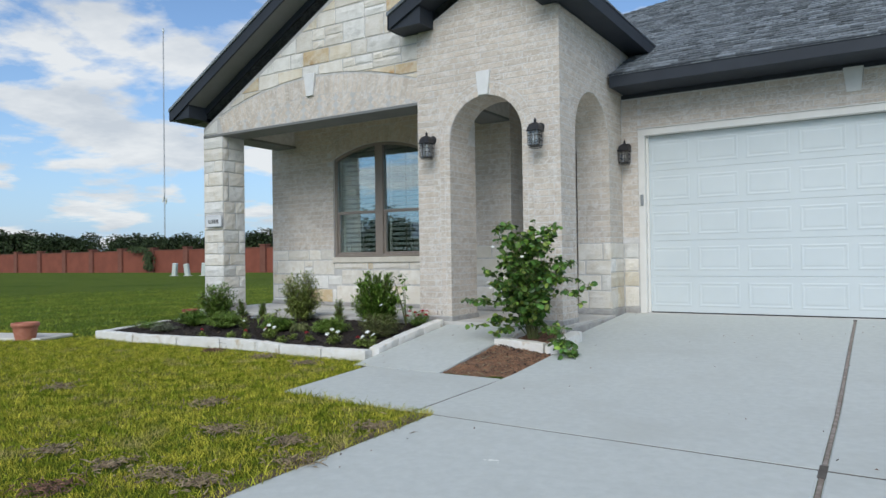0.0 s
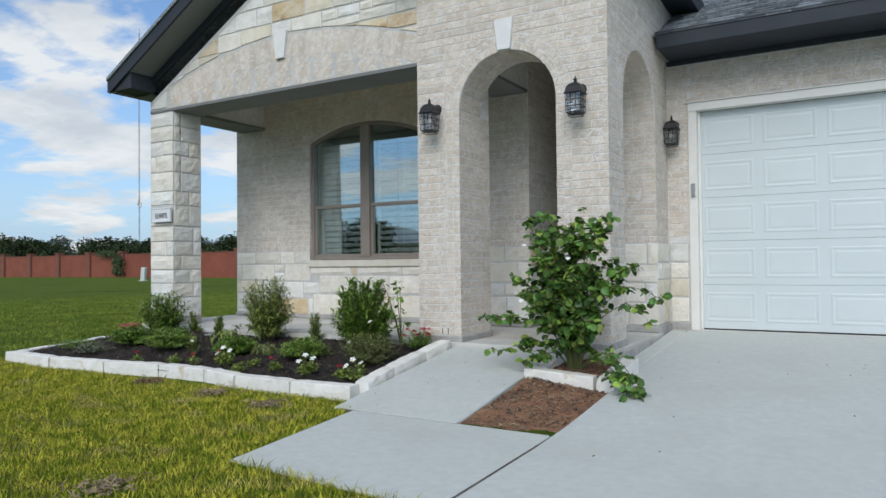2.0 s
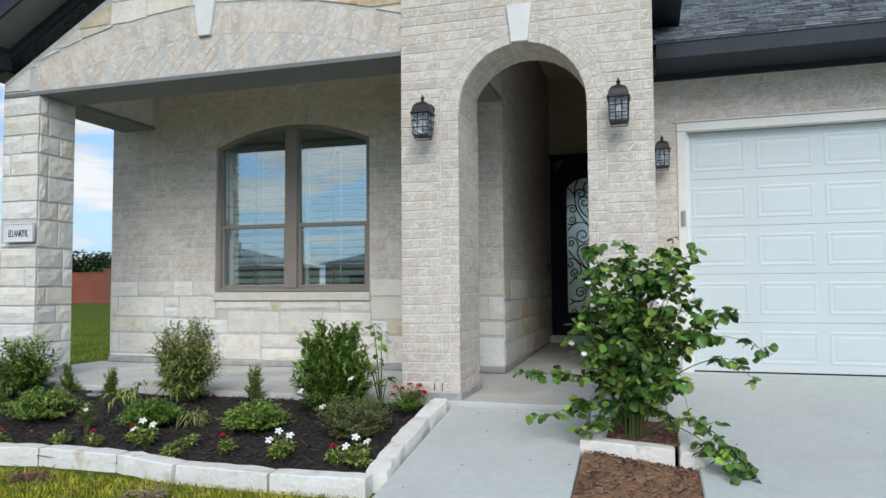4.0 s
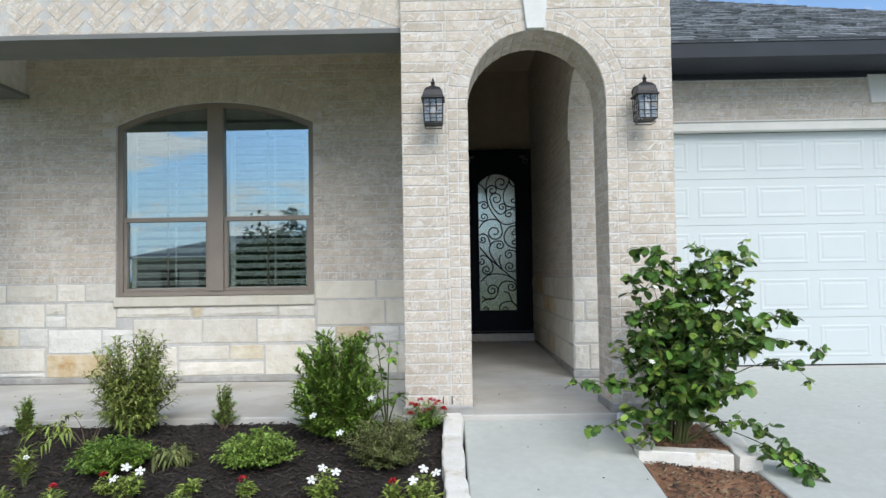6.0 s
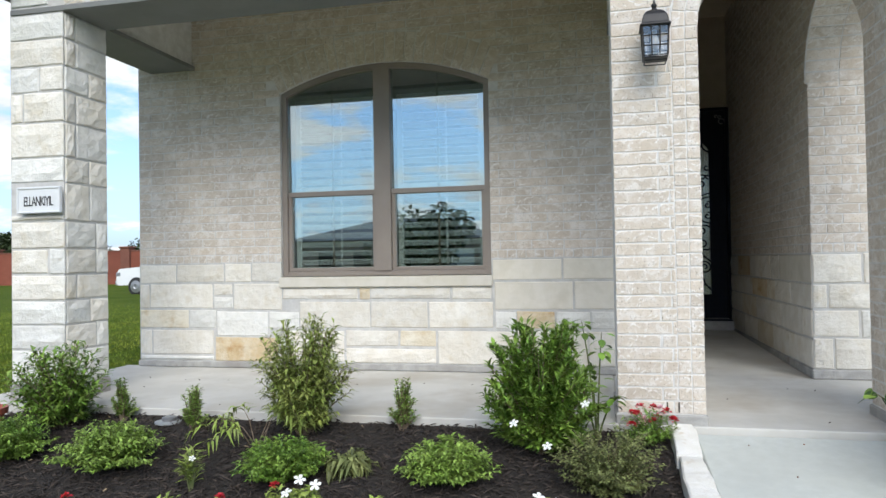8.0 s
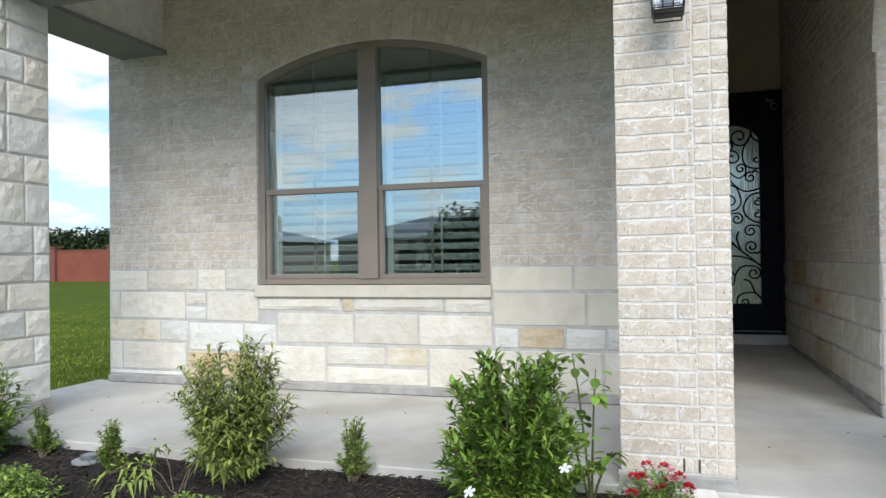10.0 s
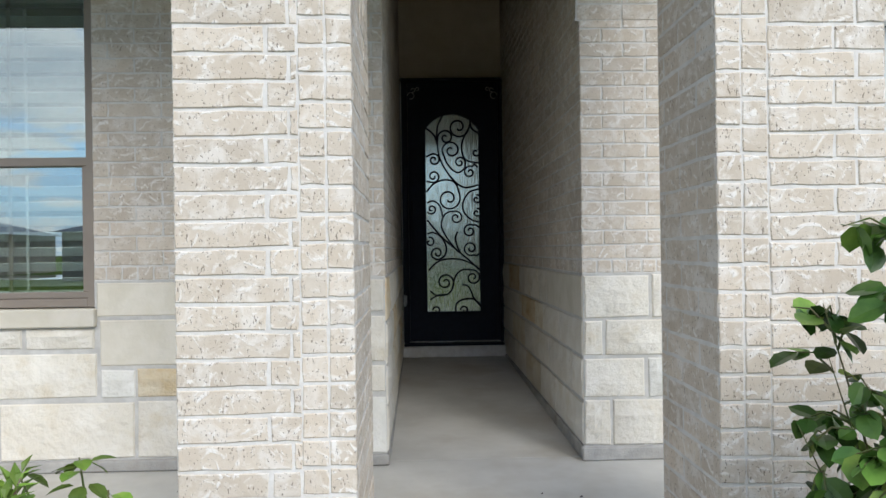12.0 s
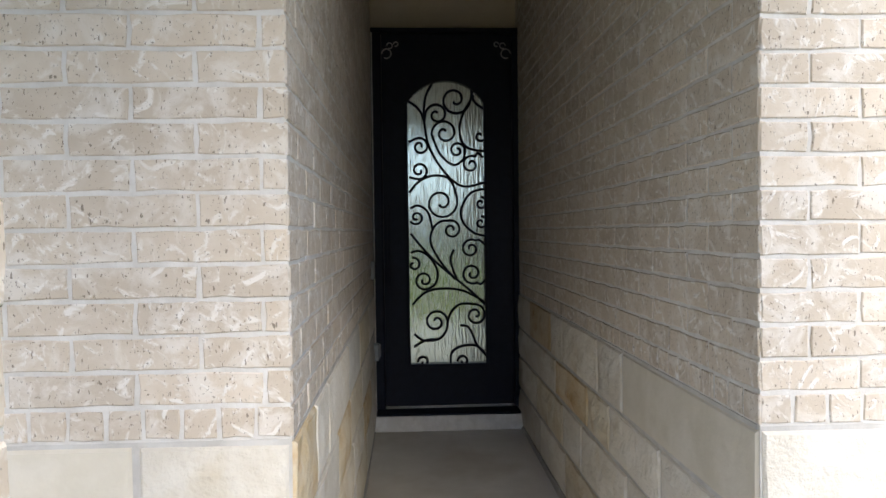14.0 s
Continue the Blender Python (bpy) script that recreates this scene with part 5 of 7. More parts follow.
def edging_stone(a, b, za, zb, width, height, seed, label=""):
    """One long rough stone from a to b, its foot at za and zb."""
    rnd = random.Random(seed)
    (ax, ay), (bx, by) = a, b
    d = Vector((bx - ax, by - ay, 0))
    length = d.length - 0.016
    d.normalize()
    side = Vector((-d.y, d.x, 0))
    e = thing("edging_stone", (ax, ay, za), label or "long white rough-hewn stone edging the flower bed", "edging stone", "white stones round the beds")
    n = max(3, round(length / 0.08))
    bm = bmesh.new()
    rings = []
    for k in range(n + 1):
        s = k / n
        p = d * (0.004 + length * s) + Vector((0, 0, (zb - za) * s))
        w = width / 2 + rnd.uniform(-0.006, 0.006)
        h = height - 0.012 + rnd.uniform(-0.003, 0.003)
        if k in (0, n):
            w, h = w - 0.004, h - 0.004
        prof = [(-w - 0.002, -0.05), (-w - rnd.uniform(-0.003, 0.006), h * 0.5), (-w + rnd.uniform(0, 0.003), h - 0.006), (-w + 0.008, h), (w - 0.008, h), (w - rnd.uniform(0, 0.003), h - 0.006), (w + rnd.uniform(-0.003, 0.006), h * 0.5), (w + 0.002, -0.05)]
        rings.append([bm.verts.new(p + side * u + Vector((0, 0, v))) for u, v in prof])
    for r, q in zip(rings, rings[1:]):
        for k in range(len(r)):
            bm.faces.new((r[k], r[(k + 1) % len(r)], q[(k + 1) % len(r)], q[k]))
    bm.faces.new(rings[0][::-1]), bm.faces.new(rings[-1])
    part("block", bm, M["edging"], e)


for k, (a, b) in enumerate(zip(bed_front, bed_front[1:])):
    edging_stone(a, b, -0.01, -0.01, 0.12, 0.12, k)
for k, (a, b) in enumerate(zip(bed_right, bed_right[1:])):
    za, zb = (walk_z(0, max(p[1] + 0.02, -1.7)) - 0.02 for p in (a, b))
    edging_stone((a[0], a[1] + (0.068 if k == 0 else 0)), b, za, zb, 0.115, 0.095, 20 + k)
for k, (a, b) in enumerate(zip(bed_left, bed_left[1:])):
    edging_stone((a[0] - 0.02, a[1] + (0.07 if k == 0 else 0)), b, -0.01, 0.02 if k else 0.0, 0.12, 0.11, 30 + k)

bm_bed = thing("mulch_bed", label="dark shredded mulch filling the flower bed", category="mulch", kind="structure")
sheet("mulch", -5.1, -0.16, -1.42, -0.032, 70, 24, bed_z, M["mulchbase"], bm_bed, kind="",
      hole=lambda x, y: x < -4.66 - 0.25 * (y + 1.4) or y < (-1.42 if x < -2.9 else -1.36))


def chips(name, count, region, zf, mat, parent, size=(0.012, 0.05), seed=5, lift=0.004):
    rnd = random.Random(seed)
    vs, fs = [], []
    while len(fs) < count * 2:
        x, y = region(rnd)
        l, w = rnd.uniform(*size), rnd.uniform(0.003, 0.009)
        a, tilt = rnd.uniform(0, math.tau), rnd.uniform(-0.5, 0.5)
        c, s = math.cos(a), math.sin(a)
        z = zf(x, y) + lift + abs(tilt) * l * 0.5
        b = len(vs)
        for u, v, up in ((-l / 2, -w / 2, 0), (l / 2, -w / 2, 0), (l / 2, w / 2, 0), (-l / 2, w / 2, 0), (0, 0, 0.006)):
            vs.append((x + u * c - v * s, y + u * s + v * c, z + u * tilt + up))
        fs += [(b, b + 1, b + 4), (b + 1, b + 2, b + 4), (b + 2, b + 3, b + 4), (b + 3, b, b + 4)]
        if len(fs) > count * 4:
            break
    return mesh_part(name, vs, fs, mat, parent, kind="stuff")


chips("mulch_chips", 16000, lambda r: (r.uniform(-4.75, -0.2), r.uniform(-1.33, -0.04)), bed_z, M["chip"], bm_bed, (0.015, 0.06))
chips("pale_chips", 60, lambda r: (r.uniform(-4.4, -0.3), r.uniform(-1.2, -0.06)), bed_z, M["straw"], bm_bed, (0.01, 0.035), 8, 0.01)

# ---- planter square by the walkway ----
edging_stone((0.90, -0.625), (1.44, -0.625), 0.10, 0.07, 0.12, 0.105, 41, "rough cream stone with a pale top edging the shrub's planter")
edging_stone((1.52, -0.69), (1.525, -0.05), 0.055, 0.13, 0.13, 0.115, 42, "white stone block edging the shrub's planter")
edging_stone((0.985, -0.56), (0.985, 0.0 - 0.03), 0.11, 0.19, 0.11, 0.10, 43, "white stone block edging the shrub's planter")


def soil_z(x, y):
    s = min(1.0, max(0.0, (x - 0.925) / 0.62))
    return walk_z(x, y) * (1 - s) + ground_z(y) * s - 0.018 + 0.012 * noise.noise(Vector((x * 6, y * 6, 3)))


patch = thing("soil_patch", label="square of bare reddish soil scattered with bark chips", category="soil", kind="structure")
sheet("soil", 0.925, 1.55, -1.76, -0.685, 14, 22, soil_z, M["soil"], patch, kind="")
sheet("soil", 1.04, 1.46, -0.565, -0.02, 9, 11, lambda x, y: 0.155 + 0.06 * (y + 0.6), M["soil"], patch, kind="")
chips("bark_chips", 900, lambda r: (r.uniform(0.94, 1.54), -0.69 - 1.05 * r.random() ** 1.25), soil_z, M["chip_red"], patch, (0.01, 0.045), 9)
chips("bark_chips", 700, lambda r: (r.uniform(1.05, 1.45), r.uniform(-0.55, -0.03)), lambda x, y: 0.155 + 0.06 * (y + 0.6), M["chip_red"], patch, (0.01, 0.04), 10)
specks = thing("driveway_specks", label="tiny dark leaf crumbs scattered on the concrete", category="debris", kind="stuff")
chips("crumbs", 170, lambda r: (r.uniform(1.7, 6.3), -6.5 + 8.2 * r.random()), lambda x, y: ground_z(y), M["chip_red"], specks, (0.006, 0.016), 90, 0.002)
chips("crumbs", 16, lambda r: (r.uniform(0.0, 0.88), r.uniform(-1.68, -0.06)), walk_z, M["chip_red"], specks, (0.005, 0.014), 91, 0.002)
chips("crumbs", 60, lambda r: (r.uniform(-4.5, 0.9), r.uniform(0.1, 1.5)), lambda x, y: 0.27, M["chip"], specks, (0.005, 0.014), 92, 0.002)
splash = thing("paint_splash", (2.50, -3.72, ground_z(-3.72) + 0.001), "small splash of dried white paint on the concrete", "paint splash")
bm = bmesh.new()
for cx, cy, r in ((0, 0, 0.02), (0.025, 0.01, 0.012), (-0.03, -0.012, 0.009), (0.05, -0.02, 0.005)):
    ring_v = [bm.verts.new((cx + r * (1 + 0.25 * math.sin(3 * t + r * 90)) * math.cos(t), cy + r * 0.7 * math.sin(t), 0.0)) for t in [k * math.tau / 14 for k in range(14)]]
    top_v = bm.verts.new((cx, cy, 0.0015))
    for k in range(14):
        bm.faces.new((ring_v[k], ring_v[(k + 1) % 14], top_v))
part("drops", bm, M["petal_white"], splash, fix=False)
chips("pale_chips", 420, lambda r: (r.uniform(0.94, 1.54), -0.69 - 1.05 * r.random() ** 1.15), soil_z, M["straw"], patch, (0.012, 0.05), 19, 0.006)
chips("dark_chips", 350, lambda r: (r.uniform(0.94, 1.54), -0.69 - 0.9 * r.random() ** 1.6), soil_z, M["chip"], patch, (0.012, 0.05), 20, 0.005)
trowel = thing("plant_marker", (1.50, -0.80, 0.012), "white plastic plant marker lying on the concrete", "plant marker")
bm = bmesh.new()
add_box(bm, -0.07, 0.07, -0.009, 0.009, 0.0, 0.003, 0.001)
add_tube(bm, [(0.07, 0, 0.002), (0.12, 0.01, 0.003)], 0.004, 6)
bmesh.ops.rotate(bm, verts=bm.verts, matrix=Matrix.Rotation(radians(15), 3, "Z"))
part("stake", bm, M["petal_white"], trowel)


# ---- plants ----
def leaf_faces(vs, fs, p, d, up, length, width, fold=0.25, droop=0.2):
    """One leaf from p along d: a pointed blade of four triangles, folded at its rib."""
    side = d.cross(up)
    if side.length < 1e-4:
        side = Vector((1, 0, 0))
    side.normalize()
    n = side.cross(d).normalized()
    b = len(vs)
    mid = p + d * length * 0.45 + n * length * 0.04
    tip = p + d * length - n * length * droop
    vs += [tuple(p), tuple(mid + side * width / 2 + n * width * fold), tuple(tip), tuple(mid - side * width / 2 + n * width * fold), tuple(mid)]
    fs += [(b, b + 4, b + 1), (b + 1, b + 4, b + 2), (b, b + 3, b + 4), (b + 3, b + 2, b + 4)]


def ovate_leaf(vs, fs, p, d, length, width, droop, roll=0.0):
    """A broad leaf with a rounded outline, folded at its rib and drooping to its tip."""
    side = d.cross(Vector((0, 0, 1)))
    side = side.normalized() if side.length > 1e-4 else Vector((1, 0, 0))
    side.rotate(Matrix.Rotation(roll, 3, d))
    n = side.cross(d).normalized()
    b = len(vs)
    for t, w in ((0, 0), (0.18, 0.75), (0.48, 1.04), (0.78, 0.72), (1.0, 0)):
        m = p + d * length * t - n * length * droop * t * t
        vs.append(tuple(m))
        if w:
            vs.append(tuple(m + side * width / 2 * w + n * width * 0.08 * w))
            vs.append(tuple(m - side * width / 2 * w + n * width * 0.08 * w))
    fs += [(b, b + 1, b + 2), (b, b + 3, b + 1), (b + 1, b + 4, b + 5, b + 2), (b + 3, b + 6, b + 4, b + 1), (b + 4, b + 7, b + 8, b + 5), (b + 6, b + 9, b + 7, b + 4), (b + 7, b + 10, b + 8), (b + 9, b + 10, b + 7)]


def plant(name, at, height, radius, leaf, leaf_w, twigs, per_twig, mat, label, category="shrub", seed=1, form="round", stem_r=0.006, stem_mat="bark",
          spread=0.35, low=0.05, up=0.5, droop=0.25, group="", extra=None, curve=0.0):
    """A plant of stems from its foot, each set with leaves; form shapes the crown."""
    rnd = random.Random(seed)
    e = thing(name, at, label, category, group)
    bm = bmesh.new()
    vs, fs = [], []
    for k in range(twigs):
        a = rnd.uniform(0, math.tau)
        if form == "round":
            s = rnd.random()
            h = height * (low + (1 - low) * s)
            r = radius * math.sqrt(max(0.05, 1 - ((s - 0.45) / 0.62) ** 2)) * rnd.uniform(0.55, 1.0)
        elif form == "fan":
            s = rnd.random() ** 0.8
            h = height * (0.35 + 0.65 * s) * rnd.uniform(0.8, 1.1)
            r = radius * (1.05 - 0.65 * s * s) * rnd.uniform(0.6, 1.0)
        elif form == "column":
            s = rnd.random()
            h = height * (0.25 + 0.75 * s)
            r = radius * (1.0 - 0.5 * s) * rnd.uniform(0.3, 1.0)
        else:
            s = rnd.random()
            h = height * rnd.uniform(0.5, 1.0)
            r = radius * math.sqrt(rnd.random())
        end = Vector((r * math.cos(a), r * math.sin(a), h))
        foot = Vector((end.x * spread * rnd.uniform(0, 0.5), end.y * spread * rnd.uniform(0, 0.5), 0))
        mid = foot.lerp(end, 0.5) + Vector((-end.x * 0.15, -end.y * 0.15, h * 0.12))
        if form == "droop":
            mid.z = h * 1.2
            end.z = h * 0.5
        path = [foot * (1 - t) ** 2 + mid * 2 * t * (1 - t) + end * t * t for t in (0, 0.25, 0.5, 0.75, 1.0)]
        if k < 60 or k % 4 == 0:
            add_tube(bm, path, [stem_r, stem_r * 0.85, stem_r * 0.65, stem_r * 0.45, stem_r * 0.2], 4, cap=False)
        for q in range(per_twig):
            t = 0.35 + 0.65 * (q + rnd.random()) / per_twig
            p = foot * (1 - t) ** 2 + mid * 2 * t * (1 - t) + end * t * t
            d = ((mid - foot) * (1 - t) + (end - mid) * t).normalized()
            b = rnd.uniform(0, math.tau)
            out = Vector((math.cos(b), math.sin(b), rnd.uniform(-0.3, 0.5)))
            d = (d * up + out * (1 - up * 0.5)).normalized()
            sz = rnd.uniform(0.65, 1.15)
            leaf_faces(vs, fs, p + out * 0.004, d, Vector((0, 0, 1)), leaf * sz, leaf_w * sz, 0.2, droop * rnd.uniform(0.4, 1.4))
    part("stem", bm, M[stem_mat], e, fix=False, kind="stuff")
    mesh_part("foliage", vs, fs, M[mat], e, kind="stuff")
    if extra:
        extra(e, rnd)
    return e


def blossoms(mat, spots, size=0.018, petals=5):
    def make(e, rnd):
        for (x, y, z) in spots:
            vs, fs = [], []
            n = Vector((rnd.uniform(-0.4, 0.4), rnd.uniform(-0.9, -0.3), 0.8)).normalized()
            u = n.cross(Vector((1, 0, 0.1))).normalized()
            v = n.cross(u)
            for k in range(petals):
                a = k * math.tau / petals + rnd.uniform(-0.1, 0.1)
                d = u * math.cos(a) + v * math.sin(a)
                w, c = n.cross(d) * size * 0.40, Vector((x, y, z))
                b = len(vs)
                vs += [tuple(q) for q in (c, c + d * size * 0.55 + w * 0.8 + n * 0.002, c + d * size * 0.95 + w * 0.75, c + d * size * 1.12, c + d * size * 0.95 - w * 0.75, c + d * size * 0.55 - w * 0.8 + n * 0.002)]
                fs += [(b, b + 1, b + 2, b + 3), (b, b + 3, b + 4, b + 5)]
            mesh_part("blossom", vs, fs, M[mat], e)
    return make


def ball_flower(mats, spots, size=0.02):
    def make(e, rnd):
        for i, (x, y, z) in enumerate(spots):
            vs, fs = [], []
            for k in range(26):
                d = Vector((rnd.gauss(0, 1), rnd.gauss(0, 1), rnd.uniform(0.0, 1.4))).normalized()
                leaf_faces(vs, fs, Vector((x, y, z)) + d * size * 0.5, d, Vector((0.1, 0, 1)), size * 0.7, size * 0.7, 0.1, 0.1)
            mesh_part("blossom", vs, fs, M[mats[i % len(mats)]], e)
    return make


def on_bed(x, y):
    return (x, y, bed_z(x, y) - 0.01)


plant("bushy_shrub", on_bed(-2.14, -0.22), 0.66, 0.29, 0.058, 0.014, 190, 30, "leaf_olive", "airy green shrub with narrow willowy leaves growing in dark mulch", seed=3, low=0.15, droop=0.5, up=0.6)
plant("arching_twig", on_bed(-2.36, -0.36), 0.24, 0.36, 0.08, 0.017, 7, 16, "leaf_lime", "arching yellow-green twig with drooping narrow leaves", "shrub", seed=14, form="droop", droop=0.8, stem_r=0.003)
plant("bushy_shrub", on_bed(-0.82, -0.33), 0.66, 0.31, 0.056, 0.021, 270, 32, "leaf_mid", "dense fresh green shrub with pointed leaves growing in dark mulch", seed=4, low=0.1, up=0.75,
      extra=blossoms("petal_white", [(0.22, -0.22, 0.30), (-0.1, -0.31, 0.22), (0.05, -0.3, 0.12)], 0.022))
plant("bushy_shrub", on_bed(-3.68, -0.27), 0.50, 0.30, 0.062, 0.02, 160, 20, "leaf_mid", "loose green shrub with yellowing leaf tips beside a terracotta pot", seed=5, low=0.15)
plant("small_boxwood", on_bed(-2.80, -0.26), 0.27, 0.085, 0.024, 0.015, 40, 30, "leaf_bright", "small upright light green boxwood in dark mulch", seed=6, form="column", group="small boxwoods in the bed")
plant("small_boxwood", on_bed(-1.60, 0.0 - 0.12), 0.30, 0.095, 0.024, 0.015, 40, 30, "leaf_bright", "small upright light green boxwood in dark mulch", seed=7, form="column", group="small boxwoods in the bed")
plant("small_boxwood", on_bed(-3.36, -0.12), 0.27, 0.085, 0.024, 0.015, 40, 30, "leaf_bright", "small upright light green boxwood in dark mulch", seed=8, form="column", group="small boxwoods in the bed")
for k, (x, y, r, h, mt) in enumerate(((-1.99, -0.78, 0.25, 0.20, "leaf_mid"), (-1.22, -0.70, 0.25, 0.20, "leaf_bright"), (-2.93, -0.78, 0.30, 0.22, "leaf_bright"), (-3.62, -0.72, 0.26, 0.22, "leaf_mid"))):
    plant("low_shrub", on_bed(x, y), h, r, 0.028, 0.014, 210, 32, mt, "low spreading fine-leaved green shrub in dark mulch", seed=20 + k, form="fan", spread=0.2, stem_r=0.003, stem_mat="stem", group="low spreading shrubs in the bed")
plant("low_shrub", on_bed(-0.50, -0.72), 0.27, 0.27, 0.022, 0.012, 230, 26, "leaf_dull", "low wiry shrub with tiny dull olive leaves in dark mulch", seed=31, form="round", spread=0.25, stem_r=0.002, low=0.1)
plant("wilted_plant", on_bed(-1.70, -0.70), 0.15, 0.12, 0.075, 0.022, 16, 10, "leaf_dull", "small wilted plant with drooping grey-green leaves", "plant", seed=32, form="droop", droop=0.9, stem_mat="stem")
plant("wilted_plant", on_bed(-2.38, -0.94), 0.20, 0.07, 0.07, 0.011, 14, 9, "leaf_lime", "thin yellow-green flowering plant flopping in mulch", "plant", seed=33, form="column", stem_mat="stem", extra=blossoms("petal_white", [(0.04, -0.05, 0.17)], 0.015))
plant("silver_plant", on_bed(-3.70, -1.12), 0.13, 0.22, 0.03, 0.006, 90, 20, "leaf_silver", "spreading grey-green lavender-like plant in mulch", "plant", seed=34, form="fan", stem_mat="stem", stem_r=0.003)
plant("spreading_juniper", on_bed(-4.25, -0.95), 0.12, 0.30, 0.028, 0.007, 110, 22, "leaf_mid", "low spreading green juniper at the corner of the bed", "shrub", seed=35, form="fan", stem_r=0.003)
for k, (x, y) in enumerate(((-1.74, -1.12), (-0.76, -1.16), (-0.27, -1.18))):
    plant("vinca", on_bed(x, y), 0.15, 0.10, 0.045, 0.02, 22, 9, "leaf_lime", "small bedding plant with white five-petalled flowers", "flower", seed=40 + k, form="fan", stem_mat="stem", stem_r=0.003, group="white vincas along the bed",
          extra=blossoms("petal_white", [(0.0, -0.04, 0.19), (0.06, -0.02, 0.165), (-0.05, -0.06, 0.14)], 0.024))
for k, (x, y) in enumerate(((-2.08, -1.18), (-1.16, -1.14), (-1.90, -1.04), (-2.75, -1.26), (-0.42, -1.17))):
    plant("celosia", on_bed(x, y), 0.10, 0.06, 0.04, 0.016, 14, 8, "leaf_lime", "little bedding plant with a red flower head", "flower", seed=50 + k, form="fan", stem_mat="stem", stem_r=0.003, group="red flowers along the bed",
          extra=ball_flower(["petal_red"], [(0.0, -0.02, 0.115)], 0.022))
for k, (x, y) in enumerate(((-1.45, -1.08), (-2.36, -1.17), (-1.44, -1.25))):
    plant("seedling", on_bed(x, y), 0.10, 0.07, 0.045, 0.018, 14, 8, "leaf_lime", "small lime green bedding plant without flowers", "plant", seed=60 + k, form="fan", stem_mat="stem", stem_r=0.003, group="green seedlings along the bed")
drnd = random.Random(5)
heads = [(drnd.gauss(0, 0.06), drnd.gauss(-0.02, 0.055), drnd.uniform(0.13, 0.20)) for _ in range(15)]
plant("dianthus", on_bed(-0.31, -0.22), 0.19, 0.17, 0.04, 0.009, 70, 14, "leaf_mid", "low clump of red and pink edged flowers by the stone edging", "flower", seed=70, form="fan", stem_mat="stem", stem_r=0.002,
      extra=ball_flower(["petal_red", "petal_red", "petal_pink"], heads, 0.024))

rose = thing("rose_bush", on_bed(-0.55, -0.14), "young rose with bare canes and few leaves against brick", "rose bush")
rnd = random.Random(77)
bm, vs, fs = bmesh.new(), [], []
for ex, ey, ez, leafy in ((-0.20, 0.0, 0.60, 6), (-0.07, 0.02, 0.62, 14), (0.03, -0.06, 0.57, 12), (0.09, -0.08, 0.26, 12), (-0.02, -0.08, 0.33, 8)):
    p = [Vector((0, 0, 0)), Vector((ex * 0.3, ey * 0.3, ez * 0.4)), Vector((ex * 0.65, ey * 0.7, ez * 0.75)), Vector((ex, ey, ez))]
    add_tube(bm, p, [0.006, 0.005, 0.004, 0.002], 5)
    for q in range(leafy):
        a = rnd.uniform(0, math.tau)
        t = rnd.uniform(0.82, 1.0) if q > 2 else rnd.uniform(0.4, 1)
        o = p[2].lerp(p[3], max(0, t * 4 - 3)) if t > 0.75 else p[1].lerp(p[2], t)
        d = Vector((math.cos(a), math.sin(a), rnd.uniform(-0.5, 0.3))).normalized()
        ovate_leaf(vs, fs, o + d * 0.02, d, 0.055, 0.038, 0.3)
part("cane", bm, M["stem"], rose, fix=False, kind="stuff")
mesh_part("foliage", vs, fs, M["leaf_mid"], rose, kind="stuff")

# the tall leaning shrub in the planter
big = thing("tall_shrub", (1.20, -0.40, 0.15), "tall leafy jasmine-like shrub with glossy leaves leaning over a stone planter", "shrub")
rnd = random.Random(11)
bm = bmesh.new()
leaves = {"leaf_gloss": ([], []), "leaf_mid": ([], []), "leaf_lime": ([], [])}


def spray(o, e, count, size=1.0):
    """A twig from o to e with leaves in turn along it."""
    mid = o.lerp(e, 0.5) + Vector((0, 0, 0.02))
    add_tube(bm, [o, mid, e], [0.003, 0.002, 0.001], 4, cap=False)
    for q in range(count):
        s = 0.15 + 0.9 * (q + 0.5) / count
        p = o * (1 - s) ** 2 + mid * 2 * s * (1 - s) + e * s * s
        d = (e - o).normalized()
        turn = rnd.uniform(0, math.tau)
        out = (d * 0.5 + Vector((math.cos(turn), math.sin(turn), rnd.uniform(-1.3, 0.35)))).normalized()
        z = rnd.uniform(0.5, 1.1) * size
        which = rnd.choices(("leaf_gloss", "leaf_mid", "leaf_lime"), (0.62, 0.28, 0.10))[0]
        ovate_leaf(*leaves[which], p, out, 0.066 * z, 0.050 * z, rnd.uniform(-0.1, 0.25), rnd.gauss(0, 0.6))


def along(p, t):
    k = min(len(p) - 2, int(t * (len(p) - 1)))
    return p[k].lerp(p[k + 1], t * (len(p) - 1) - k)


def limb(points, first, twigs, reach, count, radius=0.007):
    pts = [along([Vector(p) for p in points], t / 10) for t in range(11)]
    soft = [pts[0]] + [(a + b * 2 + c) / 4 for a, b, c in zip(pts, pts[1:], pts[2:])] + [pts[-1]]
    add_tube(bm, soft, [radius * (1 - 0.08 * t) for t in range(11)], 5, cap=False)
    for _ in range(twigs):
        o = along(soft, rnd.uniform(first, 0.999))
        turn = rnd.uniform(0, math.tau)
        d = Vector((math.cos(turn), math.sin(turn), rnd.uniform(-0.5, 0.6))).normalized()
        spray(o, o + d * rnd.uniform(0.4, 1.0) * reach, count)


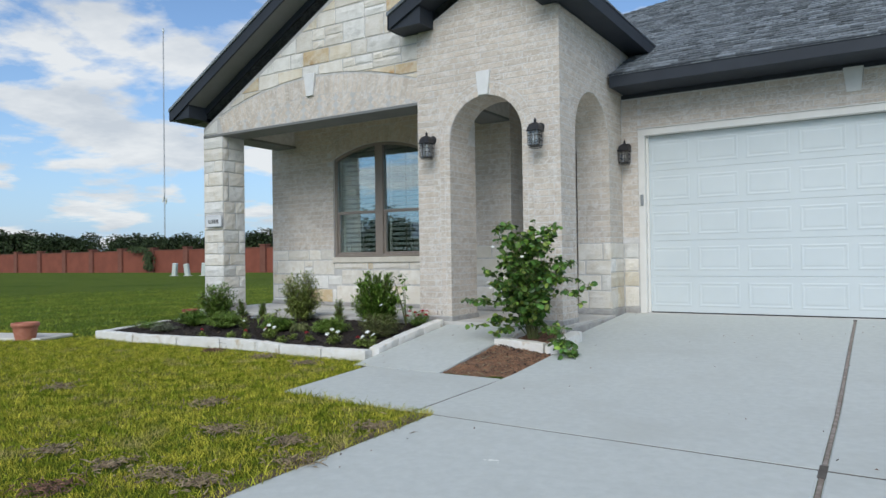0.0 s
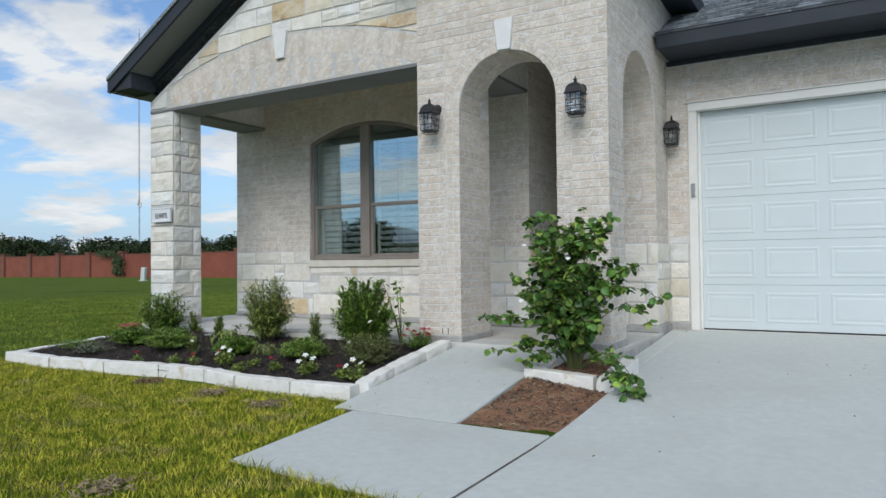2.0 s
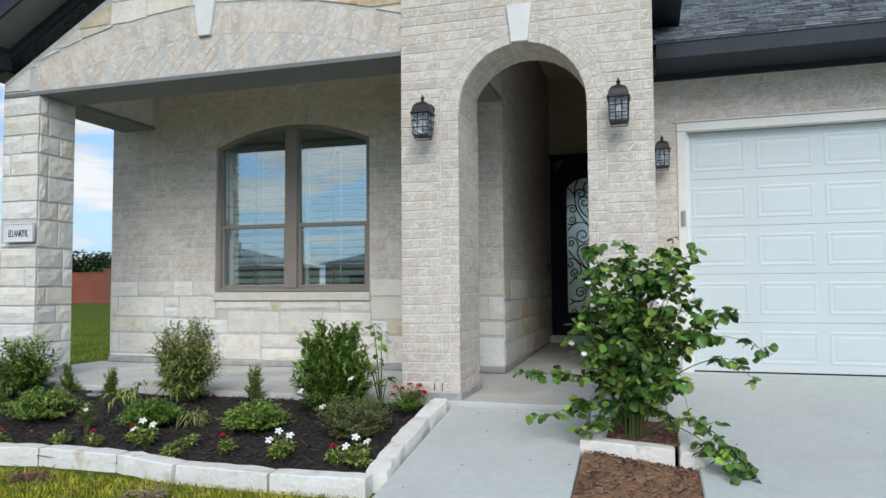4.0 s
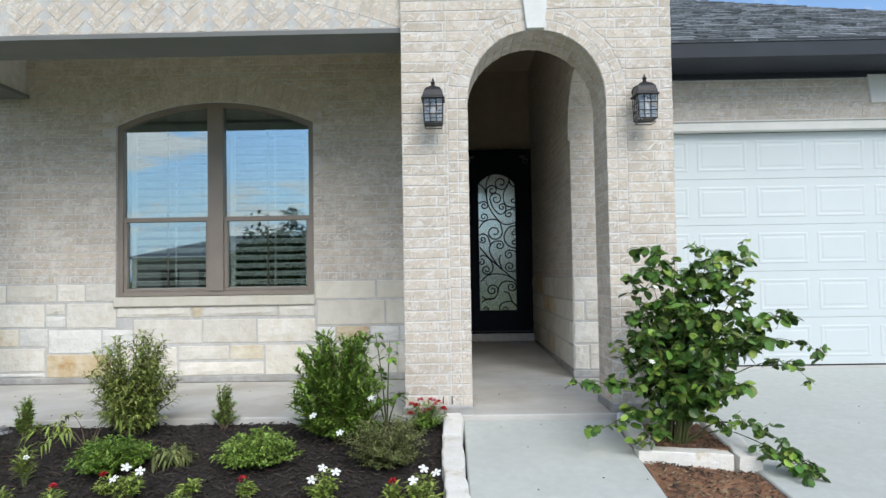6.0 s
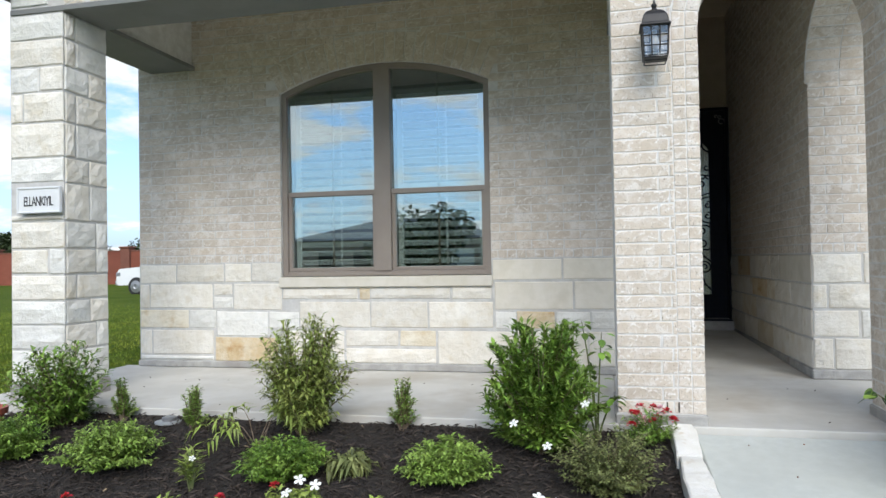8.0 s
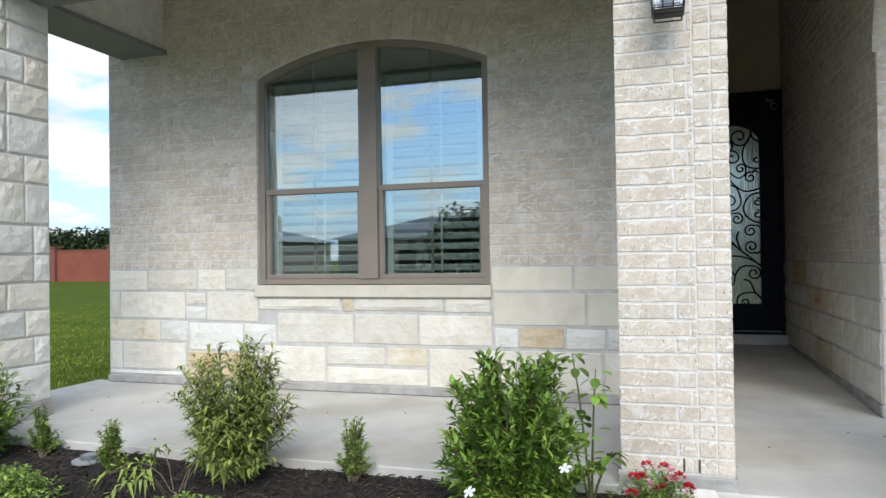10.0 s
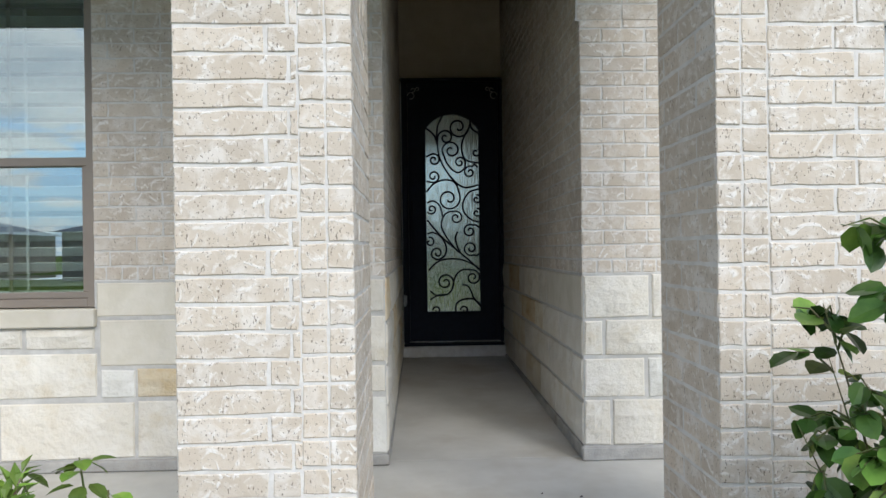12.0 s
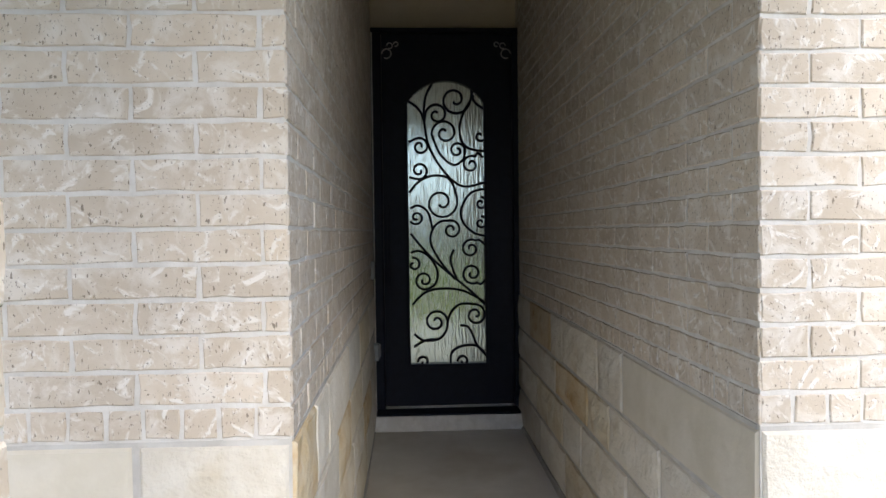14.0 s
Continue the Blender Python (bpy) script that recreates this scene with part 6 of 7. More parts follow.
crown = Vector((0.05, -0.27, 0.70))
for k in range(22):
    turn, up = k * 2.4, 1 - 2 * ((k + 0.5) / 22) ** 1.25
    flat = math.sqrt(1 - up * up)
    r = rnd.uniform(0.72, 1.0)
    tip = crown + Vector((0.36 * flat * math.cos(turn) * r, 0.30 * flat * math.sin(turn) * r, 0.44 * up * r))
    tip.z = max(tip.z, 0.26)
    foot = Vector((0.05 * math.cos(turn), 0.04 * math.sin(turn), 0))
    limb([foot, (tip.x * 0.18, tip.y * 0.25, tip.z * 0.36), (tip.x * 0.55, tip.y * 0.65, tip.z * 0.74), tip], 0.42, 24, 0.14, 6)
for q in range(7):
    turn = q * 0.9
    tip = crown + Vector((0.30 * math.cos(turn), 0.22 * math.sin(turn), 0.38 + 0.10 * rnd.random()))
    limb([(0, 0, 0.3), (tip.x * 0.5, tip.y * 0.6, tip.z * 0.7), tip], 0.7, 9, 0.09, 5, 0.004)
limb([(0.02, 0, 0), (0.1, -0.10, 0.42), (0.34, -0.26, 0.72), (0.52, -0.30, 0.78)], 0.55, 20, 0.12, 5)
limb([(0.02, 0, 0), (0.14, -0.10, 0.46), (0.48, -0.28, 0.68), (0.74, -0.32, 0.56)], 0.5, 13, 0.09, 4, 0.005)
limb([(0.02, 0, 0), (0.20, -0.12, 0.40), (0.50, -0.30, 0.56), (0.66, -0.34, 0.40)], 0.55, 8, 0.08, 4, 0.005)
limb([(0.02, 0, 0), (0.20, -0.10, 0.17), (0.42, -0.28, 0.15), (0.62, -0.40, -0.06)], 0.35, 30, 0.12, 5)
limb([(0.02, 0, 0), (0.22, -0.14, 0.14), (0.44, -0.36, 0.05), (0.52, -0.46, -0.04)], 0.5, 12, 0.10, 4, 0.005)
limb([(-0.02, 0, 0), (-0.14, -0.10, 0.34), (-0.34, -0.24, 0.42), (-0.60, -0.26, 0.40)], 0.5, 15, 0.10, 5, 0.006)
limb([(-0.02, 0, 0), (-0.14, -0.10, 0.20), (-0.30, -0.20, 0.24), (-0.52, -0.24, 0.14)], 0.4, 20, 0.11, 5, 0.006)
limb([(-0.02, 0, 0), (-0.10, -0.12, 0.16), (-0.20, -0.22, 0.14), (-0.30, -0.28, 0.06)], 0.4, 12, 0.10, 5, 0.005)
for tip in ((-0.27, -0.04, 1.02), (-0.30, 0.0, 0.78), (-0.27, -0.03, 0.52), (-0.20, 0.06, 0.90), (-0.33, -0.10, 0.62)):
    limb([(-0.02, 0, 0), (tip[0] * 0.3, tip[1] * 0.3, tip[2] * 0.4), (tip[0] * 0.75, tip[1] * 0.8, tip[2] * 0.8), tip], 0.5, 10, 0.11, 5, 0.005)
for k in range(14):
    turn = rnd.uniform(0, math.tau)
    add_tube(bm, [(0.06 * math.cos(turn), 0.05 * math.sin(turn), 0), (0.05 * math.cos(turn + 0.5), 0.04 * math.sin(turn) - 0.05, 0.3), (0.1 * math.cos(turn + 1), -0.15, 0.62)], 0.004, 5, cap=False)
part("stem", bm, M["stem"], big, fix=False, kind="stuff")
for key, (vs, fs) in leaves.items():
    mesh_part("foliage", vs, fs, M[key], big, kind="stuff")
blossoms("petal_white", [(-0.25, -0.42, 0.55), (-0.22, -0.42, 0.95), (0.16, -0.56, 0.85), (-0.33, -0.32, 0.60)], 0.017, 6)(big, rnd)

pot = thing("flower_pot", (-4.08, -0.40, bed_z(-4.08, -0.40) - 0.01), "terracotta flower pot sitting in the bed behind a shrub", "flower pot")
bm = bmesh.new()
add_lathe(bm, [(0.075, 0), (0.10, 0.12), (0.118, 0.125), (0.12, 0.16), (0.105, 0.16), (0.095, 0.13)], 24)
part("body", bm, M["darkterra"], pot, smooth=False)
pot2 = thing("flower_pot", (-5.32, -2.02, 0.0), "large empty terracotta pot standing on the lawn by a slab", "flower pot")
bm = bmesh.new()
add_lathe(bm, [(0.115, 0), (0.122, 0.02), (0.148, 0.17), (0.162, 0.175), (0.170, 0.20), (0.162, 0.228), (0.15, 0.228), (0.13, 0.16), (0.10, 0.08)], 32)
part("body", bm, M["terracotta"], pot2, smooth=False)
cover = thing("concrete_pad", (-5.9, -1.95, -0.02), "low weathered concrete cover in the grass", "concrete pad")
bm = bmesh.new()
add_box(bm, -0.9, 0.75, -0.32, 0.32, -0.02, 0.045, 0.015)
bmesh.ops.rotate(bm, verts=bm.verts, matrix=Matrix.Rotation(radians(22), 3, "Z"))
part("slab", bm, M["footing_pale"], cover)
spot = thing("ground_light", on_bed(-3.02, -0.17), "round grey low ground light on the mulch", "garden light")
bm = bmesh.new()
add_lathe(bm, [(0.045, 0), (0.075, 0.012), (0.075, 0.022), (0.05, 0.026)], 20)
part("base", bm, M["grey"], spot)
bm = bmesh.new()
add_lathe(bm, [(0.042, 0.027), (0.042, 0.045), (0.03, 0.05)], 20, (0.01, 0, 0))
part("cap", bm, M["steel"], spot)

# ---- grass ----
rng = np.random.default_rng(4)


def turf(name, count, x0, x1, y0, y1, h, w, mat, keep, seed_parent=None):
    x, y = rng.uniform(x0, x1, count), rng.uniform(y0, y1, count)
    clump = np.array([noise.noise(Vector((a * 2.2, b * 2.2, 5))) for a, b in zip(x[::8], y[::8])]).repeat(8)[:count]
    ok = np.array([keep(a, b) for a, b in zip(x, y)])
    x, y, clump = x[ok], y[ok], clump[ok]
    n = len(x)
    z = np.array([lawn_z(a, b) for a, b in zip(x, y)]) - 0.003
    a = rng.uniform(0, 2 * np.pi, n)
    hh = h * (0.6 + 0.7 * rng.random(n)) * (1 + 0.9 * clump)
    lean = hh * rng.uniform(0.2, 1.3, n)
    la = rng.uniform(0, 2 * np.pi, n)
    ww = w * rng.uniform(0.7, 1.3, n)
    dx, dy, lx, ly = np.cos(a) * ww, np.sin(a) * ww, np.cos(la) * lean, np.sin(la) * lean
    v = np.stack([np.stack([x - dx, y - dy, z], 1), np.stack([x + dx, y + dy, z], 1),
                  np.stack([x + lx * 0.4 + dx * 0.7, y + ly * 0.4 + dy * 0.7, z + hh * 0.62], 1), np.stack([x + lx * 0.4 - dx * 0.7, y + ly * 0.4 - dy * 0.7, z + hh * 0.62], 1),
                  np.stack([x + lx, y + ly, z + hh], 1)], 1).reshape(-1, 3)
    b = np.arange(n) * 5
    me = bpy.data.meshes.new(name)
    quads = np.stack([b, b + 1, b + 2, b + 3], 1)
    tris = np.stack([b + 3, b + 2, b + 4], 1)
    me.from_pydata(v.tolist(), [], quads.tolist() + tris.tolist())
    me.materials.append(mat)
    return tagged(new(name, me), "mown yellow-green grass with dry straw-coloured patches", "grass", kind="stuff")


DEAD = ((-0.5, -1.9), (-2.6, -4.6), (-4.2, -3.4), (-1.2, -1.75), (-1.6, -3.63), (0.29, -4.7), (0.83, -4.71), (0.91, -5.08), (1.19, -4.68),
        (1.49, -4.67), (1.31, -3.95), (1.58, -3.50), (0.77, -3.96), (-2.15, -1.62), (1.62, -4.2), (0.5, -5.6), (0.1, -3.5))
thinned = random.Random(12)


def worn(x, y):
    """Whether a blade is missing here: the grass is sparse over the dead spots."""
    return any(abs(x - a) < 0.2 and (x - a) ** 2 + (y - b) ** 2 * 2 < 0.022 for a, b in DEAD) and thinned.random() < 0.8


def on_lawn(x, y):
    if x > 1.70 or (x > 0.12 + 0.12 * (-1.74 - y) and y > -2.93 - 0.05 * (x > 1)):
        return False
    if y > -1.47 and x > -4.75 - 0.24 * (y + 1.4):
        return False
    if abs(x + 5.9) < 0.95 and abs(y + 1.95 - 0.4 * (x + 5.9)) < 0.36:
        return False
    return True


turf("grass", 400000, -6.5, 1.78, -7.5, -1.3, 0.029, 0.0019, M["blade"], lambda x, y: on_lawn(x, y) and not worn(x, y) or (1.65 < x < 1.72 and y < -3.05))
thin = random.Random(15)
turf("grass", 70000, -14, -6.4, -7.5, -1.5, 0.034, 0.0034, M["blade"], on_lawn)
turf("field_grass", 190000, -20, -4.6, -1.55, 15.0, 0.030, 0.005, M["fieldblade"], lambda x, y: on_lawn(x, y) and thin.random() < min(1.0, (15.0 - y) / 12.0) * min(1.0, (x + 20.0) / 5.0))
turf("dry_thatch", 60000, -6.0, 1.8, -7.0, -1.42, 0.022, 0.0022, M["straw"], lambda x, y: on_lawn(x, y) and (noise.noise(Vector((x * 2.6, y * 2.6, 9))) > 0.20 + 0.28 * noise.noise(Vector((x * 9, y * 9, 2))) or y > -1.65))
turf("edge_grass", 9000, -0.3, 1.80, -7.5, -1.5, 0.06, 0.003, M["blade"],
     lambda x, y: (abs(x - 1.68) < 0.05 and y < -3.0) or (abs(y + 2.98 + 0.06 * x) < 0.06 and 0.2 < x < 1.6) or (abs(x - 0.10 - 0.12 * (-1.74 - y)) < 0.03 and -2.9 < y < -1.75))
debris = thing("lawn_debris", label="small clumps of dark dead grass on the lawn", category="dead grass", kind="stuff")
for k, (x, y) in enumerate(DEAD):
    chips("dead_grass", 300, lambda r, x=x, y=y: (x + r.gauss(0, 0.13) * r.random(), y + r.gauss(0, 0.08) * (0.3 + r.random())), lawn_z, M["chip_red"] if k % 6 == 1 else M["straw"], debris, (0.02, 0.06), 80 + k, 0.018)
strip = sheet("earth_strip", 1.62, 1.71, -8, -3.06, 2, 30, lambda x, y: lawn_z(x, y) + 0.012, M["earthline"])

# ---- distance: red wall, trees, mast, boxes, pick-up ----
wall_e = thing("red_fence_wall", (0, 34.6, -0.15), "long red-brown panelled masonry wall with raised posts along the field", "fence")
px0, pitch = -124.2, 4.98
count = 26
for k in range(count):
    x = px0 + k * pitch
    box("post", x - 0.32, x + 0.32, -0.3, 0.3, 0, 2.42, M["fencepost"], wall_e, 0.03)
    box("post_cap", x - 0.38, x + 0.38, -0.36, 0.36, 2.421, 2.52, M["fencepost"], wall_e, 0.02)
    box("panel", x + 0.322, x + pitch - 0.322, -0.1, 0.1, 0, 2.2, M["fence"], wall_e, 0.0)
    box("coping", x + 0.322, x + pitch - 0.322, -0.14, 0.14, 2.201, 2.28, M["fencepost"], wall_e, 0.01)


vine = thing("wall_vine", (-54.6, 34.15, 0.0), "dark green creeper climbing over a post of the red wall", "creeper")
rnd = random.Random(31)
vs, fs = [], []
for k in range(420):
    s_ = rnd.random()
    p = Vector((rnd.gauss(0, 0.28) - (2.6 * rnd.random() if s_ > 0.8 else 0.0), rnd.uniform(-0.12, 0.08), 0.35 + 2.1 * s_))
    leaf_faces(vs, fs, p, Vector((rnd.uniform(-1, 1), -0.3, rnd.uniform(-1, 0.2))).normalized(), Vector((0, -1, 0.2)), 0.26, 0.22, 0.2, 0.3)
mesh_part("foliage", vs, fs, M["leaf_dark"], vine, kind="stuff")
part("stem", add_tube(bmesh.new(), [(0, 0.05, -0.1), (0.08, 0.0, 1.0), (-0.05, 0.02, 1.9), (-0.7, 0.02, 2.3)], [0.04, 0.03, 0.02, 0.01], 5), M["bark"], vine)


def far_tree(seed, h, r):
    rnd = random.Random(seed)
    e = thing("tree", (0, 0, 0), "dark green broadleaf tree in the distant tree line", "tree", "distant tree line")
    bm = bmesh.new()
    add_tube(bm, [(0, 0, -0.3), (0.1, 0, h * 0.3), (0, 0.1, h * 0.6)], [0.3, 0.22, 0.1], 6)
    for k in range(4):
        a = k * 1.7
        add_tube(bm, [(0, 0, h * 0.3), (r * 0.5 * math.cos(a), r * 0.5 * math.sin(a), h * 0.6)], [0.14, 0.05], 5)
    part("trunk", bm, M["bark"], e, fix=False)
    vs, fs = [], []
    blobs = [(rnd.uniform(-r, r) * 0.75, rnd.uniform(-r, r) * 0.75, h * rnd.uniform(0.25, 0.82), r * rnd.uniform(0.28, 0.5)) for _ in range(16)]
    for bx, by, bz, br in blobs:
        for _ in range(130):
            d = Vector((rnd.gauss(0, 1), rnd.gauss(0, 1), rnd.gauss(0, 1))).normalized()
            p = Vector((bx, by, bz)) + d * br * rnd.uniform(0.75, 1.08)
            leaf_faces(vs, fs, p, (d + Vector((rnd.uniform(-1, 1), rnd.uniform(-1, 1), rnd.uniform(-1, 0.5)))).normalized(), Vector((0, 0, 1)), 0.55, 0.42, 0.2, 0.3)
    mesh_part("crown", vs, fs, M["leaf_dark"], e, kind="stuff")
    return e


models = [far_tree(s, 7.6, 3.6) for s in (1, 2, 3)]
rnd = random.Random(8)
for k in range(78):
    x = -222 + k * 2.9 + rnd.uniform(-1, 1)
    y = 66 + rnd.uniform(-4, 8)
    dist = math.hypot(x, y)
    s = max(0.75, dist / 160) * rnd.uniform(0.85, 1.12)
    c = models[k % 3]
    if k > 2:
        c = copy_thing(models[k % 3], pose(0, 0, 0))
    c.matrix_basis = pose(x, y, -0.4, 0, 0, rnd.uniform(0, 360)) @ Matrix.Diagonal((s * 1.15, s * 1.15, s, 1))
mast = thing("radio_mast", (-280, 200, 0), "tall thin guyed radio mast far behind the trees", "mast")
bm = bmesh.new()
for k in range(3):
    a = k * math.tau / 3
    add_tube(bm, [(0.28 * math.cos(a), 0.28 * math.sin(a), 0), (0.22 * math.cos(a), 0.22 * math.sin(a), 111)], 0.09, 4)
for k in range(70):
    a, b = (k % 3) * math.tau / 3, ((k + 1) % 3) * math.tau / 3
    add_tube(bm, [(0.26 * math.cos(a), 0.26 * math.sin(a), k * 1.58), (0.26 * math.cos(b), 0.26 * math.sin(b), (k + 1) * 1.58)], 0.05, 3)
part("lattice", bm, M["steel"], mast, fix=False)
for dx, z in ((-1.2, 30), (1.2, 30), (-0.6, 31), (0.8, 29), (0, 110)):
    box("antenna", dx - 0.3, dx + 0.3, -0.3, 0.3, z - 0.8, z + 0.8, M["petal_white"], mast, 0.05)
box("platform", -1.3, 1.3, -0.1, 0.1, 29.6, 29.8, M["steel"], mast, 0.02)

for k, (x, y, h, lean) in enumerate(((-38.4, 24.9, 1.0, 5), (-37.3, 25.2, 0.95, -8), (-36.1, 25.6, 1.0, 4))):
    e = thing("utility_pedestal", (x, y, -0.1), "whitish utility pedestal leaning on the grass before the red wall", "utility box", "utility pedestals in the field", rz=20)
    bm = bmesh.new()
    add_box(bm, -0.16, 0.16, -0.15, 0.15, 0, h, 0.04)
    bmesh.ops.rotate(bm, verts=bm.verts, matrix=Matrix.Rotation(radians(lean), 3, "Y"))
    part("cabinet", bm, M["palegreen"], e)
    box("base", -0.25, 0.25, -0.22, 0.22, 0.0, 0.12, M["slab"], e, 0.02)

truck = thing("pickup_truck", (-19.9, 22.0, -0.1), "white pick-up truck parked on the field", "truck")
body = [(0, 0.55), (0.02, 0.95), (0.15, 1.12), (1.35, 1.22), (2.0, 1.78), (3.5, 1.80), (3.75, 1.25), (5.7, 1.22), (5.75, 0.6), (5.6, 0.5), (0.1, 0.45)]
bm = bmesh.new()
prism("", body, "y", -0.92, 0.92, None, bm=bm)
part("body", bm, M["carpaint"], truck)
for s in (-0.925, 0.905):
    prism("side_window", [(1.55, 1.26), (2.08, 1.70), (3.38, 1.72), (3.55, 1.26)], "y", s, s + 0.02, M["darkglass"], truck)
box("mirror", 1.55, 1.75, -1.15, -0.93, 1.25, 1.42, M["tyre"], truck, 0.02)
box("bumper", -0.12, 0.05, -0.85, 0.85, 0.45, 0.66, M["steel"], truck, 0.03)
box("headlight", -0.01, 0.2, -0.935, -0.7, 0.82, 0.98, M["steel"], truck, 0.02)
for x in (0.95, 4.6):
    for y in (-0.95, 0.72):
        bm = bmesh.new()
        add_lathe(bm, [(0.28, 0), (0.38, 0.02), (0.40, 0.06), (0.40, 0.19), (0.38, 0.23), (0.28, 0.23)], 24)
        bmesh.ops.rotate(bm, verts=bm.verts, matrix=Matrix.Rotation(radians(-90), 3, "X"))
        bmesh.ops.translate(bm, verts=bm.verts, vec=(x, y, 0.40))
        wheel = part("wheel", bm, M["tyre"], truck)
        bm = bmesh.new()
        add_lathe(bm, [(0.24, 0), (0.25, 0.02), (0.10, 0.05), (0.06, 0.02)], 16)
        bmesh.ops.rotate(bm, verts=bm.verts, matrix=Matrix.Rotation(radians(90), 3, "X"))
        bmesh.ops.translate(bm, verts=bm.verts, vec=(x, y - 0.004 if y < 0 else y + 0.29, 0.40))
        part("rim", bm, M["steel"], wheel)

# ---- across the street, seen in the window's reflection ----
street = thing("street", label="asphalt street before the house", category="street", kind="structure")
box("road_surface", -60, 39, -21, -14, -0.5, -0.24, M["asphalt"], street, 0)
for k, (x, w) in enumerate(((-34, 15), (-14, 14), (6, 14), (26, 14))):
    e = thing("neighbour_house", (x, -42, -0.4), "single-storey brick house with a dark hip roof across the street", "house", "houses across the street")
    box("wall", -w / 2, w / 2, -5, 5, 0, 3.0, M["housewall"], e, 0)
    bm = bmesh.new()
    b = [bm.verts.new(p) for p in ((-w / 2 - 0.5, -5.5, 3), (w / 2 + 0.5, -5.5, 3), (w / 2 + 0.5, 5.5, 3), (-w / 2 - 0.5, 5.5, 3))]
    t = [bm.verts.new((-w / 2 + 5, 0, 4.7)), bm.verts.new((w / 2 - 5, 0, 4.7))]
    for f in ((b[0], b[1], t[1], t[0]), (b[2], b[3], t[0], t[1]), (b[1], b[2], t[1]), (b[3], b[0], t[0]), b[::-1]):
        bm.faces.new(f)
    part("roof", bm, M["shingle"], e)
    box("garage_door", 1.0, 5.6, 5.002, 5.06, 0, 2.3, M["white"], e, 0)
    for wx in (-4.5, -2.0):
        box("window", wx - 0.6, wx + 0.6, 5.002, 5.05, 0.9, 2.2, M["darkglass"], e, 0)
for x, y, s in ((-9.5, -30, 0.60), (-12, -33, 0.52), (-3, -31, 0.45), (12, -30, 0.6), (-26, -30, 0.6)):
    c = copy_thing(models[0], pose(x, y, -0.3, 0, 0, 40 * s))
    c.matrix_basis = pose(x, y, -0.3, 0, 0, 400 * s) @ Matrix.Diagonal((s, s, s, 1))
    tagged(c, "street tree standing before the houses opposite", group="street trees")
lamp = thing("street_lamp", (-1.5, -22, -0.3), "tall grey street lamp with a curved arm", "street lamp")
bm = bmesh.new()
add_tube(bm, [(0, 0, 0), (0, 0, 5.6), (0.2, 0, 6.3), (0.9, 0, 6.7), (1.6, 0, 6.75)], [0.09, 0.07, 0.06, 0.05, 0.05], 8)
part("pole", bm, M["steel"], lamp)
box("head", 1.5, 2.1, -0.13, 0.13, 6.68, 6.82, M["grey"], lamp, 0.03)

# ---- masonry pieces ----
rows = [
    (0.325, 0.375, (-4.46, -3.74), "p"),
    (0.375, 0.595, (-4.46, -4.34, -3.74), "cc"), (0.325, 0.535, (-3.74, -3.15), "o"), (0.535, 0.75, (-3.72, -3.24), "p"),
    (0.60, 0.765, (-4.46, -3.98, -3.72), "bp"), (0.60, 0.75, (-3.24, -2.96), "p"), (0.325, 0.535, (-3.15, -3.07), "p"),
    (0.770, 0.985, (-4.46, -4.36, -3.75), "cc"), (0.770, 0.875, (-3.75, -3.56), "p"), (0.880, 0.985, (-3.75, -3.56), "c"), (0.755, 0.985, (-3.56, -3.11), "c"),
    (0.990, 1.155, (-4.46, -4.10, -3.64, -3.39, -3.11), "cccc"),
    (0.325, 0.595, (-3.07, -2.56), "c"), (0.46, 0.60, (-2.56, -2.10), "c"), (0.325, 0.455, (-2.56, -1.79), "c"), (0.46, 0.60, (-2.10, -1.79), "b"), (0.325, 0.60, (-1.79, -1.16), "c"),
    (0.61, 0.83, (-2.96, -2.34, -1.86, -1.33), "ccc"), (0.84, 0.945, (-3.11, -2.44, -2.34, -1.67, -1.345), "cocc"),
    (0.985, 1.155, (-1.345, -0.80, -0.30, 0.004), "ssc"), (0.755, 0.98, (-1.33, -0.72, -0.15, 0.004), "ssc"),
    (0.61, 0.75, (-1.33, -1.16, -0.86, -0.60, -0.30, 0.004), "poppc"), (0.325, 0.60, (-1.16, -0.62, -0.28, 0.004), "ccp")]
lay(win_wall, front(W), rows_to_stones(rows), limit=300)
field = courses(-4.46, 0.004, 1.225, 3.3)
cap = courses(-4.46, 0.004, 1.158, 1.224, 0.072, 0.066)
head = [q for q in window_arch.voussoirs(0.245, 0.078)]
big_opening = Opening(-2.232, 0.885, 2.57, 0.20, foot=1.03, ring=0.0)


def outside_head(polys):
    out = []
    for p in polys:
        cu, cv = centre(p)
        d = math.hypot(cu - window_arch.c, cv - window_arch.cz)
        if abs(cu - window_arch.c) < 0.97 and window_arch.r - 0.05 < d < window_arch.r + 0.25 and cv > 2.5:
            if d > window_arch.r + 0.16:
                du, dv = (cu - window_arch.c) / d, (cv - window_arch.cz) / d
                p = clip(p, du, dv, du * window_arch.c + dv * window_arch.cz + window_arch.r + 0.252)
                if len(p) > 2 and area(p) > 4e-4:
                    out.append(p)
            continue
        out.append(p)
    return out


wall_bricks = outside_head(cut_all(field, big_opening)) + cut_all(cap, big_opening) + head
lay(win_wall, front(W), bricks(wall_bricks), near=(-1.0, 0.0), limit=300)

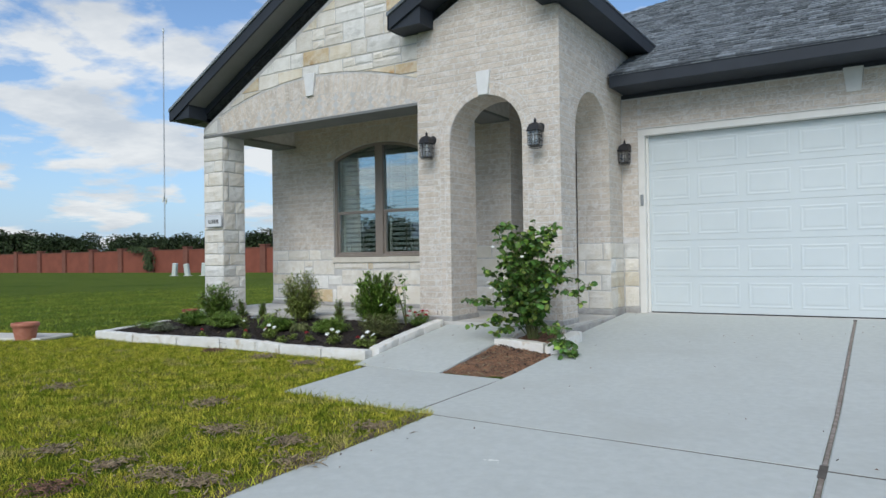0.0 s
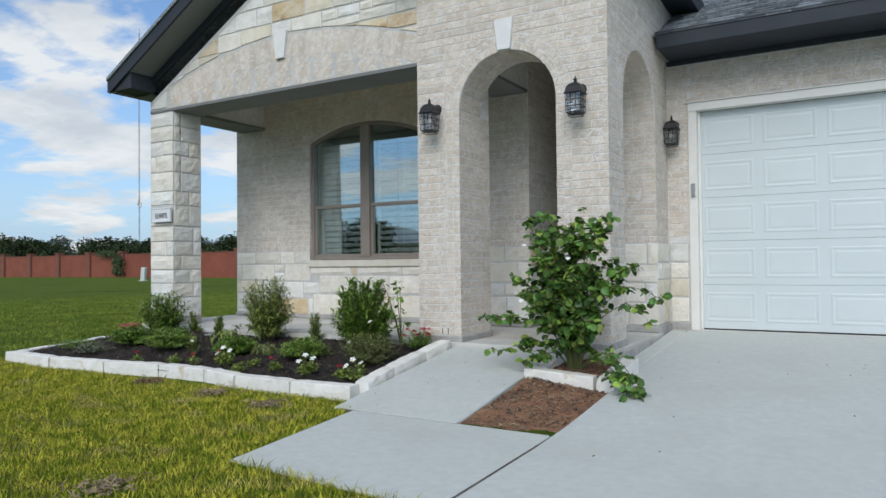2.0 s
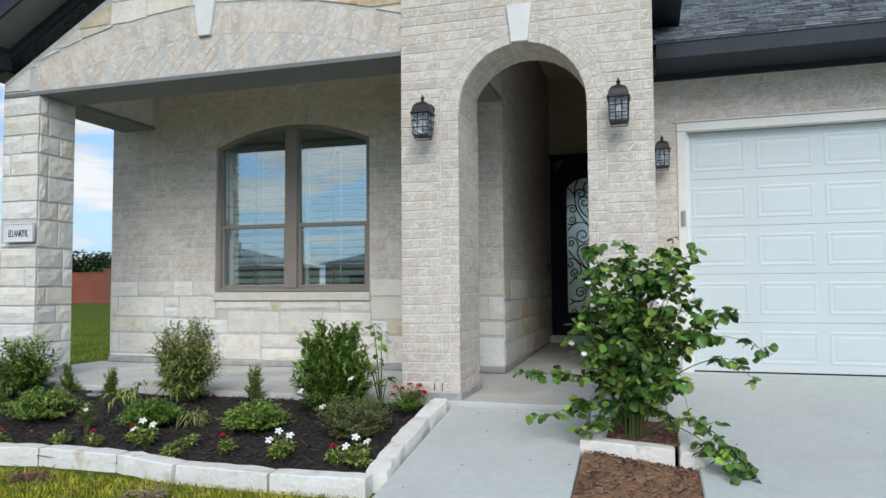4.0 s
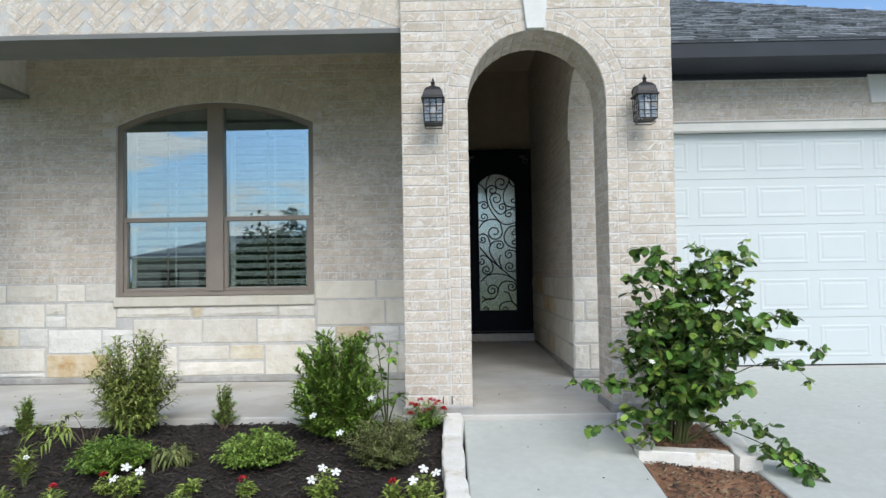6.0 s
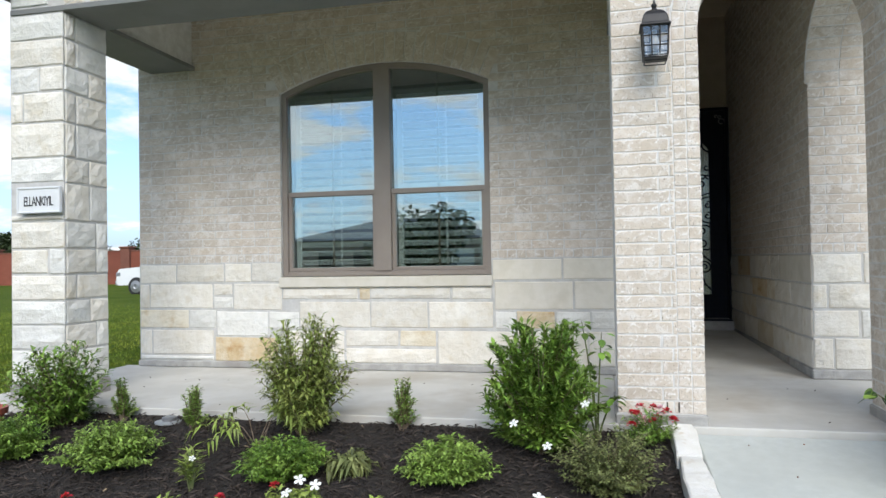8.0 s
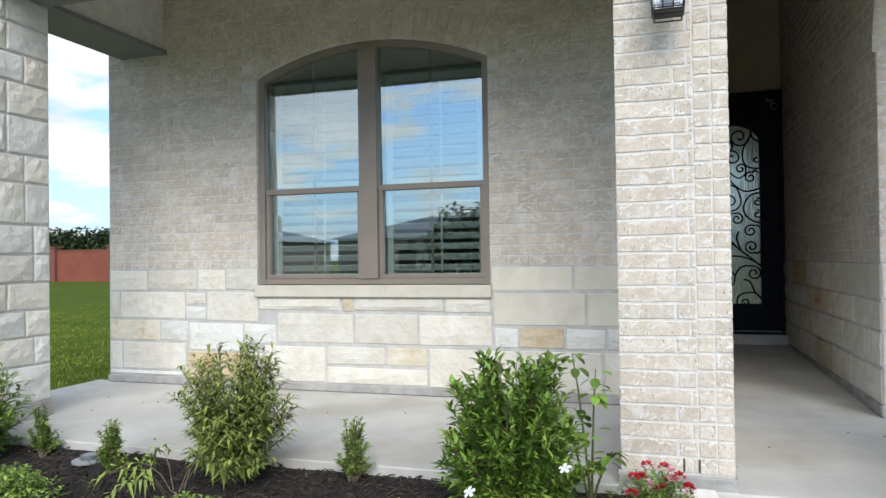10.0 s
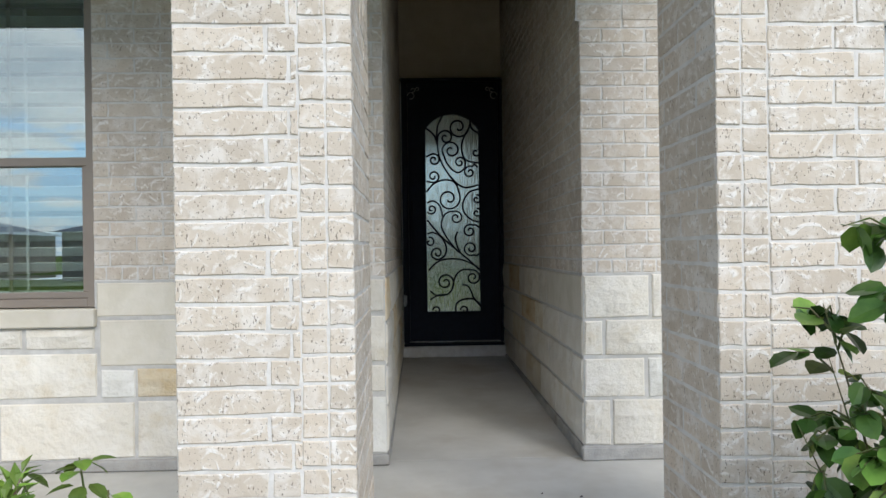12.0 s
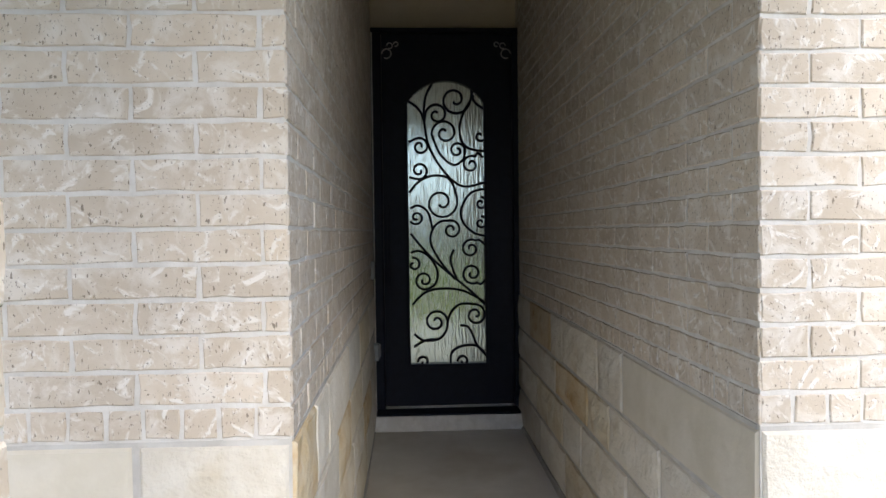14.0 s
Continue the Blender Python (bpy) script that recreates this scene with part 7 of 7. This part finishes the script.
# entry front: field, ring and jamb bricks
tf = courses(-0.444, 1.364, 0.325, 4.4, 0.288, bond=0.2)
tf = [c for p in tf for c in [clip(clip(p, 0.5, -1, -(3.62 + 0.5 * 0.5) + 0.01), -0.5, -1, -(3.62 + 0.5 * 1.42) + 0.01)] if len(c) > 2 and area(c) > 4e-4]
tf = cut_all(tf, Opening(0.46, 0.46, 2.355, 0.46, ring=0.135))
jamb = []
for u0, w in ((-0.066, 0.070), (-0.133, 0.067), (0.916, 0.070), (0.986, 0.067)):
    jamb += [[(u0 + 0.004, 0.325 + k * 0.07 + 0.0045), (u0 + w - 0.004, 0.325 + k * 0.07 + 0.0045), (u0 + w - 0.004, 0.325 + (k + 1) * 0.07 - 0.0045), (u0 + 0.004, 0.325 + (k + 1) * 0.07 - 0.0045)] for k in range(29)]
ring = front_bare.voussoirs(0.070, 0.072, skip=0.05) + Opening(0.46, 0.53, 2.355, 0.53).voussoirs(0.070, 0.080, skip=0.06)
tower_bricks = tf + jamb + ring
lay(tower, front(0.0), bricks(tower_bricks), near=(0.1, -0.5), limit=380)
legs = thing("wall_entry_jambs", label="inner faces of the entry's brick legs", category="brick wall", kind="structure")
for x in (-0.195, -0.136):
    box("weep_hole", x, x + 0.008, -0.0045, 0.0, 0.335, 0.388, M["darkjoint"], tower, 0)
west_leg = bricks(courses(-0.004, 0.60, 0.325, 2.355, phase=0.3))
lay(legs, faces_east(0.0 - 0.002), west_leg, near=(0, 0), limit=150)
east_leg = bricks(courses(-0.42, 0.004, 0.325, 2.355, phase=0.3))
lay(legs, faces_west(0.92 + 0.002), east_leg, near=(1, 0), limit=150)
# the arch's underside
under = []
for k in range(20):
    for j in range(2):
        under.append((k, j))
sv, sf = [], []
for k, j in under:
    t0, t1 = math.pi * (k + 0.07) / 20, math.pi * (k + 0.93) / 20
    ya, yb = 0.01 + j * 0.205 + 0.004, 0.01 + (j + 1) * 0.205 - 0.004
    b = len(sv)
    for r in (0.468, 0.456):
        for t, y in ((t0, ya), (t1, ya), (t1, yb), (t0, yb)):
            sv.append((0.46 - r * math.cos(t), y, 2.355 + r * math.sin(t)))
    mesh_part("brick", sv[b:], [(4, 5, 6, 7), (0, 1, 5, 4), (1, 2, 6, 5), (2, 3, 7, 6), (3, 0, 4, 7)], M["brick"], tower)

# entry side, facing the drive
side = courses(-0.004, GY - 0.01, 0.325, 3.66)
side = cut_all(side, Opening(0.985, 0.562, 2.36, 0.547, foot=0.2))
side = [p for p in side if not (centre(p)[0] > 1.52 and centre(p)[1] < 1.225)]
lay(tower_side, faces_east(1.36), bricks(side + courses(1.54, GY - 0.01, 1.158, 1.224, 0.072, 0.066)), near=(1.4, -3), limit=300)
lay(tower_side, faces_east(1.36), rows_to_stones([(0.335, 0.60, (1.55, 1.80, 2.045), "cb"), (0.60, 0.79, (1.55, 2.045), "b"), (0.79, 0.96, (1.55, 1.72, 2.045), "pc"), (0.96, 1.155, (1.55, 2.045), "c")]), limit=50)
inner = cut_all(courses(-1.54, -0.425, 2.30, CEIL), Opening(-0.985, 0.562, 2.36, 0.547, foot=0.2))
lay(tower_side, faces_west(0.921), bricks(inner), near=(1, 0), limit=120)
sv, sf = [], []
a0 = math.asin(min(1.0, side_arch.half / side_arch.r))
for k in range(22):
    for j in range(2):
        t0, t1 = a0 * (2 * (k + 0.07) / 22 - 1), a0 * (2 * (k + 0.93) / 22 - 1)
        xa, xb = 0.925 + j * 0.217 + 0.004, 0.925 + (j + 1) * 0.217 - 0.004
        b = len(sv)
        for r in (side_arch.r + 0.004, side_arch.r - 0.004):
            for t, x in ((t0, xa), (t1, xa), (t1, xb), (t0, xb)):
                sv.append((x, side_arch.c + r * math.sin(t), side_arch.cz + r * math.cos(t)))
        mesh_part("brick", sv[b:], [(4, 7, 6, 5), (0, 4, 5, 1), (1, 5, 6, 2), (2, 6, 7, 3), (3, 7, 4, 0)], M["brick"], tower_side)
# pier facing the walk
lay(tower_side, front(W - 0.0), bricks(courses(0.937, 1.364, 1.225, 3.7, 0.21) + courses(0.937, 1.364, 1.158, 1.224, 0.072, 0.066)), near=(1, 0), limit=250)
lay(tower_side, front(W - 0.0), rows_to_stones([(0.335, 0.56, (0.935, 1.07, 1.366), "cc"), (0.56, 0.76, (0.935, 1.24, 1.366), "cp"), (0.76, 0.94, (0.935, 1.04, 1.366), "cc"), (0.94, 1.155, (0.935, 1.265, 1.366), "cc")]), limit=50)

# passage walls
hl = courses(W - 0.004, 4.68, 1.225, CEIL) + courses(W - 0.004, 4.68, 1.158, 1.224, 0.072, 0.066)
lay(hall_left, faces_east(0.0), bricks(hl), near=(0, 1.5), limit=300)
left_rows = [(0.33, 0.55, (1.546, 1.84, 2.5, 3.0, 3.7, 4.68), "cccbc"), (0.55, 0.74, (1.546, 1.98, 2.3, 2.9, 3.5, 4.1, 4.68), "ccbcoc"), (0.74, 0.94, (1.546, 1.72, 2.35, 2.8, 3.4, 4.0, 4.68), "ccobcc"),
             (0.94, 1.155, (1.546, 1.85, 2.1, 2.75, 3.3, 4.0, 4.68), "occpbc")]
lay(hall_left, faces_east(0.0), rows_to_stones(left_rows), limit=60)
hr = [[(-u, v) for u, v in reversed(p)] for p in hl]
lay(hall_right, faces_west(0.94), bricks(hr), near=(0.9, 1.5), limit=300)
right_rows = [(z0, z1, tuple(-c for c in reversed(cuts)), t[::-1]) for z0, z1, cuts, t in
              [(0.335, 0.55, (1.546, 2.2, 2.7, 3.3, 3.9, 4.68), "ccbcc"), (0.55, 0.76, (1.546, 1.78, 2.4, 3.0, 3.35, 4.0, 4.68), "ccccbc"), (0.76, 0.94, (1.546, 2.1, 2.6, 2.9, 3.5, 4.68), "ccboc"),
               (0.94, 1.155, (1.546, 2.45, 2.75, 3.35, 3.6, 4.2, 4.68), "scccoc")]]
lay(hall_right, faces_west(0.94), rows_to_stones(right_rows), limit=60)

# garage wall
gf = courses(1.365, 6.7, 0.335, 3.0)
g_open = lambda p: not (GX0 - 0.09 < centre(p)[0] < GX1 + 0.09 and centre(p)[1] < GZ + 0.10)
gw = []
for p in gf:
    for q in (clip(p, -1, 0, -(GX0 - 0.09)), clip(p, 0, 1, GZ + 0.102) if GX0 - 0.09 < centre(p)[0] < GX1 + 0.09 else None, clip(p, 1, 0, GX1 + 0.09)):
        if q and len(q) > 2 and area(q) > 4e-4 and not (centre(q)[0] < GX0 - 0.085 and centre(q)[1] < 1.225 and centre(q)[0] < 1.57) and (centre(q)[1] > GZ + 0.1 or not GX0 - 0.09 < centre(q)[0] < GX1 + 0.09):
            gw.append(q)
seen, unique = set(), []
for q in gw:
    key = tuple(round(c, 3) for c in centre(q))
    if key not in seen:
        seen.add(key)
        unique.append(q)
lay(gar_wall, front(GY), bricks(unique), near=(1.5, -3), limit=300)
lay(gar_wall, front(GY), rows_to_stones([(0.335, 0.60, (1.375, 1.565), "c"), (0.60, 0.79, (1.375, 1.565), "b"), (0.79, 0.96, (1.375, 1.565), "c"), (0.96, 1.155, (1.375, 1.565), "p")]), limit=50)

# gable: stones, brick band and diagonal bricks under it
R1, CB, ZB = band_arch.r, band_arch.c, band_arch.cz
stones = ashlar(-4.32, -0.445, 2.87, 5.3, 12, (0.15, 0.20, 0.27), (0.22, 0.52), ochre=0.11)
kept = []
for poly, kind in stones:
    cu, cv = centre(poly)
    d = math.hypot(cu - CB, cv - ZB)
    if cu > -3.95:
        if d < R1 + 0.17:
            continue
        du, dv = (cu - CB) / d, (cv - ZB) / d
        poly = clip(poly, du, dv, du * CB + dv * ZB + R1 + 0.265)
    if len(poly) > 2:
        poly = clip(poly, 0.57, -1, -(3.05 + 0.57 * 4.17) + 0.06)
    if len(poly) > 2 and area(poly) > 8e-4:
        kept.append((poly, kind))
lay(gable, front(G), kept, near=(-2, -2), limit=200)
band = band_arch.voussoirs(0.245, 0.076)
herring = []
bl, bh = 0.20, 0.068
rt = math.sqrt(0.5)
for i in range(-40, 40):
    for j in range(-40, 40):
        for turn in (0, 1):
            ox, oy = i * bh + j * 2 * bl * 0, 0
            x0_, y0_ = (i * bh + j * bl * 1.0, i * bh - j * bl * 1.0) if turn == 0 else (i * bh + j * bl, i * bh - j * bl)
            if turn == 0:
                r = (x0_, y0_, x0_ + bl, y0_ + bh)
            else:
                r = (x0_ + bl * 0 , y0_ + bh, x0_ + bh, y0_ + bh + bl - bh)
            g = 0.004
            quad = [(r[0] + g, r[1] + g), (r[2] - g, r[1] + g), (r[2] - g, r[3] - g), (r[0] + g, r[3] - g)]
            quad = [(CB + (u - v) * rt, 3.0 + (u + v) * rt) for u, v in quad]
            cu, cv = centre(quad)
            if not (-3.95 < cu < -0.40 and 2.80 < cv < 3.25):
                continue
            d = math.hypot(cu - CB, cv - ZB)
            du, dv = (cu - CB) / d, (cv - ZB) / d
            p = clip(quad, -du, -dv, -(du * CB + dv * ZB + R1 - 0.006))
            for a_, b_, c_ in ((0, 1, 2.864), (-1, 0, 0.447), (1, 0, -3.9)):
                if len(p) > 2:
                    p = clip(p, a_, b_, c_)
            if len(p) > 2 and area(p) > 6e-4:
                herring.append(p)
lay(gable, front(G + 0.001), bricks(band + herring), near=(-2, -2), limit=300)

# column stones: front, east, west and back faces
local = Matrix.Translation((-4.115, 0.25, 0))
col_cuts = (0.37, 0.60, 0.77, 0.93, 1.10, 1.27, 1.45, 1.70, 1.87, 2.10, 2.30, 2.47, 2.65, 2.82)
rnd = random.Random(3)
for m, u0, u1, full in ((front(0.05), -4.33, -3.91, True), (faces_east(-3.92), 0.055, 0.46, False), (faces_west(-4.33), -0.46, -0.055, True), (pose(0, 0.46, 0, 0, 0, 180), 3.92, 4.33, True)):
    rs = []
    for z0_, z1_ in zip(col_cuts, col_cuts[1:]):
        if full and z0_ == 1.45 and m.translation.y < 0.1 and u0 == -4.33:
            rs.append((z0_, 1.495, (u0, u1), "c"))
            continue
        cuts = (u0, u1) if rnd.random() < 0.5 and full else (u0, u0 + (u1 - u0) * rnd.choice((0.25, 0.7, 0.55)), u1)
        rs.append((z0_, z1_, cuts, "".join(rnd.choice("cccppc") for _ in cuts[1:])))
    lay(column, m, rows_to_stones(rs), limit=80)

# shingle courses on the garage roof, stepped along the slope
tilt_m = Matrix.Translation((0, RY0 - 0.03, EZ + 0.003 - 0.03 * PITCH)) @ Matrix.Rotation(math.atan(PITCH), 4, "X")
srnd = random.Random(6)
tabs = []
for r in range(44):
    u = 1.38 - srnd.uniform(0, 0.25)
    v = r * 0.14
    xl = 1.38 if v < 1.72 else LX + v * math.cos(math.atan(PITCH)) + 0.05
    if v > 1.72:
        u = xl
    xr = RX1 - v * math.cos(math.atan(PITCH)) - 0.02
    while u < xr:
        w = srnd.choice((0.09, 0.13, 0.17, 0.21))
        a, b = max(u, xl), min(u + w, xr)
        if b - a > 0.03:
            tabs.append((a, b, v, srnd.choice((0.002, 0.003, 0.012))))
        u += w
tabs.sort(key=lambda t: (t[0] - 1.4) + t[2])
sv, sf = [], []
for k, (a, b, v, th) in enumerate(tabs):
    vs = [(a + 0.002, v, 0.002), (b - 0.002, v, 0.002), (b - 0.002, v + 0.16, -0.002), (a + 0.002, v + 0.16, -0.002),
          (a + 0.002, v, 0.008 + th), (b - 0.002, v, 0.008 + th), (b - 0.002, v + 0.16, 0.001), (a + 0.002, v + 0.16, 0.001)]
    fs = [(4, 5, 6, 7), (0, 1, 5, 4), (1, 2, 6, 5), (3, 0, 4, 7)]
    if k < 300:
        mesh_part("shingle", [tuple(tilt_m @ Vector(q)) for q in vs], fs, M["shingle"], main_roof)
    else:
        n0 = len(sv)
        sv += [tuple(tilt_m @ Vector(q)) for q in vs]
        sf += [tuple(n0 + i for i in f) for f in fs]
mesh_part("shingles", sv, sf, M["shingle_mass"], main_roof, kind="stuff")

# ---- everything to its true size ----
for me in bpy.data.meshes:
    me.transform(Matrix.Scale(S, 4))
for ob in bpy.data.objects:
    if ob.type != "CAMERA":
        ob.location = ob.location * S
